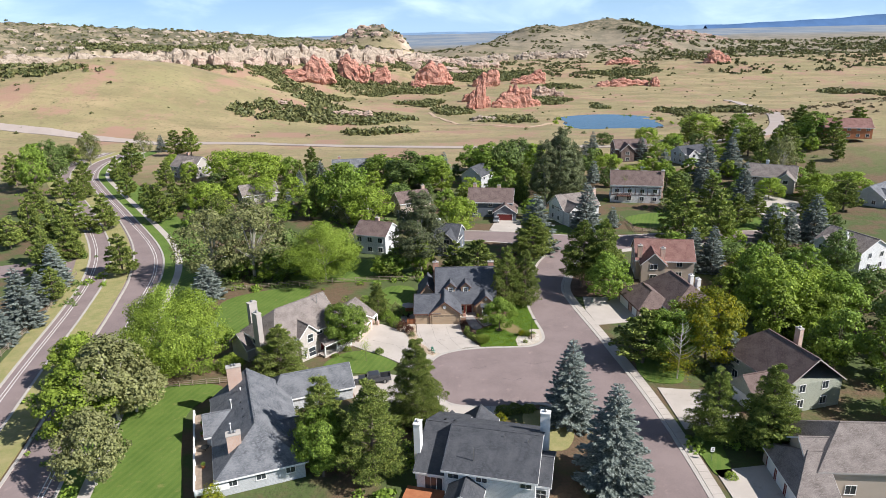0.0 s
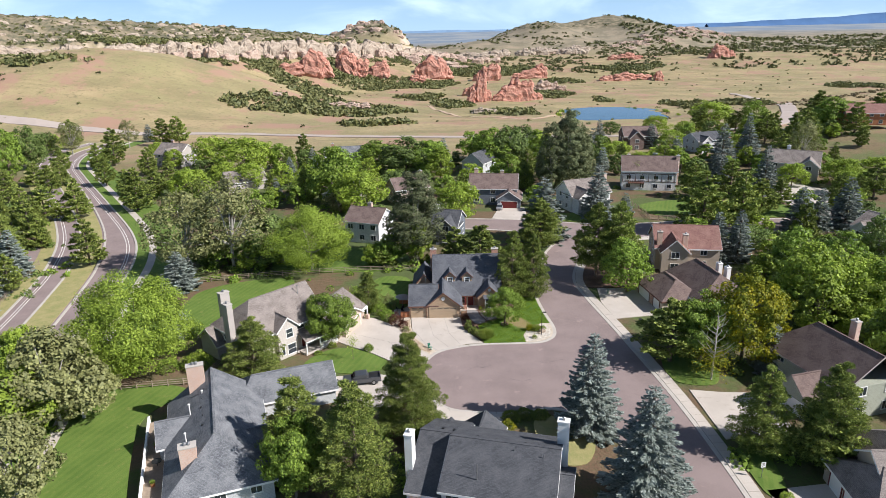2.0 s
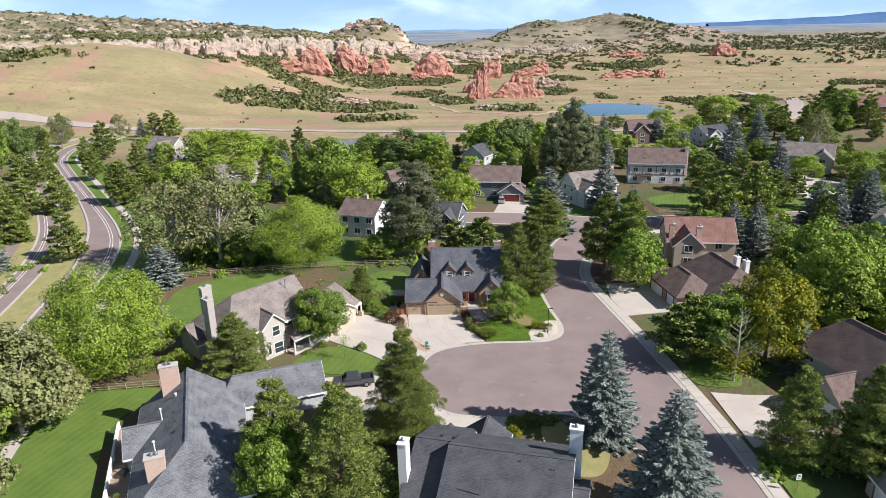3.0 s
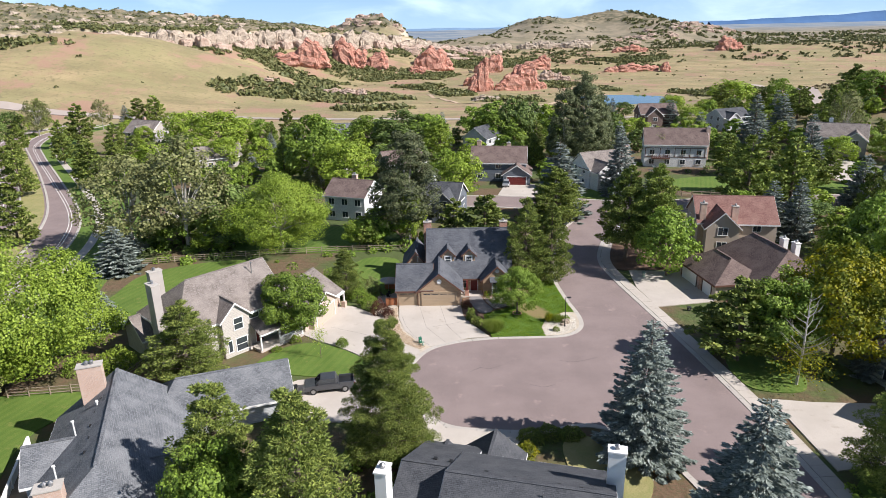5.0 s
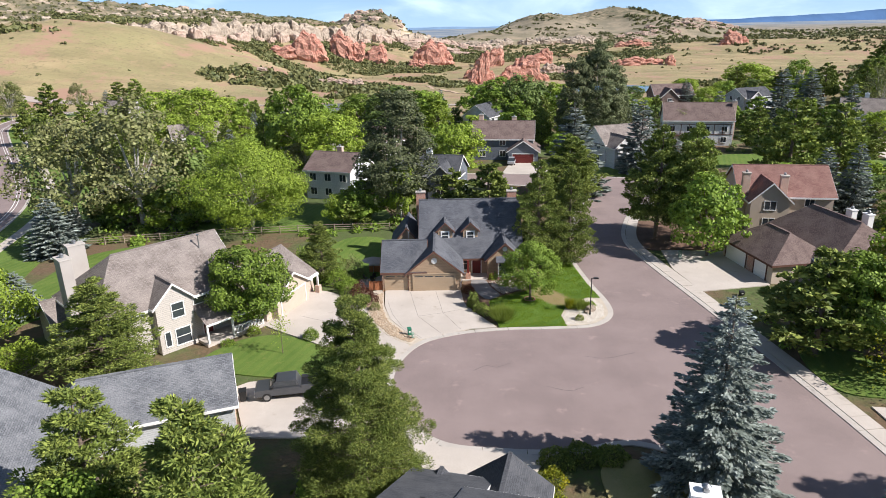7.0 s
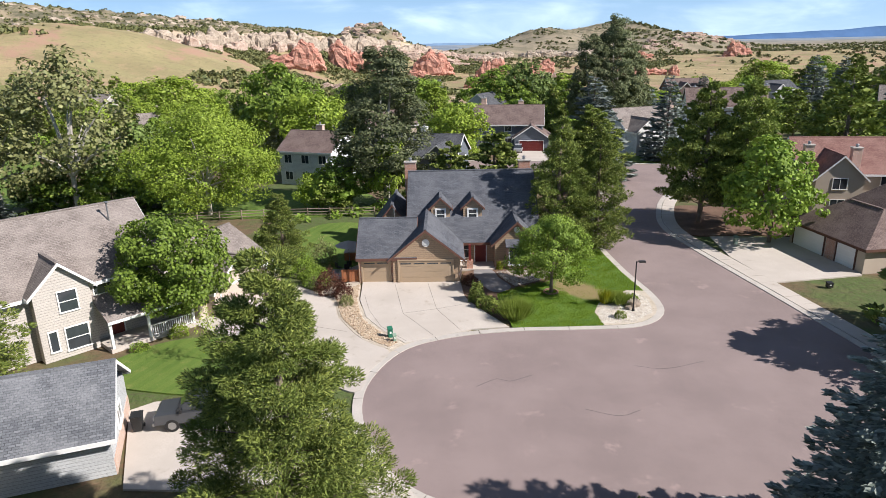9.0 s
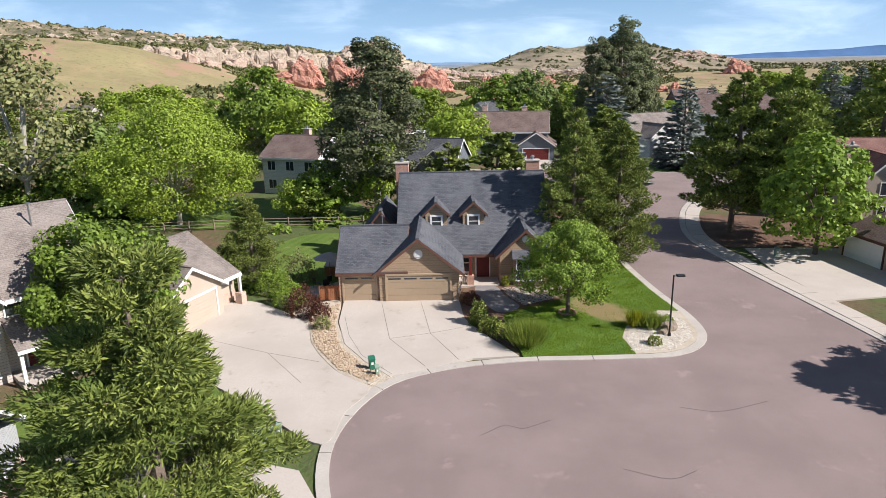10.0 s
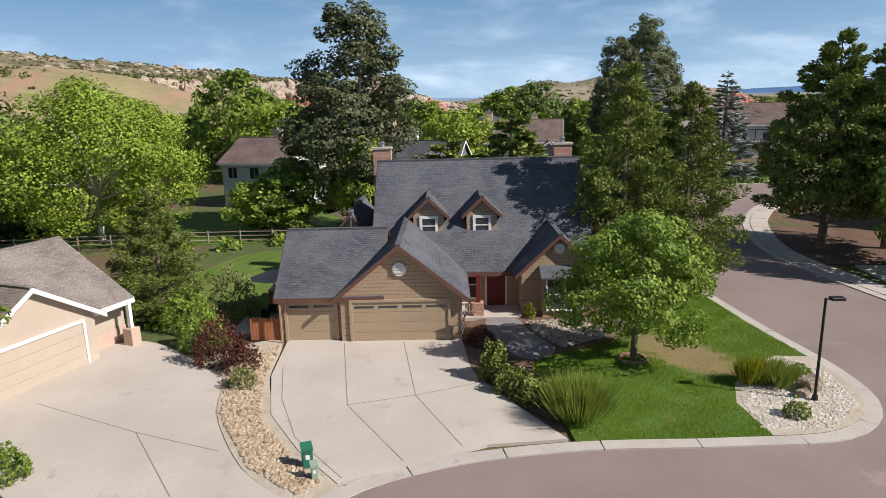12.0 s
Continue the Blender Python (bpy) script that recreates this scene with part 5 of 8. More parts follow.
plain_house(103.5, 158.0, -70, 13.0, 10.0, 5.4, 8.2, WHITE_SIDING, TAUPE, "white two-storey house with a tall white chimney", wing=(-3.0, 5.0, 1.8, 5.2, 7.2), chim=((2.0, -5.4, 9.4, WHITE),), wins=3)
plain_house(121.0, 238.0, -30, 16.0, 9.5, 5.0, 8.6, GREY_STUCCO, TAUPE, "grey-tan stuccoed house with taupe hipped gables", wing=(5.0, 6.0, 4.0, 4.8, 7.2), chim=((-2.0, 0.5, 10.0, WHITE),), wins=3)
plain_house(147.0, 216.0, 35, 15.0, 9.5, 3.4, 6.6, PALE_GREY, GREY_ROOF, "pale grey house with a low grey roof", wing=(-3.0, 6.5, 3.0, 3.0, 5.6), doors=WHITE)
plain_house(86.0, 305.0, 0, 14.5, 10.0, 6.0, 9.4, BROWN_ROOF, BROWN_ROOF, "brown two-storey house with dark roof near the pond", wing=(-2.5, 6.0, 3.0, 5.6, 8.4), wins=3)
plain_house(108.0, 287.0, 20, 12.5, 9.0, 5.0, 7.6, PALE_GREY, CHARCOAL, "pale house with dark grey roof among spruces", wing=(-3.0, 5.0, 2.0, 4.8, 6.8))
plain_house(36.0, 300.0, -5, 12.0, 9.0, 5.4, 8.4, PALE_GREY, GREY_ROOF, "pale grey house with grey roof behind poplars", wins=2)
plain_house(-42.0, 283.0, 8, 15.0, 9.0, 3.6, 6.6, GREY_STUCCO, GREY_ROOF, "low grey-roofed house behind a row of trees", wing=(0.0, 4.0, 1.5, 3.8, 5.8), chim=((-4.5, 0.4, 8.0, BRICK),))
plain_house(-113.0, 286.0, -25, 14.0, 10.0, 5.2, 9.0, GREY_STUCCO, TAUPE, "grey-tan house with taupe gables beside the boulevard", wing=(3.5, 5.5, 3.0, 5.0, 8.0), chim=((-1.5, 0.4, 10.2, BRICK),), wins=3)
plain_house(178.0, 292.0, -12, 19.0, 10.0, 5.0, 8.2, CEDAR, RED_ROOF, "large red-brown lodge with two-tier roof on a rise", wins=5, z=9.5)
plain_house(-70.0, 236.0, 30, 13.0, 9.0, 3.4, 6.4, GREY_STUCCO, TAUPE, "taupe roofed house half hidden by trees")

# ---- drives, lawns and beds ----
def drive(pts, label, z=0.10):
    return sheet("driveway", pts, z, CONCRETE, label, 0.3, "driveway")


drive([(-6.9, 126.1), (-6.6, 121.5), (-5.6, 117.6), (-3.9, 114.8), (-2.1, 112.6), (0.4, 113.7), (3.0, 114.9), (6.0, 115.2), (4.4, 118.0), (3.4, 120.0), (2.6, 123.0), (2.3, 126.0)], "pale concrete driveway with saw-cut joints before the garage")
drive(flow([(-17.6, 124.5), (-21.5, 119.5), (-18.5, 116.0), (-13.5, 112.6), (-9.2, 109.0), (-5.0, 105.4), (-4.2, 108.5), (-3.2, 111.2), (-5.6, 113.6), (-7.9, 117.6), (-8.9, 121.0), (-11.6, 124.2), (-15.0, 126.4)], 0.6, True), "broad pale concrete drive shared by two houses")
drive([(-15.6, 96.0), (-18.8, 103.6), (-17.6, 104.6), (-11.5, 105.2), (-5.6, 103.2), (-3.6, 99.6), (-8.5, 95.6)], "pale concrete drive where the pickup stands")
drive([(-2.6, 89.2), (1.8, 90.0), (6.6, 90.5), (8.2, 93.0), (5.0, 93.4), (0.0, 94.4), (-3.0, 98.5), (-4.6, 98.0), (-3.4, 94.0)], "pale concrete drive of the charcoal-roofed house")
drive([(30.2, 131.6), (31.2, 124.0), (40.0, 125.5), (41.5, 138.0), (31.0, 139.0)], "pale concrete drive across the street")
drive([(36.0, 92.0), (36.2, 86.5), (46.0, 88.0), (46.5, 97.5), (40.0, 98.0), (35.8, 98.8)], "pale concrete drive shaded by pines")
drive([(36.9, 76.5), (37.2, 64.0), (44.6, 65.0), (44.6, 77.5)], "pale concrete drive by the three-car garage")
drive([(13.0, 192.0), (16.0, 204.0), (23.5, 203.0), (23.0, 189.0)], "white concrete drive below red garage doors")
drive([(100.0, 186.5), (104.0, 224.0), (116.0, 228.0), (124.0, 212.0), (112.0, 196.0), (110.0, 186.5)], "long pale drive to the hilltop houses")
EDGE = offset_line(STREET_LEFT, -0.6)
LAWN_EDGE = [p for p in EDGE if p[0] > 6.2 and 114.0 < p[1] < 136]
BED_EDGE = [p for p in EDGE if p[0] > 13.2 and 114.0 < p[1] < 122.5]
LAWN_LOOP = LAWN_EDGE + [(14.6, 134.6), (12.8, 130.2), (11.4, 126.8), (9.8, 125.2), (7.0, 123.6), (5.5, 122.2), (5.6, 121.0), (6.0, 118.0)]
sheet("lawn", LAWN_LOOP, 0.10, LAWN_FRONT, "bright mown front lawn with scorched patches", 0.3, "lawn")
sheet("gravel_bed", BED_EDGE + [(17.2, 122.6), (15.2, 121.2), (14.0, 119.6), (13.3, 117.8)], 0.115, GRAVEL, "pale pebble bed round the lamp post", 0.3, "gravel bed")
sheet("stone_bed", flow([(-7.4, 126.2), (-6.6, 121.2), (-5.2, 117.2), (-3.6, 114.4), (-1.8, 112.3), (-3.2, 110.9), (-6.0, 113.0), (-8.3, 117.4), (-9.4, 120.8), (-10.4, 123.8)], 0.5, True), 0.075, GRAVEL, "tan gravel under the river stones", 0.3, "gravel bed")
sheet("gravel_strip", flow([(-7.2, 125.6), (-7.0, 121.2), (-6.0, 117.2), (-4.2, 114.4), (-2.6, 112.3), (-3.2, 111.6), (-5.4, 113.4), (-7.7, 117.4), (-8.6, 120.8), (-9.4, 123.4)], 0.5, True), 0.105, GRAVEL, "strip of tan river stones between two drives", 0.3, "gravel bed")
sheet("mulch_bed", flow([(2.5, 125.4), (2.8, 121.4), (4.4, 118.4), (6.0, 116.8), (5.6, 122.0), (7.4, 123.4), (10.6, 125.4), (13.4, 130.6), (10.4, 131.6), (9.8, 129.2), (5.4, 129.2), (3.0, 128.4)], 0.5, True), 0.102, MULCH, "brown mulch bed before the porch", 0.3, "mulch bed")
sheet("path", flow([(3.9, 129.0), (5.5, 128.8), (6.1, 126.4), (7.0, 124.1), (6.2, 122.9), (5.2, 122.9), (4.4, 124.6), (3.8, 126.6)], 0.4, True), 0.118, rough_mat("flagstone", (0.20, 0.19, 0.19), (0.28, 0.26, 0.25), 8.0, 1.0), "dark flagstone path to the porch", 0.3, "path")
sheet("mulch_bed", flow([(29.3, 139.6), (35.0, 139.3), (41.5, 139.0), (42.5, 147.0), (38.0, 152.0), (32.0, 153.6), (29.4, 149.0), (28.6, 144.0)], 0.8, True), 0.10, MULCH, "reddish brown mulch under the street pines", 0.3, "mulch bed")
sheet("lawn", flow([(-23.6, 108.0), (-18.0, 105.8), (-13.2, 105.6), (-9.6, 108.0), (-13.0, 112.0), (-17.6, 114.2), (-21.6, 112.6)], 0.6, True), 0.10, LAWN, "bright green lawn before the cream house", 0.3, "lawn")
sheet("lawn", flow([(-32, 58), (-35.5, 70), (-41.0, 84), (-43.5, 94), (-40.0, 101.0), (-46, 103.0), (-53, 100.5), (-54, 88), (-48, 60)], 1.0, True), 0.10, LAWN, "mown striped back lawn beside the deck", 0.3, "lawn")
sheet("lawn", flow([(-52, 141), (-44, 146.5), (-34.5, 147.5), (-33.5, 141), (-38, 131), (-47, 118), (-50, 112), (-55, 118), (-53, 131)], 1.0, True), 0.10, LAWN, "back lawn of the cream house inside a fence", 0.3, "lawn")
sheet("lawn", flow([(-14.0, 131.0), (-8.5, 130.6), (-7.6, 136.0), (-8.5, 146.5), (-14.5, 147.4), (-17.0, 140.0)], 1.0, True), 0.10, LAWN, "green back lawn of the tan house", 0.3, "lawn")
sheet("lawn", flow([(-38, 152.5), (-12, 152.0), (-9.0, 160), (-14, 167), (-30, 168), (-40, 163)], 1.0, True), 0.10, LAWN, "shaded lawn before the white house", 0.3, "lawn")
sheet("lawn", flow([(35.0, 101.0), (40.5, 100.5), (42.0, 106.5), (36.0, 109.5), (34.2, 106.0)], 0.8, True), 0.10, LAWN, "small lawn below the yellowing tree", 0.3, "lawn")
sheet("lawn", flow([(36.6, 76.0), (39.0, 75.5), (40.0, 84.0), (36.8, 84.5)], 0.8, True), 0.10, LAWN, "strip of lawn beside the pavement", 0.3, "lawn")
sheet("lawn", flow([(12.6, 83.0), (17.0, 82.0), (19.0, 87.5), (14.5, 92.4), (11.6, 91.0)], 0.8, True), 0.10, LAWN_DRY, "thin dry lawn under the spruces", 0.3, "lawn")
sheet("lawn", flow([(29.5, 189.5), (38.0, 186.8), (48.0, 186.0), (48.0, 193.0), (38, 196), (31.5, 195)], 0.8, True), 0.10, LAWN, "bright lawn at the street corner", 0.3, "lawn")
sheet("lawn", flow([(60, 192), (74, 190), (88, 192), (86, 204), (70, 208), (58, 203)], 1.0, True), 0.10, LAWN, "fenced green lawn with play things", 0.3, "lawn")
sheet("lawn", flow([(82, 190), (98, 189), (99, 205), (90, 210), (83, 203)], 1.0, True), 0.10, LAWN, "green lawn beside a drive", 0.3, "lawn")




# street lamp
def street_lamp(x, y):
    s = thing("street_lamp", x, y, 0.1, 0, "black street lamp post with a flat arm head", "street lamp")
    part("base", tube((0, 0, 0), (0, 0, 0.25), 0.13, 0.10, 12), BLACK, s)
    part("pole", tube((0, 0, 0.2), (0, 0, 4.35), 0.06, 0.05, 10), BLACK, s)
    part("arm", tube((0, 0, 4.28), (0.3, 0, 4.3), 0.03, 0.03, 8), BLACK, s)
    part("lamp_head", box(0.18, -0.16, 4.25, 0.72, 0.16, 4.38, 0.02), BLACK, s)


street_lamp(16.5, 117.9)

JOINT = rough_mat("joint", (0.20, 0.18, 0.16), (0.28, 0.25, 0.22), 20.0, 1.0)


def joint(pts):
    ob = ribbon("joint", pts, 0.018, 0.018, 0.0, 0.104, JOINT)
    tagged(ob, "dark saw-cut joint in the concrete drive", "joint")


for pts in ([(-3.8, 125.4), (-2.6, 118.3), (0.0, 113.9)], [(-0.7, 125.5), (0.2, 119.1), (2.1, 114.8)], [(-6.3, 122.5), (-5.5, 119.0), (-4.2, 115.7), (-2.0, 112.9)], [(-10.5, 116.3), (-7.4, 112.0)], [(-16.0, 119.0), (-10.5, 116.3), (-6.8, 114.8)], [(-2.6, 118.3), (0.2, 119.1), (3.1, 120.3)]):
    joint(pts)


def crack(pts):
    tagged(ribbon("crack_seal", flow(pts, 0.4), 0.014, 0.014, 0.0, 0.034, TAR), "dark sealed crack in the asphalt", "crack")


for pts in ([(3.0, 106.0), (4.4, 107.0), (5.2, 106.6), (6.8, 107.4)], [(9.5, 103.0), (11.4, 102.2), (12.8, 102.8)], [(14.0, 108.5), (16.0, 108.0), (19.0, 109.0)]):
    crack(pts)


# pebbles and river stones
def pebbles(name, inside, count, r0, r1, label, seed, tones):
    """Loose stones over a bed, as one mesh."""
    rr = np.random.default_rng(seed)
    m, n, l, b = shader(name + "_stone", 0.85)
    g = n.new("ShaderNodeNewGeometry")
    col = blend(n, l, g.outputs["Random Per Island"], tones[0], tones[1])
    l.new(blend(n, l, ramp(n, l, noise_at(n, l, 3.0), 0.5, 0.7), col, tones[2]), b.inputs["Base Color"])
    base = bmesh.new()
    bmesh.ops.create_icosphere(base, subdivisions=1, radius=1.0)
    bv = np.array([q.co[:] for q in base.verts])
    bf = np.array([[q.index for q in p.verts] for p in base.faces])
    base.free()
    xs, ys = [p[0] for p in inside], [p[1] for p in inside]
    vs, fs, made = [], [], 0
    while made < count:
        x, y = rr.uniform(min(xs), max(xs)), rr.uniform(min(ys), max(ys))
        hit_, j = False, len(inside) - 1
        for i in range(len(inside)):
            (xi, yi), (xj, yj) = inside[i], inside[j]
            if (yi > y) != (yj > y) and x < (xj - xi) * (y - yi) / (yj - yi) + xi:
                hit_ = not hit_
            j = i
        if not hit_:
            continue
        s = rr.uniform(r0, r1) * np.array((1, rr.uniform(0.6, 1.0), rr.uniform(0.4, 0.7)))
        a = rr.uniform(0, 6.28)
        q = bv * s * rr.uniform(0.85, 1.15, (len(bv), 1))
        q = np.stack([q[:, 0] * math.cos(a) - q[:, 1] * math.sin(a), q[:, 0] * math.sin(a) + q[:, 1] * math.cos(a), q[:, 2]], 1)
        vs.append(q + np.array((x, y, 0.115)))
        fs.append(bf + made * len(bv))
        made += 1
    ob = raw_part(name, np.concatenate(vs).tolist(), np.concatenate(fs).tolist(), m)
    tagged(ob, label, "stones", "", "stuff")


pebbles("river_stones", [(-7.1, 125.2), (-6.9, 121.2), (-5.9, 117.2), (-4.1, 114.5), (-2.7, 112.6), (-3.2, 111.9), (-5.3, 113.6), (-7.6, 117.5), (-8.5, 120.8), (-9.2, 123.2)], 2400, 0.05, 0.14, "tan and grey river stones between the drives", 3, ((0.36, 0.26, 0.17), (0.52, 0.42, 0.31), (0.22, 0.145, 0.09)))
pebbles("bark_stones", [(5.9, 128.4), (9.6, 128.5), (11.6, 128.6), (11.0, 126.6), (9.6, 125.4), (7.4, 124.2), (6.4, 126.2)], 1500, 0.04, 0.10, "grey and tan stones before the bay window", 6, ((0.36, 0.31, 0.26), (0.52, 0.46, 0.39), (0.26, 0.19, 0.14)))
pebbles("pebbles", [(13.3, 115.6), (16.0, 115.6), (18.0, 117.5), (18.5, 120.4), (17.6, 122.3), (15.2, 121.0), (13.6, 118.2)], 2600, 0.035, 0.085, "white pebbles round the lamp post", 4, ((0.55, 0.50, 0.43), (0.72, 0.68, 0.61), (0.42, 0.36, 0.3)))


# shrubs of the front gardens
def bush(name, x, y, r, h, material, label, leaves=900, leaf=0.13, category="shrub", spiky=0.0):
    """A shrub: short stems and a dome of leaves; spiky > 0 makes upright blades."""
    ob = thing(name, x, y, 0.08 if y < 216 else ground_z(x, y), random.Random(x * 7 + y).uniform(0, 360), label, category)
    g = np.random.default_rng(int(abs(x * 31 + y * 17)))
    q = unit(g.normal(size=(leaves, 3)))
    q[:, 2] = np.abs(q[:, 2])
    lump = 1 + 0.2 * np.sin(q[:, 0] * 6 + x) * np.cos(q[:, 1] * 5 + y)
    p = q * (lump * g.uniform(0.45, 1.0, leaves) ** 0.4)[:, None] * np.array((r, r, h))
    if spiky:
        base = g.normal(0, 0.3 * r, (leaves, 2))
        ax = unit(np.stack([base[:, 0] * 1.6 / r, base[:, 1] * 1.6 / r, np.full(leaves, spiky)], 1) + g.normal(0, 0.15, (leaves, 3)))
        la = h * g.uniform(0.6, 1.1, leaves)
        c = np.stack([base[:, 0], base[:, 1], np.zeros(leaves)], 1) + ax * (la / 2)[:, None]
        ay = unit(np.cross(ax, g.normal(size=(leaves, 3))))
        leaf_object("blades", quads(c, ax, ay, la, np.full(leaves, 0.032)), material, ob)
    else:
        ax = unit(g.normal(size=(leaves, 3)) + q * 0.5)
        ay = unit(np.cross(ax, g.normal(size=(leaves, 3)) + np.array((0, 0, 0.8))))
        s = leaf * g.uniform(0.7, 1.4, leaves)
        leaf_object("foliage", quads(p, ax, ay, s, s * 0.6), material, ob)
    for i in range(3):
        a = i * 2.1
        part("stem", tube((0.03 * math.cos(a), 0.03 * math.sin(a), -0.1), (0.5 * r * math.cos(a), 0.5 * r * math.sin(a), 0.6 * h), 0.025, 0.01, 5), BARK, ob)
    return ob


def garden_bushes():
    b = bush
    b("juniper", 3.7, 120.8, 0.75, 1.7, NEEDLE, "upright dark green juniper by the drive", 1600, 0.16)
    b("juniper", 4.3, 119.5, 0.85, 1.0, NEEDLE, "spreading dark juniper by the drive", 1400, 0.15)
    b("juniper", 5.2, 118.6, 0.95, 0.9, NEEDLE, "spreading dark juniper by the drive", 1400, 0.15)
    b("ornamental_grass", 6.7, 116.9, 1.1, 1.75, GRASS_BLADE, "tall arching light green ornamental grass", 2600, spiky=1.9, category="grass")
    b("ornamental_grass", 14.6, 119.6, 0.45, 1.3, LEAF_YELLOW, "tan plumed ornamental grass in the pebbles", 900, spiky=2.4, category="grass")
    b("ornamental_grass", 15.7, 119.6, 0.8, 1.1, GRASS_BLADE, "rounded green ornamental grass in the pebbles", 1700, spiky=1.5, category="grass")
    b("shrub", 15.1, 116.6, 0.5, 0.7, NEEDLE, "small dark shrub in the pebbles", 500, 0.12)
    b("shrub", 17.1, 120.2, 0.55, 0.6, LEAF_GREEN, "small green shrub in the pebbles", 500, 0.12)
    b("barberry", -9.6, 123.4, 1.35, 2.2, LEAF_RED, "dark red barberry bush beside the stones", 2200, 0.14)
    b("barberry", -8.2, 122.3, 0.9, 1.4, LEAF_RED, "dark red barberry bush beside the stones", 1400, 0.13)
    b("shrub", -7.6, 120.4, 0.7, 0.9, LEAF_GREY, "twiggy grey-green shrub among river stones", 800, 0.12)
    b("shrub", -11.2, 125.6, 1.3, 2.0, LEAF_GREEN, "rounded green shrub by the fence", 1800, 0.15)
    b("shrub", -13.2, 128.6, 1.5, 2.2, LEAF_GREEN, "rounded green shrub beside the garage", 1800, 0.16)
    b("shrub", -11.6, 131.6, 1.4, 2.6, LEAF_GREY, "grey-green shrub by the back lawn", 1600, 0.16)
    b("shrub", -18.7, 136.0, 1.6, 2.6, LEAF_GREEN, "large green shrub behind the garage", 1600, 0.18)
    b("shrub", 3.3, 125.0, 0.8, 0.9, LEAF_RED, "low dark red shrub before the porch", 900, 0.12)
    b("shrub", 6.3, 129.0, 0.35, 0.9, LEAF_YELLOW, "yellow-green shrub against the brick", 400, 0.12)
    b("shrub", -13.6, 113.3, 0.9, 1.1, LEAF_GREEN, "round clipped shrub on the lawn", 1400, 0.13)
    b("hedge", 8.6, 92.2, 1.4, 1.0, NEEDLE, "low dark green juniper hedge", 1800, 0.16)
    b("hedge", 10.6, 92.8, 1.4, 0.9, NEEDLE, "low dark green juniper hedge", 1800, 0.16)
    b("hedge", 12.7, 92.6, 1.3, 0.8, NEEDLE, "low dark green juniper hedge", 1800, 0.16)
    b("shrub", 8.0, 89.8, 1.0, 1.2, LEAF_YELLOW, "yellow-green shrub beside the garage", 1200, 0.14)
    b("shrub", 7.9, 87.2, 1.0, 1.1, LEAF_YELLOW, "yellow-green shrub beside the garage", 1200, 0.14)
    b("shrub", -41.0, 108.4, 2.6, 2.6, LEAF_LIGHT, "big rounded yellow-green shrub behind the fence", 2600, 0.2)
    b("shrub", -45.6, 108.0, 2.0, 1.8, LEAF_GREEN, "green shrub behind the rail fence", 1800, 0.2)
    b("shrub", -20.0, 114.8, 0.8, 0.9, LEAF_LIGHT, "green shrub by the front walk", 900, 0.13)
    b("shrub", -22.0, 112.2, 0.7, 0.6, LEAF_GREEN, "low green shrub by the front walk", 800, 0.12)
    b("shrub", -6.6, 98.6, 1.0, 1.5, LEAF_LIGHT, "bright yellow-green shrub below the pine", 1200, 0.15)
    b("shrub", -31.5, 70.6, 1.6, 3.8, LEAF_YELLOW, "yellow-green shrub at the corner of the deck", 2000, 0.18)
    b("shrub", 38.5, 75.0, 0.9, 0.7, LEAF_LIGHT, "low bright shrub by the drive", 900, 0.13)


def sapling(x, y, h=4.2):
    ob = thing("sapling", x, y, 0.08, 0, "thin young tree staked on the lawn", "tree")
    g = np.random.default_rng(8)
    p = g.normal(0, 1, (500, 3)) * np.array((0.5, 0.5, 0.7)) + np.array((0, 0, h * 0.75))
    ax, ay = unit(g.normal(size=(500, 3))), unit(g.normal(size=(500, 3)))
    s = g.uniform(0.1, 0.2, 500)
    leaf_object("crown", quads(p, ax, ay, s, s * 0.7), LEAF_LIGHT, ob)
    part("trunk", tube((0, 0, -0.1), (0, 0, h * 0.8), 0.04, 0.015), BARK, ob)


def utility_box(x, y, w, d, h, colour, label, yaw=0):
    ob = thing("utility_box", x, y, 0.08, yaw, label, "utility box")
    part("cabinet", box(-w / 2, -d / 2, 0, w / 2, d / 2, h * 0.8, 0.015), colour, ob)
    part("lid", slab_between([(-w / 2 - 0.02, -d / 2 - 0.03, h * 0.86), (w / 2 + 0.02, -d / 2 - 0.03, h * 0.86), (w / 2 + 0.02, d / 2 + 0.02, h), (-w / 2 - 0.02, d / 2 + 0.02, h)], 0.1), colour, ob)
    part("label_plate", box(-w * 0.2, -d / 2 - 0.006, h * 0.4, w * 0.2, -d / 2, h * 0.6), PAINT_LINE, ob)


GREEN_BOX = rough_mat("green_enamel", (0.02, 0.13, 0.08), (0.03, 0.16, 0.10), 6.0, 1.0, 0.5)
SAGE_BOX = rough_mat("sage_enamel", (0.22, 0.30, 0.23), (0.27, 0.35, 0.28), 6.0, 1.0, 0.5)
utility_box(-3.3, 113.7, 0.36, 0.32, 0.85, GREEN_BOX, "dark green utility pedestal beside the stones", 20)
utility_box(-2.9, 112.9, 0.22, 0.22, 0.65, SAGE_BOX, "pale green utility pedestal beside the stones", 20)
utility_box(-7.7, 105.2, 1.0, 0.8, 0.85, SAGE_BOX, "sage green transformer box on the grass", 25)
utility_box(-7.2, 106.1, 0.25, 0.25, 0.8, SAGE_BOX, "pale green utility pedestal behind the transformer", 10)
utility_box(32.6, 136.0, 0.4, 0.35, 0.9, SAGE_BOX, "pale green utility pedestal in the mulch", 0)
utility_box(35.3, 122.6, 0.5, 0.4, 0.5, BLACK, "low dark utility box by the drive", 0)


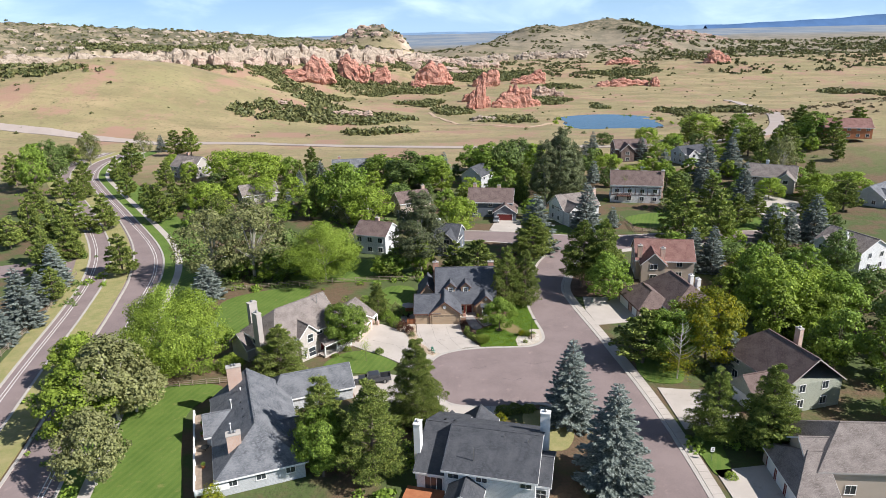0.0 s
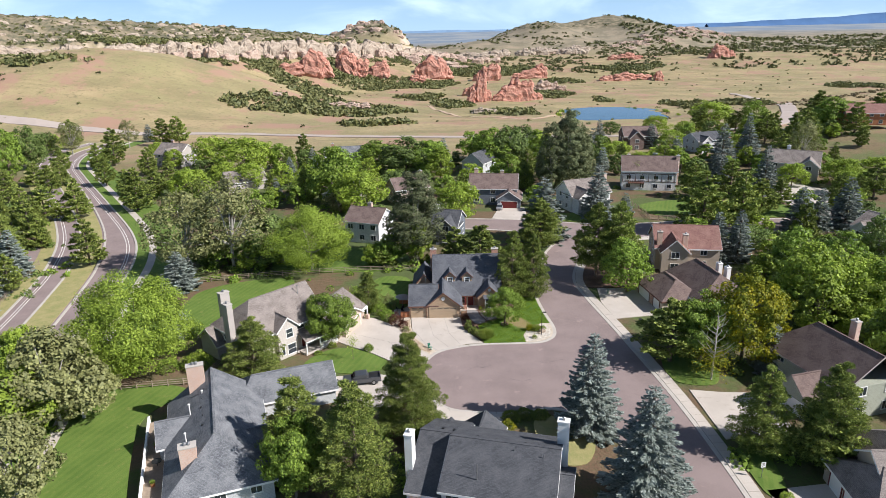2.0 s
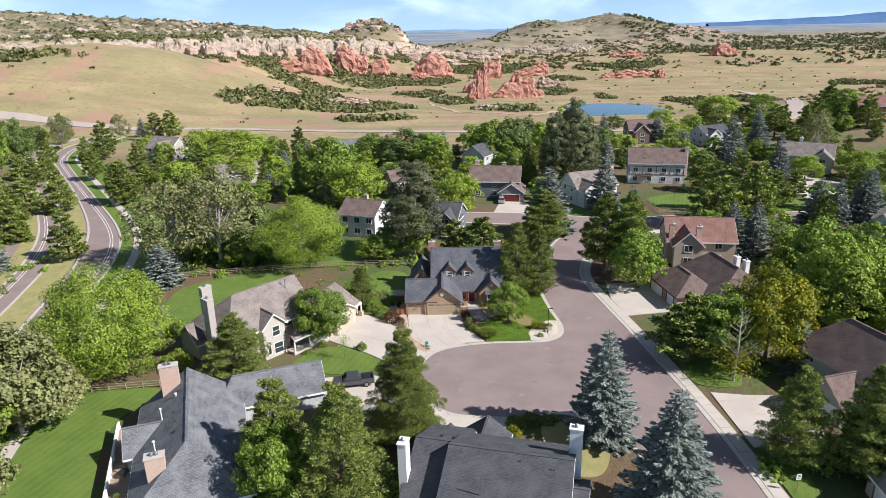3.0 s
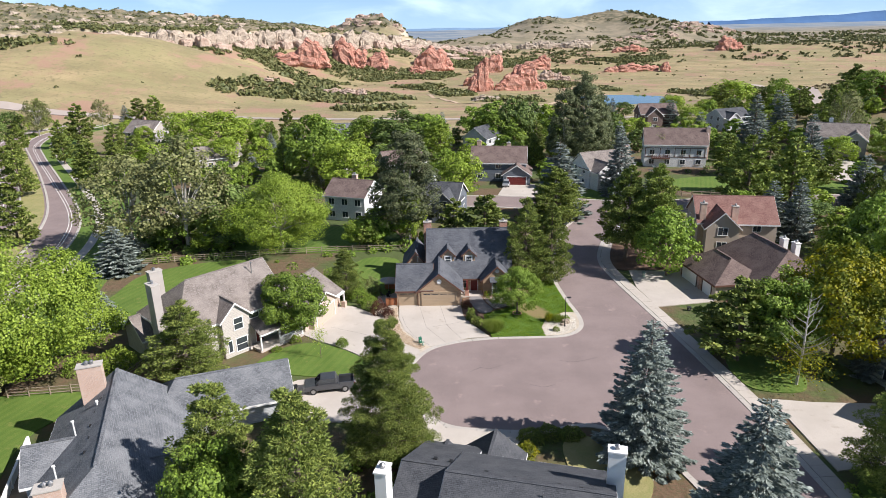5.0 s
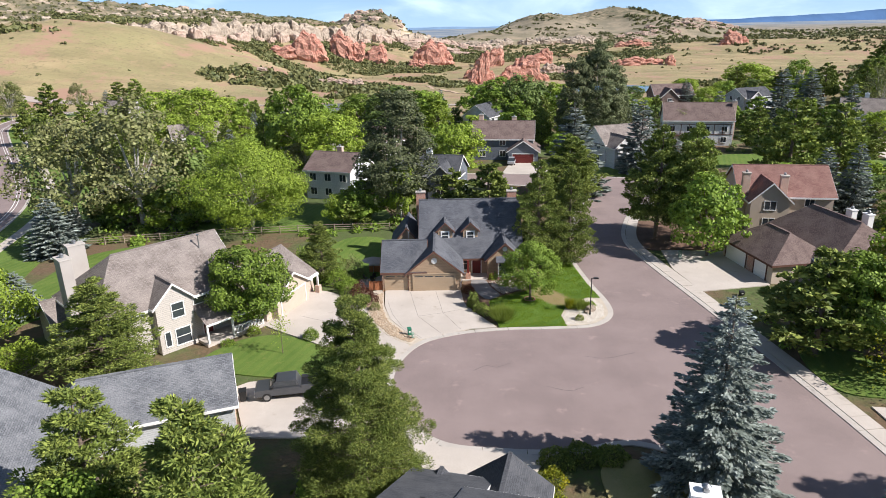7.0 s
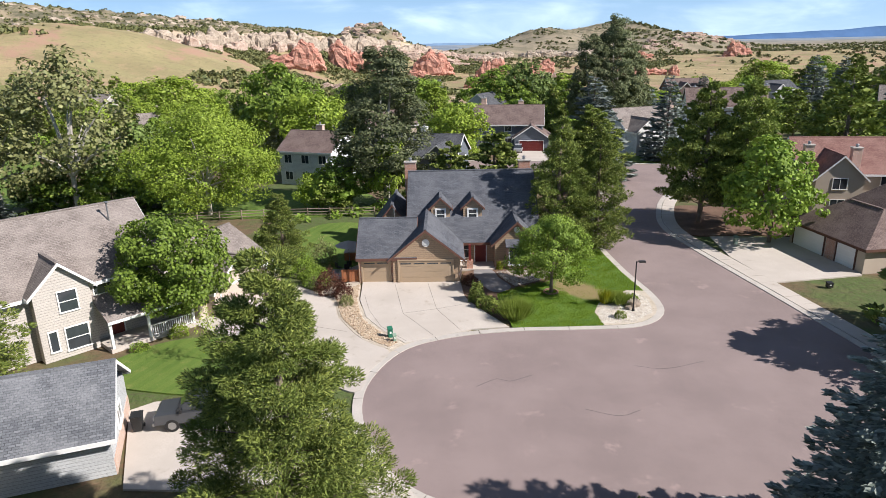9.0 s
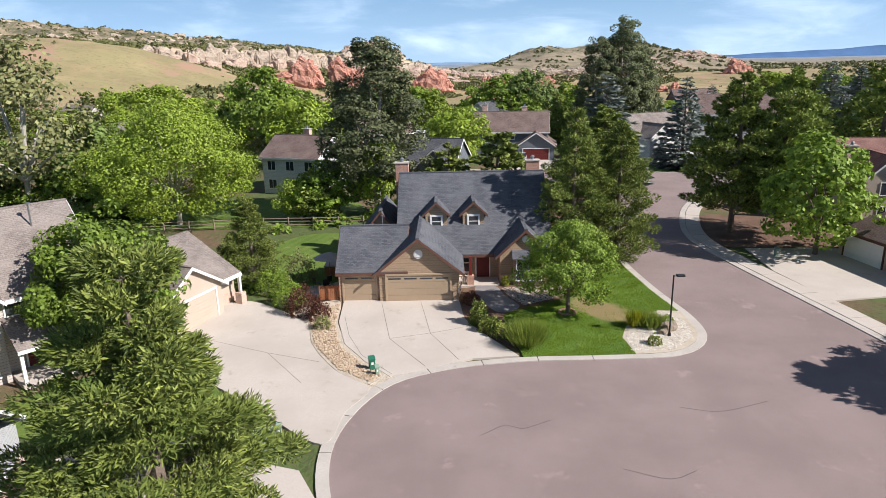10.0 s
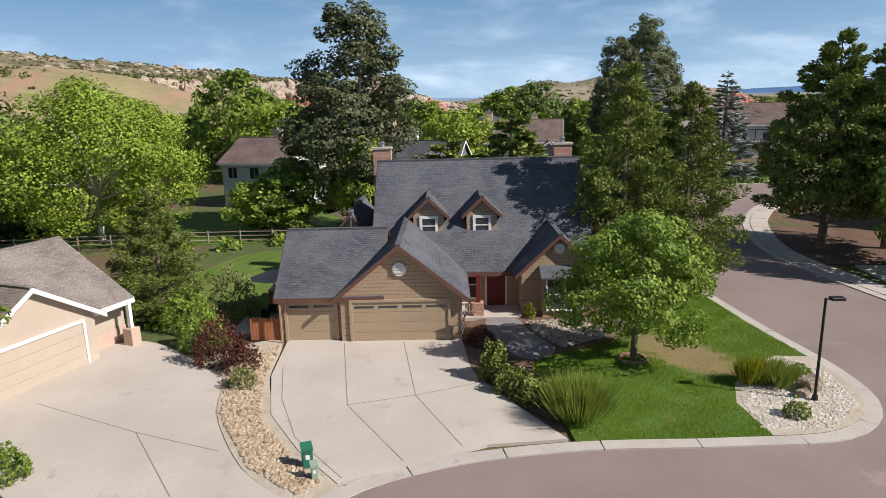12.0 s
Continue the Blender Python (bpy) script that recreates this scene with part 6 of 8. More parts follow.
def rail_fence(pts, label, rails=3, height=1.25, every=2.4, name="fence"):
    """Posts and split rails along a line."""
    ob = tagged(new(name), label, "fence")
    line = [np.array(p, float) for p in pts]
    spots_ = []
    for a, b in zip(line, line[1:]):
        n = max(1, int(np.linalg.norm(b - a) / every))
        spots_ += [a + (b - a) * i / n for i in range(n)]
    spots_.append(line[-1])
    for i, p in enumerate(spots_):
        g = ground_z(*p)
        part("post", tube((p[0], p[1], g - 0.2), (p[0], p[1], g + height), 0.09, 0.08, 6), WOOD, ob)
        if i:
            q = spots_[i - 1]
            for r in range(rails):
                z = height * (0.28 + 0.30 * r)
                part("rail", tube((q[0], q[1], ground_z(*q) + z + 0.02 * (i % 3)), (p[0], p[1], g + z), 0.055, 0.045, 5), WOOD, ob)
    return ob


rail_fence([(-57.4, 146.0), (-46.4, 148.0), (-34.4, 150.2), (-20.2, 151.6), (-8.4, 151.6)], "weathered split-rail fence behind the back lawns")
rail_fence([(-50.5, 101.7), (-39.0, 103.2)], "weathered split-rail fence at the end of the lawn", every=2.0)
rail_fence([(-39.0, 103.2), (-37.5, 109.5)], "weathered split-rail fence beside the chimney", every=1.8)
rail_fence([(-88, 112), (-91.4, 135.9), (-94.5, 148.5), (-97.5, 160)], "rail fence beside the boulevard verge", every=3.0)
rail_fence([(55.8, 203), (57.0, 194.0), (56.5, 187.5), (66.0, 188.2), (78, 189)], "wooden fence round a play lawn", every=2.2)
rail_fence([(77.9, 182.8), (88.9, 174.4), (103.0, 166.5)], "dark rail fence along the back gardens", every=2.4)
rail_fence([(-125, 278), (-112, 276), (-98, 270)], "pale fence before the roadside house", every=3.0)


def board_fence(x0, x1, y, h, label):
    ob = thing("garden_gate", x0, y, 0.05, 0, label, "gate")
    n = int((x1 - x0) / 0.155)
    for i in range(n):
        part("board", box(i * 0.155, 0, 0.03, i * 0.155 + 0.14, 0.025, h + 0.03 * ((i * 5) % 3 - 1)), CEDAR, ob)
    for z in (0.35, h - 0.3):
        part("crossbar", box(0, 0.026, z, n * 0.155, 0.065, z + 0.09), CEDAR, ob)


board_fence(-8.9, -7.15, 126.2, 1.25, "red cedar board gate beside the garage")


def pickup(x, y, yaw):
    """A dark grey crew-cab pickup truck."""
    t = thing("pickup_truck", x, y, 0.1, yaw, "dark grey pickup truck parked on the drive", "truck")
    paint = rough_mat("grey_car_paint", (0.09, 0.095, 0.105), (0.11, 0.115, 0.125), 4.0, 0.6, 0.28, 0.0, metal=0.5, spec=0.5)

    def profile(pts, half, bevel=0.05):
        bm = bmesh.new()
        l = [bm.verts.new((px_, -half, pz)) for px_, pz in pts]
        r = [bm.verts.new((px_, half, pz)) for px_, pz in pts]
        bm.faces.new(l)
        bm.faces.new(r[::-1])
        for i in range(len(pts)):
            j = (i + 1) % len(pts)
            bm.faces.new((l[j], l[i], r[i], r[j]))
        bmesh.ops.recalc_face_normals(bm, faces=list(bm.faces))
        if bevel:
            bmesh.ops.bevel(bm, geom=list(bm.edges), offset=bevel, segments=2, affect="EDGES", profile=0.7)
        return bm

    part("body", profile([(-2.85, 0.5), (-2.8, 1.05), (-2.7, 1.12), (-1.6, 1.18), (1.05, 1.2), (1.1, 1.02), (2.8, 1.02), (2.85, 0.5)], 0.97), paint, t)
    part("cab", profile([(-1.65, 1.14), (-0.95, 1.80), (0.75, 1.83), (1.08, 1.16)], 0.84, 0.06), paint, t)
    for sx in (-2.85, 2.85):
        part("bumper", box(sx - 0.1, -0.95, 0.45, sx + 0.1, 0.95, 0.68, 0.04), METAL, t)
    for s in (-1, 1):
        part("bed_side", box(1.12, s * 0.97 - (0.09 if s > 0 else 0), 1.0, 2.8, s * 0.97 + (0 if s > 0 else 0.09), 1.3, 0.02), paint, t)
        part("side_window", slab_between([(-1.2, s * 0.835, 1.68), (0.72, s * 0.835, 1.70), (0.72, s * 0.86, 1.70), (-1.2, s * 0.86, 1.68)], 0.42), GLASS, t)
        part("mirror", box(-1.35, s * 1.02 - 0.08, 1.2, -1.2, s * 1.02 + 0.08, 1.42, 0.02), BLACK, t)
        part("headlight", box(-2.88, s * 0.72 - 0.16, 0.78, -2.8, s * 0.72 + 0.16, 0.98, 0.01), WHITE, t)
        part("tail_light", box(2.8, s * 0.86 - 0.06, 0.8, 2.88, s * 0.86 + 0.06, 1.15, 0.01), MAROON, t)
        for wx in (-1.85, 1.75):
            w = part("wheel", tube((wx, s * 0.98, 0.4), (wx, s * 0.72, 0.4), 0.4, 0.4, 20), BLACK, t)
            part("rim", tube((wx, s * 0.995, 0.4), (wx, s * 0.93, 0.4), 0.24, 0.24, 14), METAL, w)
    part("windscreen", slab_between([(-1.62, -0.74, 1.20), (-1.62, 0.74, 1.20), (-0.99, 0.70, 1.80), (-0.99, -0.70, 1.80)], 0.02), GLASS, t)
    part("tailgate", box(2.74, -0.9, 1.0, 2.83, 0.9, 1.3, 0.02), paint, t)
    part("bed_floor", box(1.12, -0.88, 0.98, 2.75, 0.88, 1.035), BLACK, t)


pickup(-13.4, 102.4, 10)


def small_car(x, y, yaw, colour, label):
    t = thing("car", x, y, ground_z(x, y) + 0.06, yaw, label, "car")
    paint = rough_mat("car_paint", colour, tuple(v * 1.15 for v in colour), 4.0, 0.6, 0.3, 0.0, metal=0.3, spec=0.5)
    b = box(-2.2, -0.88, 0.35, 2.2, 0.88, 0.95, 0.12)
    part("body", b, paint, t)
    bm = bmesh.new()
    lo = [bm.verts.new(q) for q in ((-1.5, -0.8, 0.9), (1.8, -0.8, 0.9), (1.8, 0.8, 0.9), (-1.5, 0.8, 0.9))]
    hi = [bm.verts.new(q) for q in ((-0.8, -0.66, 1.5), (1.4, -0.66, 1.5), (1.4, 0.66, 1.5), (-0.8, 0.66, 1.5))]
    bm.faces.new(hi)
    for i in range(4):
        j = (i + 1) % 4
        bm.faces.new((lo[i], lo[j], hi[j], hi[i]))
    part("cabin", bm, GLASS, t)
    part("roof", box(-0.8, -0.66, 1.49, 1.4, 0.66, 1.54, 0.02), paint, t)
    for wx in (-1.35, 1.35):
        for s in (-1, 1):
            part("wheel", tube((wx, s * 0.9, 0.33), (wx, s * 0.68, 0.33), 0.33, 0.33, 16), BLACK, t)


small_car(16.0, 202.0, 80, (0.35, 0.36, 0.38), "silver car parked on the drive")


def wheelie_bin(x, y, yaw):
    t = thing("wheeled_bin", x, y, 0.1, yaw, "black wheeled rubbish bin by the garage corner", "bin")
    bm = bmesh.new()
    lo = [bm.verts.new(q) for q in ((-0.24, -0.26, 0.05), (0.24, -0.26, 0.05), (0.24, 0.26, 0.05), (-0.24, 0.26, 0.05))]
    hi = [bm.verts.new(q) for q in ((-0.31, -0.36, 1.0), (0.31, -0.36, 1.0), (0.31, 0.36, 1.0), (-0.31, 0.36, 1.0))]
    bm.faces.new(lo[::-1])
    bm.faces.new(hi)
    for i in range(4):
        j = (i + 1) % 4
        bm.faces.new((lo[i], lo[j], hi[j], hi[i]))
    part("tub", bm, BLACK, t)
    part("lid", box(-0.34, -0.40, 1.0, 0.34, 0.40, 1.07, 0.02), BLACK, t)
    for s in (-0.26, 0.26):
        part("wheel", tube((s, 0.33, 0.13), (s * 1.2, 0.33, 0.13), 0.13, 0.13, 12), BLACK, t)


wheelie_bin(-17.2, 101.4, 15)


def street_sign(x, y):
    t = thing("sign", x, y, 0.05, 8, "small white street sign on a thin post", "sign")
    part("post", tube((0, 0, 0), (0, 0, 2.3), 0.035, 0.035, 6), METAL, t)
    p = part("plate", box(-0.3, -0.06, 1.55, 0.3, -0.04, 2.3, 0.01), WHITE, t)
    for i, w in enumerate((0.36, 0.30, 0.38)):
        part("bar", box(-w / 2, -0.066, 2.1 - i * 0.18, w / 2, -0.06, 2.18 - i * 0.18), BLACK, p)


street_sign(37.2, 78.7)


def flag(x, y, z):
    t = thing("flag", x, y, z, 0, "striped red and white flag on a short pole", "flag")
    part("pole", tube((0, 0.1, 0), (0.25, -0.55, 1.0), 0.015, 0.015, 6), WHITE, t)
    for i in range(7):
        bm = bmesh.new()
        u0 = 0.1 * i
        vs = []
        for j in range(6):
            v = j / 5 * 1.1
            for u in (u0, u0 + 0.1):
                f = u / 0.7
                vs.append(bm.verts.new((0.22 - 0.22 * f + 0.05 * math.sin(v * 5 + f * 3), -0.5 + 0.5 * f, 0.92 - 0.9 * f * 0.9 - v * 0.75)))
        for j in range(5):
            a = 2 * j
            bm.faces.new((vs[a], vs[a + 1], vs[a + 3], vs[a + 2]))
        part("stripe", bm, MAROON if i % 2 == 0 else WHITE, t)


flag(2.3, 125.6, 1.0)


def patio():
    t = thing("patio_umbrella", -8.9, 131.4, 0.05, 0, "grey patio umbrella standing open", "umbrella")
    part("pole", tube((0, 0, 0), (0, 0, 2.5), 0.03, 0.03), METAL, t)
    bm = bmesh.new()
    top = bm.verts.new((0, 0, 2.6))
    ring = [bm.verts.new((1.4 * math.cos(i * math.pi / 4), 1.4 * math.sin(i * math.pi / 4), 2.1)) for i in range(8)]
    for i in range(8):
        bm.faces.new((ring[i], ring[(i + 1) % 8], top))
    part("canopy", bm, GREY_STUCCO, t)
    s = thing("patio_chair", -8.7, 128.6, 0.05, 25, "black metal patio chair on the side terrace", "chair", "patio chairs")
    part("seat", box(-0.25, -0.25, 0.42, 0.25, 0.25, 0.46, 0.01), BLACK, s)
    part("backrest", box(-0.25, 0.22, 0.46, 0.25, 0.26, 0.95, 0.01), BLACK, s)
    for x in (-0.22, 0.22):
        for y in (-0.22, 0.22):
            part("leg", tube((x, y, 0), (x, y, 0.42), 0.018, 0.018, 6), BLACK, s)
    copy_thing(s, pose(-9.7, 129.4, 0.05, 0, 0, 130))
    copy_thing(s, pose(-8.8, 129.9, 0.05, 0, 0, 220))
    sheet("terrace", [(-10.4, 127.2), (-7.2, 127.2), (-7.2, 133.6), (-10.4, 133.6)], 0.07, KERB, "grey concrete side terrace", 0.2, "terrace")
    g = thing("spa_tub", -8.6, 133.6, 0.05, 0, "red-brown sided garden spa beside the terrace", "spa")
    part("skirt", box(-1.0, -1.0, 0, 1.0, 1.0, 0.85, 0.05), CEDAR, g)
    part("cover", box(-1.05, -1.05, 0.85, 1.05, 1.05, 0.95, 0.03), GREY_STUCCO, g)


patio()

# ---- rocks and scrub of the valley ----
def unit_ball(level):
    bm = bmesh.new()
    bmesh.ops.create_icosphere(bm, subdivisions=level, radius=1.0)
    v = np.array([q.co[:] for q in bm.verts])
    f = [[q.index for q in p.verts] for p in bm.faces]
    bm.free()
    return v, f


BALL_V, BALL_F = unit_ball(3)
BALL2_V, BALL2_F = unit_ball(4)


def rock_verts(w, d, h, seed, boxy=0.62, flute=0.10, lean=0.0, strata=0.05, fine=False, peak=0.0):
    """A broken block of rock w by d, h high over its foot, with ledges and flutes."""
    v = (BALL2_V if fine else BALL_V).copy()
    v = np.sign(v) * np.abs(v) ** boxy
    a = np.arctan2(v[:, 1], v[:, 0])
    r = 1 + flute * np.sin(a * 5 + seed) * np.cos(a * 3 + 2.1 * seed + v[:, 2] * 2) + 0.7 * flute * np.sin(a * 11 + seed * 3 + v[:, 2] * 4)
    r += strata * np.sign(np.sin(v[:, 2] * 9 + seed + 1.5 * np.sin(a * 2 + seed)))
    r += 0.10 * np.sin(v[:, 0] * 6.1 + seed) * np.sin(v[:, 1] * 5.3 + 2 * seed) * np.cos(v[:, 2] * 5.9)
    r += 0.05 * np.sign(np.sin(v[:, 0] * 8 + seed) * np.sin(v[:, 1] * 7 + 2 * seed) * np.sin(v[:, 2] * 9 + seed)) + 0.05 * np.sin(v[:, 0] * 17 + seed) * np.sin(v[:, 2] * 15 + v[:, 1] * 13)
    r *= 1 - peak * np.clip(v[:, 2], -0.2, 1)
    z = v[:, 2] + 0.10 * np.sign(np.sin(v[:, 0] * 6.5 + seed)) * np.clip(v[:, 2], 0, 1) + 0.12 * np.sin(v[:, 0] * 3.3 + seed * 1.7) + 0.06 * np.sin(v[:, 1] * 5 + v[:, 0] * 5 + seed)
    out = np.stack([v[:, 0] * r * w / 2, v[:, 1] * r * d / 2, (z + 0.55) * h / 1.55], 1)
    out[:, 0] += lean * out[:, 2]
    return out


def strata_mat(name, c1, c2, c3, band=0.5):
    m, n, l, b = shader(name, 0.92)
    c = n.new("ShaderNodeTexCoord")
    mp = n.new("ShaderNodeMapping")
    mp.inputs["Scale"].default_value = (0.12, 0.12, band)
    mp.inputs["Rotation"].default_value = (0.12, 0.30, 0.0)
    t = n.new("ShaderNodeTexNoise")
    t.inputs["Scale"].default_value, t.inputs["Detail"].default_value, t.inputs["Roughness"].default_value = 1.0, 7.0, 0.65
    l.new(c.outputs["Object"], mp.inputs["Vector"])
    l.new(mp.outputs["Vector"], t.inputs["Vector"])
    col = blend(n, l, ramp(n, l, t.outputs["Fac"], 0.35, 0.65), c1, c2)
    col = blend(n, l, ramp(n, l, noise_at(n, l, 0.22, 7.0, rough=0.7), 0.52, 0.68), col, c3)
    l.new(col, b.inputs["Base Color"])
    bumped(n, l, b, noise_at(n, l, 0.5, 8.0, rough=0.7), 1.0, 1.2)
    return m


RED_ROCK = strata_mat("red_sandstone", (0.46, 0.20, 0.145), (0.58, 0.32, 0.24), (0.30, 0.15, 0.11), 0.45)
PALE_ROCK = strata_mat("pale_sandstone", (0.36, 0.29, 0.225), (0.48, 0.395, 0.31), (0.17, 0.135, 0.10), 0.30)
PINK_ROCK = strata_mat("pink_sandstone", (0.42, 0.30, 0.235), (0.52, 0.40, 0.32), (0.26, 0.17, 0.13), 0.35)


def outcrop(x, y, blocks, material, label, yaw=0.0):
    """A group of rock blocks on the land: rows of (dx, dy, width, depth, height, lean)."""
    ob = thing("rock_outcrop", x, y, ground_z(x, y) - 1.0, yaw, label, "rock", "red rocks" if material is RED_ROCK else "pale rocks")
    for i, (dx, dy, w, d, h, lean) in enumerate(blocks):
        v = rock_verts(w, d, h, 1.3 * i + 0.07 * x + 0.011 * y, 0.55, 0.06, lean, 0.08, True, 0.2) + np.array((dx, dy, 0))
        raw_part("rock", v.tolist(), BALL2_F, material, ob)
    return ob


outcrop(36, 692, ((0, 0, 11, 8, 27, 0.08), (-10, -2, 9, 7, 12, 0.3), (8, 4, 8, 7, 12, 0.1)), RED_ROCK, "tall red sandstone fin rising from scrub")
outcrop(72, 698, ((-6, 0, 24, 11, 16, 0.15), (8, 2, 20, 11, 21, 0.1), (-16, -2, 14, 9, 11, 0.2), (20, 2, 16, 9, 9, 0.2), (1, 6, 14, 10, 23, 0.0)), RED_ROCK, "broad layered red sandstone outcrop")
outcrop(-164, 850, ((0, 0, 32, 16, 27, 0.2), (-26, -4, 34, 14, 14, 0.2), (18, 2, 16, 12, 20, -0.25), (-44, -8, 24, 12, 8, 0.1)), RED_ROCK, "red sandstone tower below the pale cliff")
outcrop(-124, 890, ((0, 0, 26, 16, 30, -0.1), (14, 4, 20, 14, 18, 0.2), (-10, 2, 16, 12, 22, 0.1)), RED_ROCK, "weathered red and buff sandstone tower")
outcrop(-88, 915, ((0, 0, 27, 15, 20, 0.15), (-14, 2, 14, 10, 12, 0.1)), RED_ROCK, "leaning red sandstone block")
outcrop(-17, 955, ((0, 0, 34, 18, 28, 0.12), (-18, 0, 16, 12, 20, 0.2), (18, 4, 20, 14, 14, 0.1)), RED_ROCK, "square red sandstone block in the valley mouth")
outcrop(118, 946, ((0, 0, 30, 13, 12, 0.2), (15, 2, 18, 11, 18, 0.1), (-16, -2, 16, 10, 8, 0.2)), RED_ROCK, "tilted red sandstone ledges")
outcrop(62, 930, ((0, 0, 26, 14, 22, 0.1), (-14, 2, 18, 12, 14, 0.2)), RED_ROCK, "red sandstone knob among scrub")
outcrop(-40, 916, ((0, 0, 12, 10, 10, 0.1), (8, 3, 14, 10, 8, 0.2)), RED_ROCK, "low red sandstone rock among scrub")
outcrop(34, 760, ((0, 0, 12, 10, 13, 0.1), (-9, 2, 10, 8, 8, 0.2)), RED_ROCK, "small red sandstone knob")
outcrop(-86, 545, ((0, 0, 16, 9, 5, 0.1), (12, 1, 12, 8, 4.5, 0.1), (-12, 1, 10, 7, 4, 0.1), (22, 3, 8, 6, 4, 0)), PINK_ROCK, "low pinkish rocks in oak scrub")
outcrop(30, 565, ((0, 0, 15, 9, 5, 0.1), (9, 2, 10, 8, 4, 0.1)), PALE_ROCK, "pale low rocks beside the trail")
outcrop(118, 815, ((0, 0, 16, 11, 12, 0.1), (12, 2, 12, 9, 9, 0.2), (-12, 0, 12, 9, 8, 0.1), (22, -4, 10, 8, 6, 0)), PINK_ROCK, "pinkish broken rocks on the valley floor")
outcrop(-140, 545, ((0, 0, 22, 10, 2.4, 0.1), (-14, 4, 16, 8, 2.0, 0.1)), PINK_ROCK, "bare pinkish rock slabs in the slope")
outcrop(440, 1095, ((0, 0, 24, 14, 20, -0.1), (13, 4, 20, 12, 11, 0.2), (-12, 2, 15, 10, 9, 0.2)), RED_ROCK, "far pointed red sandstone rock")
outcrop(300, 1130, ((0, 0, 26, 14, 11, 0.1), (-20, 2, 20, 11, 8, 0.2), (18, 0, 16, 10, 7, 0.1)), RED_ROCK, "far red sandstone ledge under the ridge")
outcrop(236, 900, ((0, 0, 30, 14, 11, 0.2), (24, 2, 26, 12, 9, 0.2), (-22, 0, 18, 10, 8, 0.1), (44, -8, 12, 9, 12, 0)), RED_ROCK, "red ledges among valley oaks")


def ridge_spot(u, s):
    s = s - 14 * wave(u, 0.0, 260)
    return RIDGE_O + u * RIDGE_D + s * RIDGE_N


def cliff_row(label, u0, u1, step, s, size, height, material, part_name="buttress", drop=5.0, jitter=3.0):
    """Rock buttresses side by side along the hogback, s metres before its edge."""
    rr = random.Random(int(u0 * 7 + s * 13 + step))
    ob = tagged(new("cliff"), label, "cliff", "pale cliffs")
    u = u0
    while u < u1:
        w = size * rr.uniform(0.75, 1.5)
        x, y = ridge_spot(u, s + rr.uniform(-jitter, jitter))
        hh = height(u) * rr.uniform(0.55, 1.12)
        if hh > 2:
            v = rock_verts(w * 1.15, w * 0.9, hh + drop, u * 0.37, 0.5, 0.09, 0.0, 0.025)
            c, k = RIDGE_D
            v = np.stack([x + v[:, 0] * c + v[:, 1] * k, y + v[:, 0] * k - v[:, 1] * c, v[:, 2]], 1)
            fx, fy = ridge_spot(u, 6)
            v[:, 2] += ground_z(x + RIDGE_N[0] * 9, y + RIDGE_N[1] * 9) - drop
            raw_part(part_name, v.tolist(), [f[::-1] for f in BALL_F], material, ob)
        u += w * step
    return ob


CLIFF_H = lambda u: float(np.interp(u, (-700, 0, 140, 320, 560, 690, 740), (9, 10, 14, 21, 18, 9, 0)))
cliff_row("long pale sandstone cliff with vertical cracks", -620, 720, 0.62, -1, 15, CLIFF_H, PALE_ROCK)
cliff_row("lower pale sandstone steps at the cliff's foot", 150, 700, 1.5, 14, 13, lambda u: 11.0, PINK_ROCK, "boulder", 4)
for row_s, row_h in ((-38, 3.6), (-66, 4.2), (-96, 3.6), (-124, 3.0)):
    cliff_row("broken pale rock band on the scrubby slope", -520, 330, 1.9, row_s, 9, lambda u, q=row_h: q, PALE_ROCK, "ledge", 4, 9)


def far_cliff(label, a, b, count, size, height, material, seed):
    rr = random.Random(seed)
    ob = tagged(new("cliff"), label, "cliff", "pale cliffs")
    for i in range(count):
        t = (i + rr.uniform(0, 1)) / count
        x, y = a[0] + (b[0] - a[0]) * t + rr.uniform(-25, 25), a[1] + (b[1] - a[1]) * t + rr.uniform(-50, 50)
        w = size * rr.uniform(0.7, 1.5)
        v = rock_verts(w * 1.3, w * 0.9, height * rr.uniform(0.6, 1.3), seed + i * 0.7, 0.55, 0.10, 0.1)
        v += np.array((x, y, ground_z(x, y) - 4))
        raw_part("buttress", v.tolist(), BALL_F, material, ob)


far_cliff("pale cliff band below the rounded hill", (20, 1330), (300, 1480), 70, 15, 13, PALE_ROCK, 3)
far_cliff("pink and pale broken rocks in the valley mouth", (-30, 1040), (70, 1180), 36, 13, 9, PINK_ROCK, 5)
far_cliff("tilted pink rock slabs along the far ridge", (400, 1600), (800, 1930), 70, 13, 8, PINK_ROCK, 8)
far_cliff("mesa rim of grey-brown rock", (-245, 1480), (-105, 1490), 26, 11, 8, PINK_ROCK, 11)


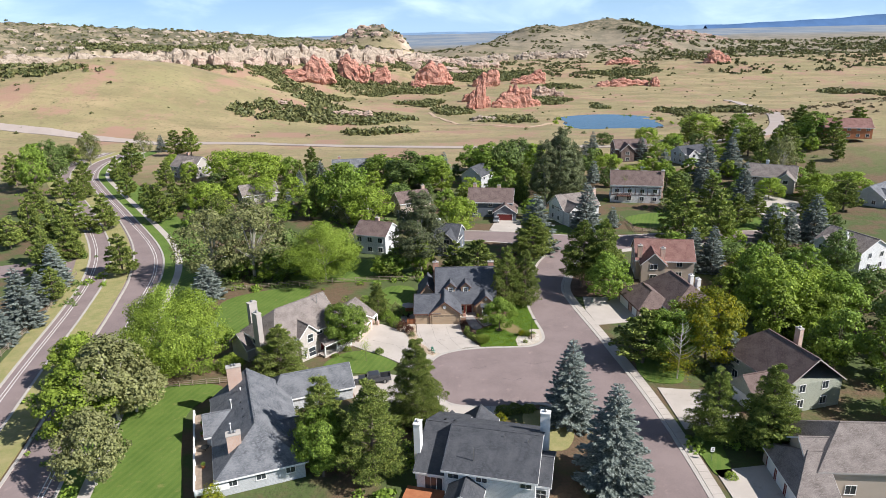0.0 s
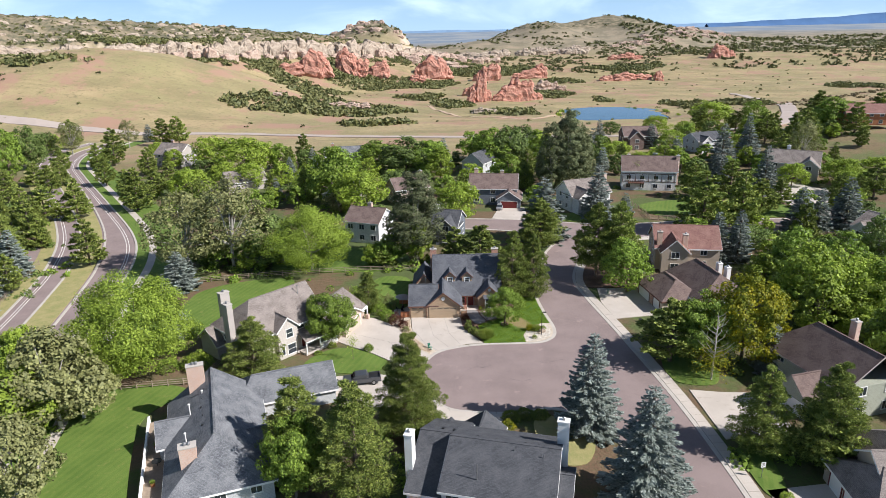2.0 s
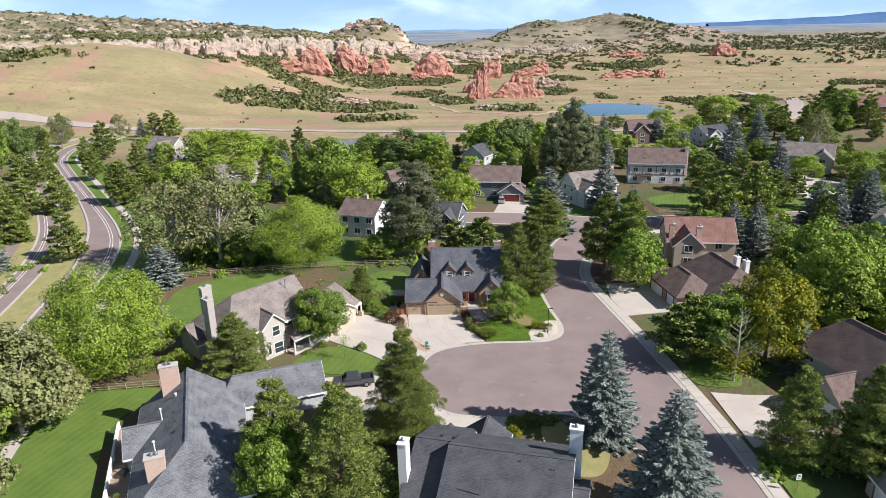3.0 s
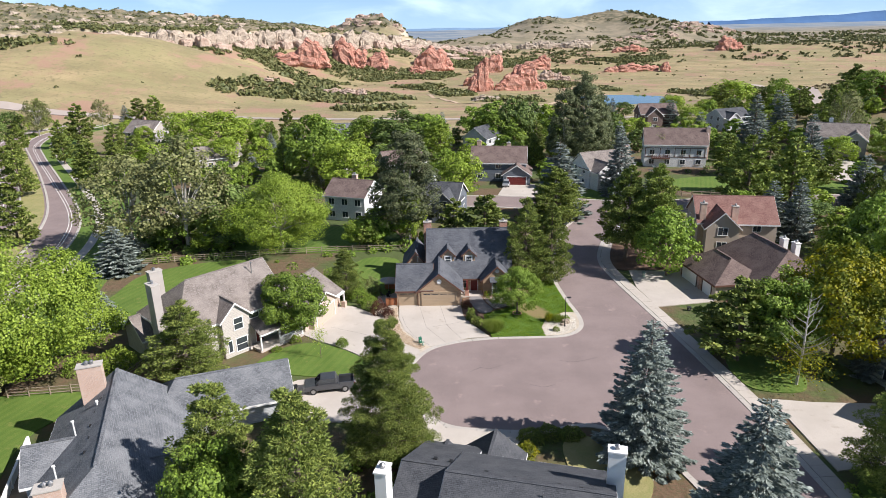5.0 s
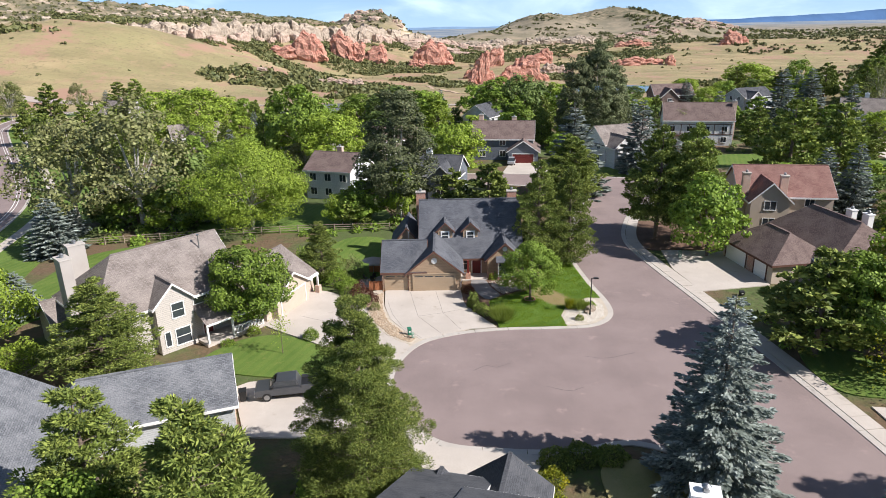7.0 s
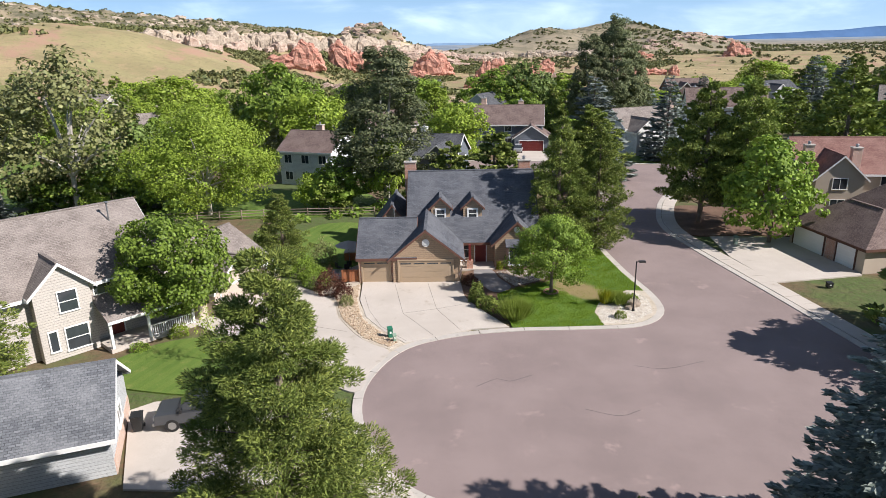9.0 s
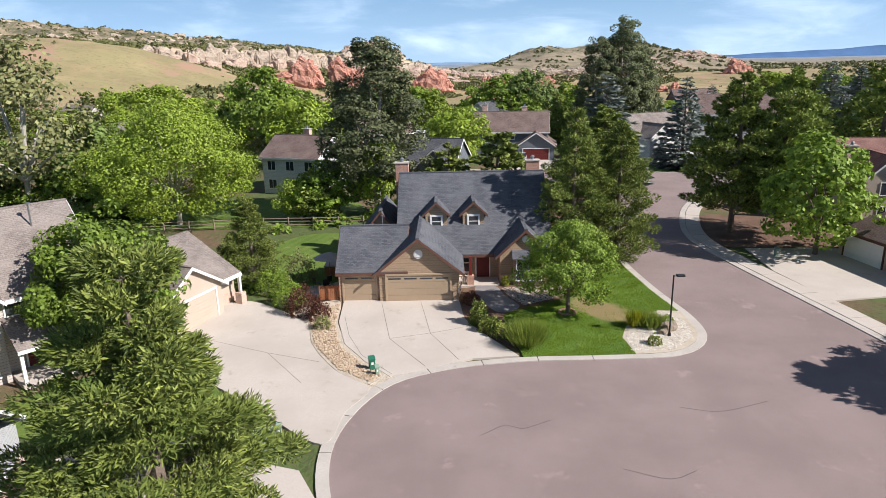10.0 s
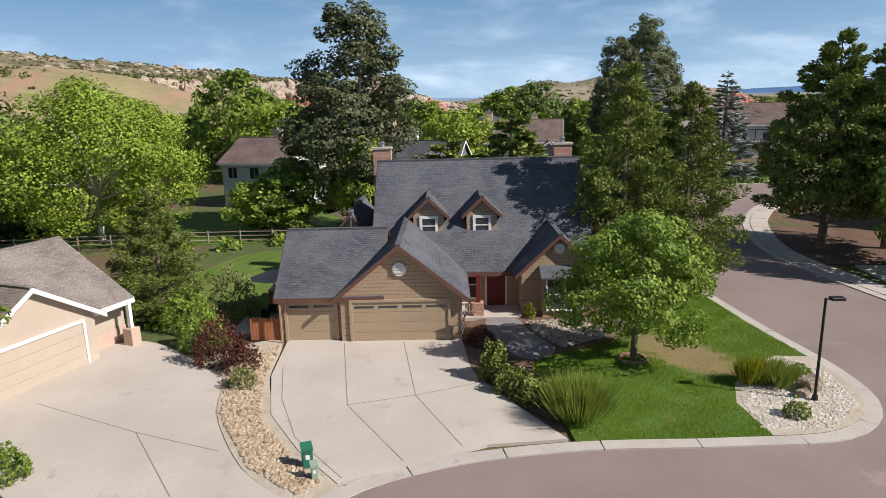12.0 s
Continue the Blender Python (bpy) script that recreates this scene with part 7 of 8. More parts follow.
def scrub_mesh(name, pts, radius, per, label, material=SCRUB, flat=0.62, category="scrub", seed=3):
    """Many low bushes as one mesh: leaf faces spread over each bush's dome."""
    g = np.random.default_rng(seed)
    pts, radius = np.asarray(pts, float), np.asarray(radius, float)
    z = land(pts[:, 0], pts[:, 1])
    z[pts[:, 1] < 216] = 0.0
    k = np.repeat(np.arange(len(pts)), per)
    n = len(k)
    q = unit(g.normal(size=(n, 3)))
    q[:, 2] = np.abs(q[:, 2])
    r = radius[k] * g.uniform(0.6, 1.1, n)
    c = np.stack([pts[k, 0], pts[k, 1], z[k]], 1) + q * r[:, None] * np.array((1, 1, flat * 1.4))
    ax = unit(g.normal(size=(n, 3)))
    ay = unit(np.cross(ax, q + g.normal(0, 0.5, (n, 3))))
    s = radius[k] * g.uniform(0.5, 0.95, n) * (22 / per) ** 0.5
    ob = leaf_object(name, quads(c, ax, ay, s, s * 0.8), material, None)
    return tagged(ob, label, category, "", "stuff")


wild = np.random.default_rng(21)
PATCHES = [(-162, 792, 38, 24), (-123, 518, 34, 19), (-69, 552, 36, 26), (-114, 592, 15, 11), (-93, 875, 61, 24), (-26, 740, 22, 21), (7, 653, 17, 25), (55, 570, 22, 19), (-19, 896, 31, 25), (-35, 468, 12, 9), (-57, 453, 12, 8), (120, 755, 20, 23), (160, 688, 7, 17), (265, 942, 25, 26), (270, 1025, 53, 20), (154, 900, 23, 17), (56, 1037, 90, 35), (-142, 916, 71, 25), (463, 778, 20, 17), (491, 760, 16, 21), (276, 619, 21, 21), (221, 613, 16, 26), (-335, 737, 51, 16), (-358, 557, 17, 19), (-330, 745, 42, 13), (-313, 776, 40, 13), (-286, 790, 42, 14), (-256, 843, 40, 15), (-229, 842, 26, 13), (-209, 812, 22, 12), (-326, 512, 20, 6), (-300, 524, 26, 5)]
spots, sizes = [], []
for px_, py_, pw, ph in PATCHES:
    m_ = int(pw * ph * 0.50)
    a_ = wild.uniform(0, 2 * math.pi, m_)
    r_ = wild.uniform(0, 1, m_) ** 0.5 * (1 + 0.25 * np.sin(a_ * 3 + px_))
    spots.append(np.stack([px_ + pw * r_ * np.cos(a_) * 1.15, py_ + 1.5 * ph * r_ * np.sin(a_)], 1))
    sizes.append(wild.uniform(1.7, 3.6, m_))
scrub_mesh("oak_scrub", np.concatenate(spots), np.concatenate(sizes), 13, "dark green patches of scrub oak on dry grass", seed=4)
# hogback slopes, cliff foot and far hills
u_, s_ = wild.uniform(-640, 730, 7000), wild.uniform(-190, -6, 7000)
ok = wave(u_, s_, 75) + 0.6 * wave(u_ + 30, s_, 22) > -0.25
hp = RIDGE_O + u_[ok][:, None] * RIDGE_D + (s_[ok] - 14 * wave(u_[ok], 0 * u_[ok], 260))[:, None] * RIDGE_N
scrub_mesh("hill_scrub", hp, wild.uniform(0.9, 2.3, len(hp)), 16, "dark juniper and oak scrub on the rocky hogback", seed=5)
u_, s_ = wild.uniform(-600, 730, 4200), wild.uniform(4, 52, 4200)
ok = (wave(u_, s_, 60) > -0.15) & ((s_ < 24 + 12 * wave(u_, 0 * u_, 90)) | (u_ > 230))
hp = RIDGE_O + u_[ok][:, None] * RIDGE_D + (s_[ok] - 14 * wave(u_[ok], 0 * u_[ok], 260))[:, None] * RIDGE_N
scrub_mesh("foot_scrub", hp, wild.uniform(1.6, 3.4, len(hp)), 18, "dark scrub along the foot of the cliff", seed=6)
x_, y_ = wild.uniform(-330, 900, 8200), wild.uniform(980, 2050, 8200)
ok = (wave(x_, y_, 260) + 0.5 * wave(x_, y_, 80) > 0.05 + 0.3 * step01(1400, 1800, y_)) & (x_ > -60 - (y_ - 980) * 0.9)
scrub_mesh("far_scrub", np.stack([x_[ok], y_[ok]], 1), wild.uniform(2.0, 4.6, ok.sum()), 14, "dark scrub on the far hills", seed=7)
u_, s_ = wild.uniform(-600, 720, 1500), wild.normal(0, 7, 1500)
ok = wave(u_, s_, 35) > 0.05
hp = RIDGE_O + u_[ok][:, None] * RIDGE_D + (s_[ok] - 14 * wave(u_[ok], 0 * u_[ok], 260))[:, None] * RIDGE_N
scrub_mesh("cliff_scrub", hp, wild.uniform(1.0, 2.4, len(hp)), 16, "scrub clinging to the cliff edge", seed=15)
x_, y_ = wild.uniform(480, 2000, 5200), wild.uniform(1280, 2260, 5200)
ok = wave(x_, y_, 300) + 0.5 * wave(x_, y_ * 2, 90) > -0.1
scrub_mesh("far_woods", np.stack([x_[ok], y_[ok]], 1), wild.uniform(3.0, 7.0, ok.sum()), 12, "dark bluish woods on the far slope", seed=8)
x_, y_ = wild.uniform(-420, 620, 480), wild.uniform(420, 1050, 480)
scrub_mesh("field_scrub", np.stack([x_, y_], 1), wild.uniform(0.5, 1.9, 480), 14, "scattered low bushes in the dry fields", seed=9)
x_, y_ = wild.normal(300, 70, 420), wild.normal(470, 34, 420)
scrub_mesh("brown_scrub", np.stack([x_, y_], 1), wild.uniform(0.6, 1.7, 420), 16, "brownish scrub on the rise by the pond", leaf_mat("brown_scrub_leaf", (0.12, 0.095, 0.06), (0.20, 0.165, 0.10), (0.15, 0.13, 0.07), 0.1), seed=10)
a_ = wild.uniform(0, 2 * math.pi, 60)
scrub_mesh("shore_bushes", np.stack([135 + 45 * np.cos(a_), 530 + 60 * np.sin(a_)], 1), wild.uniform(0.8, 2.6, 60), 30, "green bushes round the pond", LEAF_LIGHT, seed=11)

# ---- planting ----
PINE_NEAR_ROWS = [(-5.25, 89.6, 15.0, 9.6), (-11.0, 76.4, 16.0, 10.6), (-18.6, 80.9, 14.0, 9.6), (-30.2, 104.2, 10.9, 10.2), (39.4, 83.8, 12.5, 8.3), (46.3, 81.3, 14.4, 9.4), (13.0, 134.4, 14.6, 8.4), (17.2, 135.2, 13.4, 8.0), (-15.4, 130.4, 8.0, 6.2)]
PINE_ROWS = [(65.5, 173.8, 17.1, 15.5), (77.4, 178.0, 16.2, 13.2), (89.0, 192.0, 10.3, 10.4), (-84.8, 159.1, 11.8, 9.3), (-109.4, 200.3, 13.0, 10.1), (-136.0, 232.1, 10.8, 9.0), (-116.6, 196.6, 11.4, 10.6), (-95.7, 209.4, 13.7, 12.1), (-96.9, 225.0, 10.0, 10.4), (-140.7, 288.6, 16.0, 12.2), (-146.7, 352.8, 14.7, 12.2), (-137.8, 351.3, 15.8, 12.1), (-142.6, 278.0, 10.9, 8.6), (-14.2, 154.5, 7.0, 6.9), (35.7, 107.6, 11.4, 11.9), (121.7, 249.6, 13.1, 11.0), (134.8, 265.4, 16.1, 11.7), (166.5, 307.8, 17.2, 12.0)]
STREET_PINE_ROWS = [(32.0, 145.2, 16.8, 11.4), (36.4, 144.0, 17.2, 11.0), (22.8, 165.1, 12.6, 12.3)]
PINE_B_ROWS = [(170.4, 317.3, 15.0, 15.5), (196.5, 313.0, 14.8, 15.3), (-188.8, 343.3, 15.7, 10.6), (-106.6, 172.9, 13.9, 9.4), (-103.7, 160.2, 10.1, 7.5), (7.4, 150.3, 11.2, 12.0), (1.8, 154.3, 9.4, 8.4), (-58.3, 281.6, 13.1, 8.9), (130.1, 206.7, 10.9, 11.2), (46.3, 81.3, 9.7, 9.9)]
SPRUCE_NEAR_ROWS = [(18.9, 89.3, 15.0, 10.0), (21.7, 73.5, 16.6, 12.1), (49.9, 103.4, 8.7, 6.2)]
SPRUCE_ROWS = [(24.4, 171.7, 17.1, 14.5), (42.1, 189.5, 16.1, 10.9), (61.6, 154.7, 11.9, 8.4), (66.1, 153.7, 12.6, 7.6), (99.4, 212.8, 16.3, 9.4), (90.3, 173.7, 12.7, 9.4), (96.1, 175.2, 11.8, 6.9), (103.5, 176.2, 14.4, 10.4), (101.8, 251.7, 17.1, 12.3), (115.5, 261.5, 15.5, 11.5), (75.5, 333.5, 11.0, 7.2), (90.5, 300.7, 11.3, 8.8), (-98.2, 152.4, 11.7, 8.9), (-59.7, 152.1, 5.6, 5.8), (-39.2, 159.2, 3.0, 4.6), (-58.3, 255.3, 7.7, 5.5), (-162.3, 371.6, 10.3, 8.0), (-52.2, 268.1, 9.0, 6.6), (-57.1, 142.8, 8.9, 9.4), (-48.5, 120.5, 5.7, 6.2), (-0.7, 262.5, 12.7, 9.0), (-37.6, 220.2, 2.4, 8.7)]
POPLAR_ROWS = [(-7.2, 157.5, 22.8, 13.0), (39.5, 221, 28.0, 13.0), (34.0, 219, 24.5, 10.5), (44.5, 223, 22.0, 8.0)]
LIGHT_NEAR_ROWS = [(-30.8, 153.2, 15.2, 18.4), (-49.8, 107.0, 17.5, 18.7)]
LIGHT_ROWS = [(-25.3, 202.2, 14.0, 16.0), (3.5, 191.1, 11.3, 13.2), (-93.0, 272.5, 14.3, 17.8), (-77.0, 257.1, 15.1, 21.7), (-73.0, 270.3, 11.9, 14.5), (66.5, 123.6, 14.3, 13.5), (73.6, 123.3, 12.0, 11.0), (73.4, 116.3, 9.7, 9.3), (-6.7, 155.5, 10.6, 6.5), (140.3, 361.3, 15.6, 24.8), (98.8, 299.5, 8.6, 11.7), (129.3, 221.6, 9.3, 13.1), (69.9, 112.2, 7.4, 7.8), (-84.3, 224.0, 10.0, 13.8), (-46.8, 224.8, 7.1, 8.9), (144.6, 228.5, 8.0, 13.4), (70.2, 279.9, 7.4, 12.4)]
GREEN_ROWS = [(36.4, 136.4, 12.0, 10.2), (-40.9, 155.9, 12.5, 12.4), (-35.0, 209.4, 19.1, 15.5), (-34.1, 227.6, 15.7, 15.7), (-14.5, 253.0, 14.5, 19.9), (-6.0, 252.1, 13.4, 17.4), (17.7, 260.5, 16.0, 19.2), (24.2, 259.9, 17.1, 15.3), (-13.3, 155.9, 7.7, 8.1), (68.7, 134.2, 14.2, 10.0), (94.9, 149.1, 12.1, 8.9), (-26.2, 265.3, 11.7, 15.7), (-165.7, 257.5, 20.1, 11.9), (-171.4, 281.3, 18.3, 13.0), (-64.9, 269.5, 10.7, 10.3), (168.7, 298.2, 14.1, 17.5), (67.1, 134.3, 9.9, 10.7), (154.9, 343.9, 14.8, 15.2)]
SIDE_ROWS = [(-64.4, 102.3, 11.1, 7.3), (-54.0, 91.5, 14.9, 13.9), (-58.0, 87.8, 12.6, 11.6), (-49.8, 75.7, 11.9, 9.3), (-53.7, 102.0, 7.4, 10.3), (-52.3, 94.2, 9.1, 10.5), (-68.2, 104.1, 8.9, 8.2), (-58.9, 97.4, 11.2, 10.9)]
GREY_ROWS = [(-59.0, 153.2, 19.7, 17.6), (-48.9, 154.1, 21.7, 19.2), (-176.5, 320.9, 16.6, 12.3), (-161.1, 345.6, 14.1, 10.1), (62.8, 227.4, 10.1, 8.9), (129.5, 248.8, 16.2, 11.0), (-32.2, 202.7, 6.4, 10.0)]
FRONT_ROWS = [(-20.3, 116.2, 10.4, 8.9), (-18.1, 76.8, 11.2, 7.3)]
YELLOW_ROWS = [(47.0, 107.2, 15.0, 13.6), (40.6, 107.5, 12.0, 10.0)]
LAWN_TREE_ROWS = [(10.4, 122.5, 7.7, 7.0)]
BARE_ROWS = [(40.1, 101.7, 11.5, 6.1)]
PINE_C_ROWS = [(-143.8, 221.3, 11.7, 10.3), (-123.5, 197.1, 11.4, 8.4), (-110.9, 168.8, 11.3, 7.9), (-104.3, 172.8, 8.5, 6.0), (-139.4, 245.3, 9.7, 8.5), (-122.2, 243.7, 10.7, 8.4), (-115.2, 263.2, 11.1, 8.1), (-108.6, 229.8, 9.2, 8.0), (-98.8, 241.6, 9.6, 9.3), (129.7, 348.9, 13.6, 12.0), (147.0, 345.5, 10.5, 11.8), (133.7, 286.5, 13.7, 12.6), (145.5, 277.5, 14.4, 13.6), (167.7, 282.0, 13.4, 12.4), (76.7, 211.0, 11.3, 10.4), (89.2, 213.6, 11.4, 10.5), (99.7, 202.4, 8.1, 8.0), (-93.0, 142.2, 9.1, 6.7)]
GREEN_C_ROWS = [(-19.5, 264.5, 9.8, 11.7), (-30.9, 278.3, 8.6, 11.0), (-1.8, 241.9, 12.4, 10.7), (10.9, 280.1, 12.3, 12.4), (33.3, 292.1, 14.1, 14.3), (38.4, 276.8, 12.9, 13.6), (17.6, 231.3, 8.3, 8.0), (86.9, 357.4, 7.8, 10.5), (-57.5, 237.9, 8.5, 9.4), (-206.2, 325.2, 11.3, 12.5), (-189.7, 322.8, 12.0, 11.2), (-78.5, 223.5, 6.4, 8.6), (-92.5, 241.1, 6.4, 8.3), (73.3, 162.1, 5.9, 9.6), (70.8, 146.9, 8.1, 8.7)]
GREEN_D_ROWS = [(74.0, 140.1, 7.8, 11.1), (76.4, 133.9, 8.6, 10.6), (82.4, 133.6, 8.0, 10.6), (64.1, 125.0, 7.6, 8.7), (66.6, 120.0, 7.3, 9.6), (70.5, 116.4, 7.6, 9.3), (77.6, 120.7, 9.0, 8.4), (69.1, 106.3, 8.0, 8.5), (62.7, 134.5, 8.8, 8.0), (36.9, 258.5, 11.4, 12.7), (-16.6, 222.3, 9.0, 11.0), (-191.5, 332.9, 8.7, 9.0), (-51.2, 157.2, 7.3, 9.4), (-56.0, 157.5, 6.6, 7.8), (-44.3, 153.8, 6.9, 7.7)]
LIGHT_C_ROWS = [(109.2, 352.9, 10.7, 13.8), (114.6, 326.7, 8.5, 11.2), (124.7, 210.7, 8.4, 9.3), (113.4, 223.0, 7.9, 9.9), (-126.1, 297.1, 9.1, 8.0), (-109.7, 274.4, 8.4, 8.4), (-43.0, 224.5, 9.0, 11.1), (-67.5, 234.5, 9.4, 10.8), (-78.0, 239.8, 9.6, 11.1), (72.4, 254.8, 6.8, 8.8), (-16.5, 155.3, 5.8, 6.2)]
PINE_D_ROWS = [(-101.6, 155.1, 14.0, 9.3), (-127.9, 191.9, 13.9, 9.7), (-129.9, 183.8, 9.8, 9.3), (-117.0, 191.2, 10.2, 8.0), (-149.7, 247.0, 9.3, 9.1), (-151.7, 267.5, 11.2, 8.7), (-182.1, 270.5, 15.0, 11.0)]
SPRUCE_B_ROWS = [(-92.1, 128.8, 14.3, 10.2), (-90.7, 120.2, 8.2, 6.4), (-95.2, 140.5, 8.6, 6.1)]
GREEN_E_ROWS = [(75, 99, 12, 10), (83, 109, 13, 11), (71, 88, 11, 9), (79, 121, 12, 11), (90, 128, 11, 10), (93, 113, 12, 10), (86, 97, 11, 10), (67, 80, 12, 9), (77, 82, 11, 10), (84, 143, 10, 9), (72, 140, 11, 10), (64, 116, 11, 9), (69, 104, 12, 9)]


near_pines = [pine("pine_tree", 14, 8, 430, 92, 0.26, NEEDLE, wide=0.28, low=0.05, puff=0.96), pine("pine_tree", 14, 8, 430, 92, 0.26, NEEDLE, wide=0.28, low=0.05, puff=0.96)]
hero = [pine("pine_tree", 14, 8, 470, 370, 0.17, NEEDLE, wide=0.20, low=0.03, puff=1.0)]
plant(hero, PINE_NEAR_ROWS[:1], 14, 8, "pines near the street", "dense bushy pine with tufted needles by the turning place")
retire(hero)
plant(near_pines, PINE_NEAR_ROWS[1:], 14, 8, "pines near the street", "bushy dark green pine with tufted needles")
retire(near_pines)
far_pines = [pine("pine_tree", 14, 9, 210, 24, 0.62, NEEDLE, wide=0.48), pine("pine_tree", 14, 9, 210, 24, 0.62, NEEDLE, wide=0.48), pine("pine_tree", 14, 9, 210, 24, 0.62, NEEDLE, low=0.14, wide=0.48)]
street_pines = [pine("pine_tree", 16, 10, 420, 70, 0.36, NEEDLE, wide=0.36, low=0.16), pine("pine_tree", 16, 10, 420, 70, 0.36, NEEDLE, wide=0.36, low=0.20)]
plant(street_pines, STREET_PINE_ROWS, 16, 10, "pines near the street", "tall dark pine with a bare lower trunk above mulch")
retire(street_pines)
plant(far_pines, PINE_ROWS, 14, 9, "pines among the houses", "tall dark green pine among the houses")
plant(far_pines, PINE_B_ROWS, 14, 9, "pines among the houses", "dark green pine at the edge of the houses")
plant(far_pines, PINE_C_ROWS, 14, 9, "pines among the houses", "dark green pine in a row of trees")
plant(far_pines, PINE_D_ROWS, 14, 9, "pines among the houses", "dark pine beyond the boulevard")
retire(far_pines)
near_spruce = [spruce("blue_spruce", 15, 8, 30000, NEEDLE_BLUE, 0.36), spruce("blue_spruce", 15, 8, 30000, NEEDLE_BLUE, 0.36)]
plant(near_spruce, SPRUCE_NEAR_ROWS, 15, 8, "blue spruces by the street", "tall silvery blue spruce beside the street")
retire(near_spruce)
far_spruce = [spruce("blue_spruce", 13, 8, 7200, NEEDLE_BLUE, 0.72), spruce("blue_spruce", 13, 8, 7200, NEEDLE_BLUE, 0.72)]
plant(far_spruce, SPRUCE_ROWS, 13, 8, "spruces among the houses", "conical blue-green spruce among the houses")
plant(far_spruce, SPRUCE_B_ROWS, 13, 8, "spruces among the houses", "silvery blue spruce beside the boulevard")
retire(far_spruce)
pops = [leafy("poplar_tree", 23, 10, 360, 110, 0.27, POPLAR_LEAF, PALE_BARK, 0.03, narrow=1.3, lobes=22), leafy("poplar_tree", 23, 10, 360, 110, 0.27, POPLAR_LEAF, PALE_BARK, 0.03, narrow=1.3, lobes=22)]
plant(pops, POPLAR_ROWS, 23, 10, "tall poplars", "very tall green poplar above the roofs")
retire(pops)
light = [leafy("broadleaf_tree", 13, 13, 160, 48, 0.48, LEAF_LIGHT, PALE_BARK, 0.08), leafy("broadleaf_tree", 13, 13, 160, 48, 0.48, LEAF_LIGHT, BARK, 0.08)]
plant(light, LIGHT_ROWS, 13, 13, "light green trees", "spreading light green broadleaf tree in full leaf")
plant(light, LIGHT_C_ROWS, 13, 13, "light green trees", "light green broadleaf tree among others")
retire(light)
light = [leafy("broadleaf_tree", 16, 17, 360, 140, 0.25, LEAF_LIGHT, PALE_BARK, 0.04), leafy("broadleaf_tree", 16, 17, 360, 140, 0.25, LEAF_LIGHT, BARK, 0.04)]
plant(light, LIGHT_NEAR_ROWS, 16, 17, "light green trees", "large spreading light green broadleaf tree")
retire(light)
side_trees = [leafy("broadleaf_tree", 11, 10, 200, 60, 0.35, LEAF_LIGHT, PALE_BARK, 0.10), leafy("broadleaf_tree", 11, 10, 200, 60, 0.35, LEAF_GREY, PALE_BARK, 0.10)]
plant(side_trees, SIDE_ROWS, 11, 10, "trees beside the lawn", "spreading grey-green tree beside the mown lawn")
retire(side_trees)
green = [leafy("broadleaf_tree", 13, 11, 170, 44, 0.47, LEAF_GREEN, BARK, 0.06), leafy("broadleaf_tree", 13, 11, 170, 44, 0.47, LEAF_DARK, BARK, 0.06), leafy("broadleaf_tree", 13, 11, 170, 44, 0.47, LEAF_GREEN, BARK, 0.06)]
plant(green, GREEN_ROWS, 13, 11, "green trees", "rounded green broadleaf tree in full leaf")
massed = [leafy("broadleaf_tree", 13, 11, 130, 34, 0.56, LEAF_GREEN, BARK, 0.05), leafy("broadleaf_tree", 13, 11, 130, 34, 0.56, LEAF_DARK, BARK, 0.05), leafy("broadleaf_tree", 13, 11, 130, 34, 0.56, LEAF_LIGHT, BARK, 0.05)]
plant(massed, GREEN_C_ROWS, 13, 11, "green trees", "green broadleaf tree among others")
plant(massed, GREEN_E_ROWS, 13, 11, "green trees", "leafy green tree behind the houses")
plant(massed, GREEN_D_ROWS, 13, 11, "green trees", "leafy green tree in a thicket")
retire(green + massed)
grey = [leafy("cottonwood_tree", 16, 13, 170, 46, 0.38, LEAF_GREY, PALE_BARK, 0.14, gap=0.30), leafy("cottonwood_tree", 16, 13, 170, 46, 0.38, LEAF_GREY, PALE_BARK, 0.14, gap=0.30)]
plant(grey, GREY_ROWS, 16, 13, "cottonwoods", "thin grey-green cottonwood with bare limbs showing")
retire(grey)
front = [leafy("broadleaf_tree", 10, 8.5, 200, 110, 0.24, LEAF_GREEN, BARK, 0.12)]
plant(front, FRONT_ROWS, 10, 8.5, "green trees", "dense round olive green tree")
plant(front, YELLOW_ROWS[1:], 10, 8.5, "green trees", "green tree beside the turning ash")
retire(front)
yellow = [leafy("ash_tree", 14, 13, 200, 90, 0.34, LEAF_YELLOW, BARK, 0.10)]
plant(yellow, YELLOW_ROWS[:1], 14, 13, "turning trees", "green ash tree turning yellow at the top")
retire(yellow)
lawn_tree = [leafy("maple_tree", 7.7, 6.8, 170, 170, 0.15, LEAF_GREEN, BARK, 0.12, lobes=10)]
plant(lawn_tree, LAWN_TREE_ROWS, 7.7, 6.8, "front lawn tree", "small green maple on the front lawn")
retire(lawn_tree)



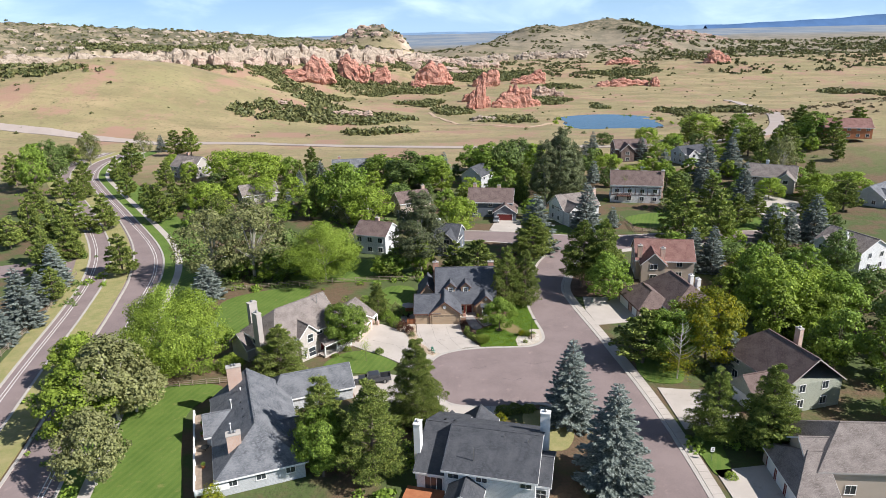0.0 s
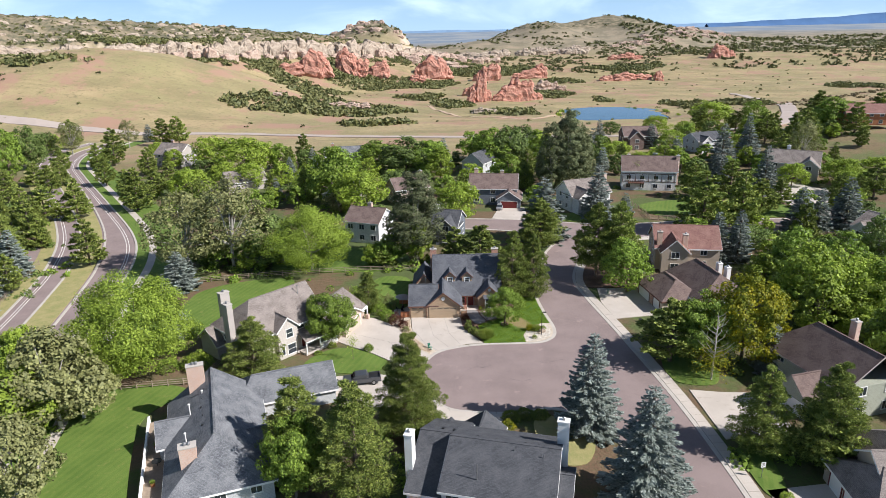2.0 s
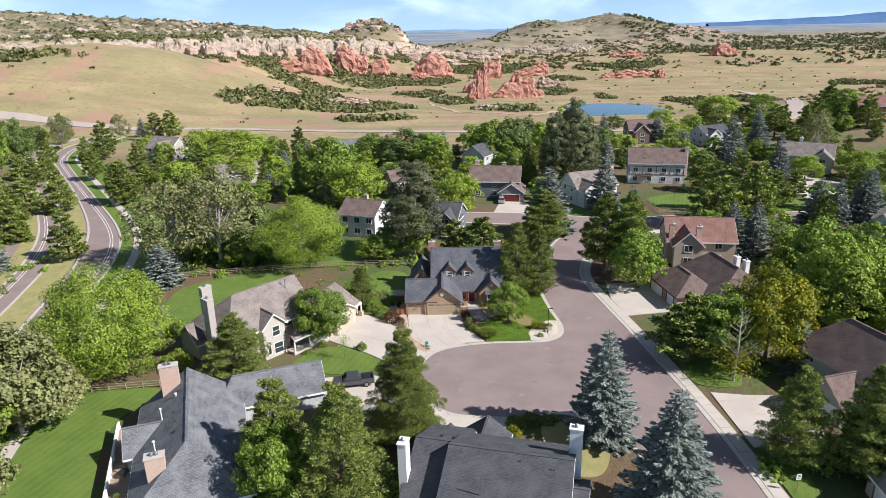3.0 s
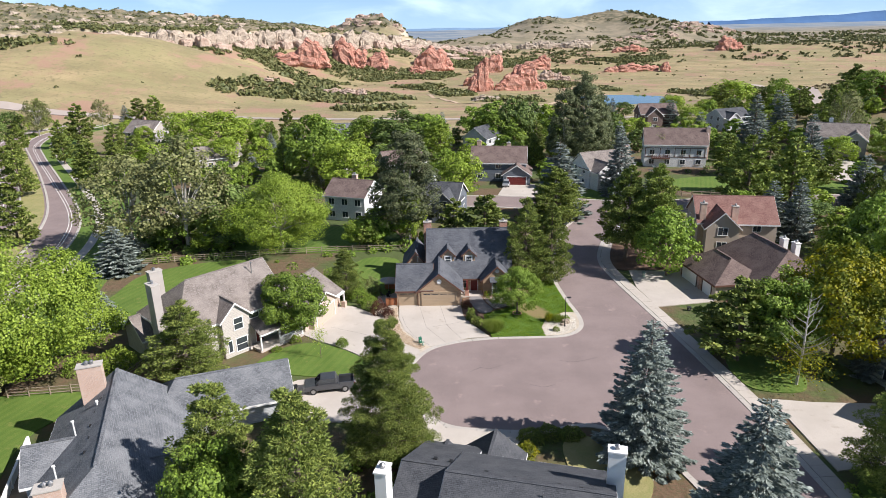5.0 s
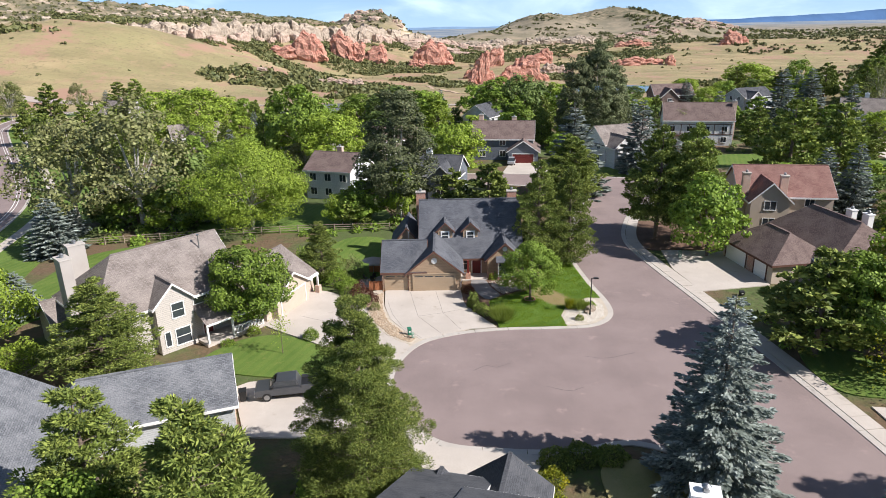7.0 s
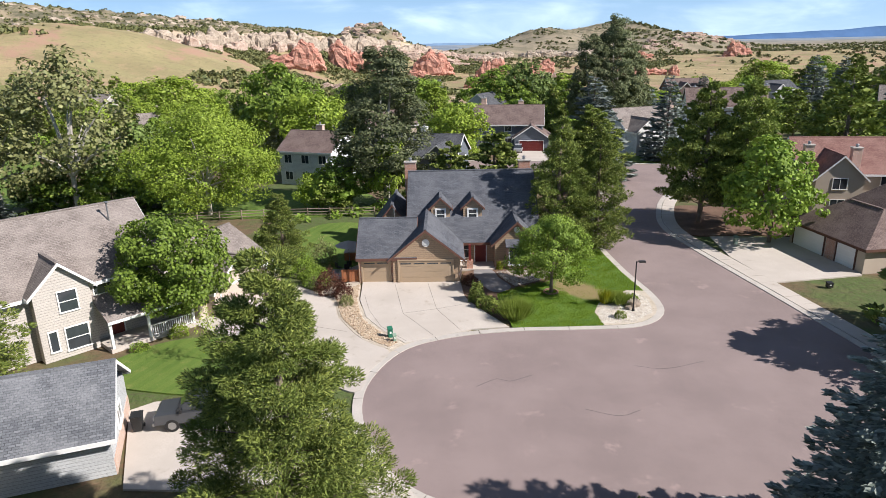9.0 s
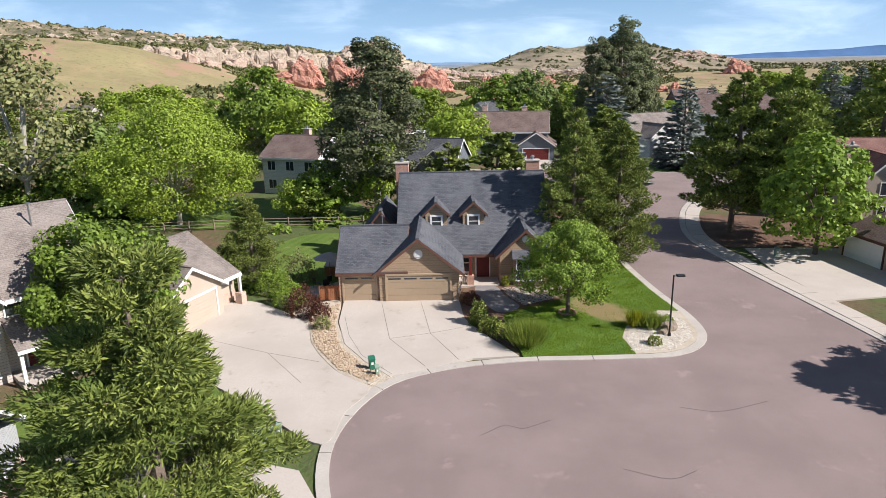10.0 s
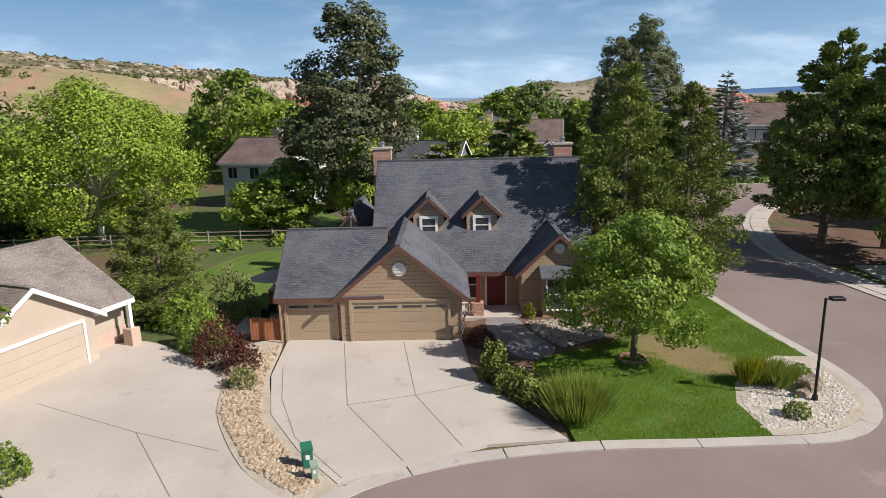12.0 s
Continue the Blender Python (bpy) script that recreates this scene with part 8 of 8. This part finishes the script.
def bare_tree(x, y, h, w):
    """A half-dead tree: pale bare branches above, thin leaves below."""
    ob = thing("bare_tree", x, y, 0.0, 0, "half-dead tree with bare whitish branches", "tree")
    r = random.Random(12)
    bm = bmesh.new()
    add_tube(bm, (0, 0, -0.3), (0.1, 0, h * 0.45), 0.17, 0.12, 8)
    add_tube(bm, (0.1, 0, h * 0.45), (0, 0.1, h), 0.12, 0.015, 7)
    for i in range(26):
        z = h * r.uniform(0.3, 0.92)
        a = r.uniform(0, 6.28)
        n = w * 0.5 * (1.1 - z / h) + 0.5
        mid = Vector((math.cos(a) * n * 0.55, math.sin(a) * n * 0.55, z + n * 0.35))
        tip = Vector((math.cos(a + 0.2) * n, math.sin(a + 0.2) * n, z + n * 0.85))
        add_tube(bm, (0.05, 0, z), mid, 0.05, 0.03, 5)
        add_tube(bm, mid, tip, 0.03, 0.008, 4)
        add_tube(bm, mid, mid + Vector((math.cos(a - 0.9) * n * 0.4, math.sin(a - 0.9) * n * 0.4, n * 0.3)), 0.02, 0.006, 4)
    part("trunk", bm, PALE_BARK, ob)
    g = np.random.default_rng(4)
    p = g.normal(0, 1, (1600, 3)) * np.array((w * 0.22, w * 0.22, h * 0.10)) + np.array((0, 0, h * 0.30))
    ax, ay = unit(g.normal(size=(1600, 3))), unit(g.normal(size=(1600, 3)))
    s = g.uniform(0.15, 0.32, 1600)
    leaf_object("crown", quads(p, ax, ay, s, s * 0.7), LEAF_YELLOW, ob)


bare_tree(*BARE_ROWS[0])

# undergrowth round the trunks and along the beds
def clear_of_paving(x, y):
    """True where a bush may stand: off the roads, drives, lawns and houses."""
    for poly in PAVED:
        inside = False
        j = len(poly) - 1
        for i in range(len(poly)):
            (xi, yi), (xj, yj) = poly[i], poly[j]
            if (yi > y) != (yj > y) and x < (xj - xi) * (y - yi) / (yj - yi) + xi:
                inside = not inside
            j = i
        if inside:
            return False
    for o in HOUSES:
        if math.hypot(o.matrix_basis.translation.x - x, o.matrix_basis.translation.y - y) < 9.5 and o.matrix_basis.translation.length > 1:
            return False
    return not (-8 < x < 11 and 125 < y < 146) and abs(x + 75 - (y - 160) * -0.55) > 14


HOUSES = [o for o in scene.objects if o.name.split(".")[0] == "house"]
PAVED = [STREET_LEFT + CROSS_NEAR[::-1] + CROSS_FAR[::-1] + STREET_RIGHT[::-1]] + [[v[:] for v in q] for q in OUTLINES]
low = np.random.default_rng(5)
bush_xy, bush_r = [], []
for rows in (PINE_ROWS, GREEN_ROWS, LIGHT_ROWS, GREY_ROWS, PINE_NEAR_ROWS, SIDE_ROWS, LIGHT_NEAR_ROWS, SPRUCE_ROWS, YELLOW_ROWS, GREEN_C_ROWS, GREEN_D_ROWS, PINE_C_ROWS):
    for tx, ty, th, tw in rows:
        for _ in range(9):
            a, d = low.uniform(0, 6.28), low.uniform(0.2, 1.0) * tw * 0.95
            bx, by = tx + d * math.cos(a), ty + d * math.sin(a)
            if by < 330 and clear_of_paving(bx, by):
                bush_xy.append((bx, by))
                bush_r.append(low.uniform(0.5, 1.5))
half = len(bush_xy) // 2


def thickets():
    """Garden trees that fill the ground between the far houses, clear of paving, walls and their fronts."""
    r = np.random.default_rng(77)
    kinds = [leafy("broadleaf_tree", 9, 8, 85, 32, 0.58, LEAF_GREEN, BARK, 0.04), leafy("broadleaf_tree", 9, 8, 85, 32, 0.58, LEAF_LIGHT, BARK, 0.04), leafy("broadleaf_tree", 9, 8, 85, 32, 0.58, LEAF_DARK, BARK, 0.04), pine("pine_tree", 9, 7, 170, 24, 0.50, NEEDLE, wide=0.5), spruce("blue_spruce", 9, 5.5, 3600, NEEDLE_BLUE, 0.62)]
    labels = ("green garden tree among the houses", "light green garden tree among the houses", "dark green garden tree among the houses", "garden pine among the houses", "young blue spruce among the houses")
    taken = [(q[0], q[1], q[3] * 0.42) for rows in (PINE_ROWS, PINE_B_ROWS, PINE_C_ROWS, PINE_D_ROWS, SPRUCE_ROWS, LIGHT_ROWS, LIGHT_C_ROWS, GREEN_ROWS, GREEN_C_ROWS, GREEN_D_ROWS, GREEN_E_ROWS, GREY_ROWS, STREET_PINE_ROWS, POPLAR_ROWS) for q in rows]
    fronts = [(o.matrix_basis.translation.x, o.matrix_basis.translation.y) for o in HOUSES if o.matrix_basis.translation.length > 1]
    made = 0
    for _ in range(4000):
        if made >= 130:
            break
        x, y = r.uniform(-100, 185), r.uniform(150, 335)
        if (x < 55 and not 186 < y < 300) or (x < -20 and y < 196) or y > 285 + 0.35 * max(x, 0) or x > 0.62 * y:
            continue
        if any(abs(x - hx) < 9.5 and -17 < y - hy < 11 for hx, hy in fronts) or not clear_of_paving(x, y):
            continue
        w = r.uniform(5.0, 8.5)
        if any(math.hypot(x - a, y - b) < c + w * 0.36 for a, b, c in taken):
            continue
        k = int(r.choice(5, p=(0.30, 0.16, 0.22, 0.20, 0.12)))
        h = w * r.uniform(0.9, 1.2) if k < 3 else w * r.uniform(1.2, 1.6)
        plant([kinds[k]], [(x, y, h, w)], 9, (8, 8, 8, 7, 5.5)[k], "garden trees", labels[k], r.uniform(0, 360))
        taken.append((x, y, w * 0.42))
        made += 1
    retire(kinds)


thickets()
scrub_mesh("undergrowth", bush_xy[:half], bush_r[:half], 60, "green shrubs under the garden trees", LEAF_GREEN, 0.7, "shrubs", 31)
scrub_mesh("undergrowth_dark", bush_xy[half:], bush_r[half:], 60, "dark green shrubs under the garden trees", LEAF_DARK, 0.7, "shrubs", 32)

garden_bushes()


def tree_ring(x, y, r):
    """A ring of bricks laid round the foot of the maple."""
    ob = thing("tree_ring", x, y, 0.09, 0, "ring of red bricks round the foot of the maple", "edging")
    for i in range(15):
        b = part("brick", box(-0.11, -0.06, 0.0, 0.11, 0.06, 0.13, 0.008), BRICK, ob)
        b.matrix_basis = pose(r * math.cos(i * 0.419), r * math.sin(i * 0.419), 0.01 * (i % 3), 0, 0, 90 + math.degrees(i * 0.419))


def boulder(x, y, w):
    ob = thing("boulder", x, y, 0.05, 30, "pale weathered boulder in the pebble bed", "rock")
    raw_part("rock", rock_verts(w, w * 0.7, w * 0.6, 2.4, 0.6, 0.06, 0.0, 0.03).tolist(), BALL_F, PALE_ROCK, ob)


tree_ring(10.4, 122.5, 0.62)
boulder(16.8, 118.9, 1.1)
boulder(16.2, 118.3, 0.6)
sapling(-15.8, 110.1)


# ---- turf of the front lawn ----
def within(p, loop):
    """Which of the points p lie inside the closed loop."""
    q = np.array([(a[0], a[1]) for a in loop])
    odd = np.zeros(len(p), bool)
    for a, b in zip(q, np.roll(q, -1, 0)):
        if a[1] == b[1]:
            continue
        cross = ((a[1] > p[:, 1]) != (b[1] > p[:, 1])) & (p[:, 0] < (b[0] - a[0]) * (p[:, 1] - a[1]) / (b[1] - a[1]) + a[0])
        odd ^= cross
    return odd


def turf():
    """Short mown blades over the green part of the front lawn."""
    r = np.random.default_rng(63)
    bed = BED_EDGE + [(17.2, 122.6), (15.2, 121.2), (14.0, 119.6), (13.3, 117.8)]
    p = np.stack([r.uniform(5.4, 20.0, 260000), r.uniform(113.8, 135.0, 260000)], 1)
    keep = within(p, LAWN_LOOP) & ~within(p, bed)
    u, v = p[:, 0] - 13.0, p[:, 1] - 123.2
    far = np.hypot((u * 0.882 + v * 0.471) / 1.7, (-u * 0.471 + v * 0.882) / 3.3)
    far = far + 0.22 * np.sin(p[:, 0] * 4.1 + 2 * np.sin(p[:, 1] * 2.3)) * np.cos(p[:, 1] * 3.7) + r.normal(0, 0.12, len(p))
    keep &= (far > 1.0) | (r.random(len(p)) < 0.08)
    patch = np.sin(p[:, 0] * 2.3 + 1.7 * np.sin(p[:, 1] * 1.1)) + np.sin(p[:, 1] * 2.9 + 1.3 * np.sin(p[:, 0] * 1.7))
    keep &= r.random(len(p)) < 0.72 + 0.2 * patch
    p = p[keep]
    n = len(p)
    a = r.uniform(0, 2 * np.pi, n)
    up = unit(np.stack([0.6 * np.cos(a), 0.6 * np.sin(a), r.uniform(0.6, 1.2, n)], 1))
    across = np.stack([-np.sin(a), np.cos(a), np.zeros(n)], 1)
    length = r.uniform(0.05, 0.10, n)
    c = np.column_stack([p, np.full(n, 0.10)]) + up * (length * 0.42)[:, None]
    ob = leaf_object("lawn_turf", quads(c, up, across, length, np.full(n, 0.022)), TURF, None)
    tagged(ob, "short green mown grass blades of the front lawn", "grass", kind="stuff")


turf()
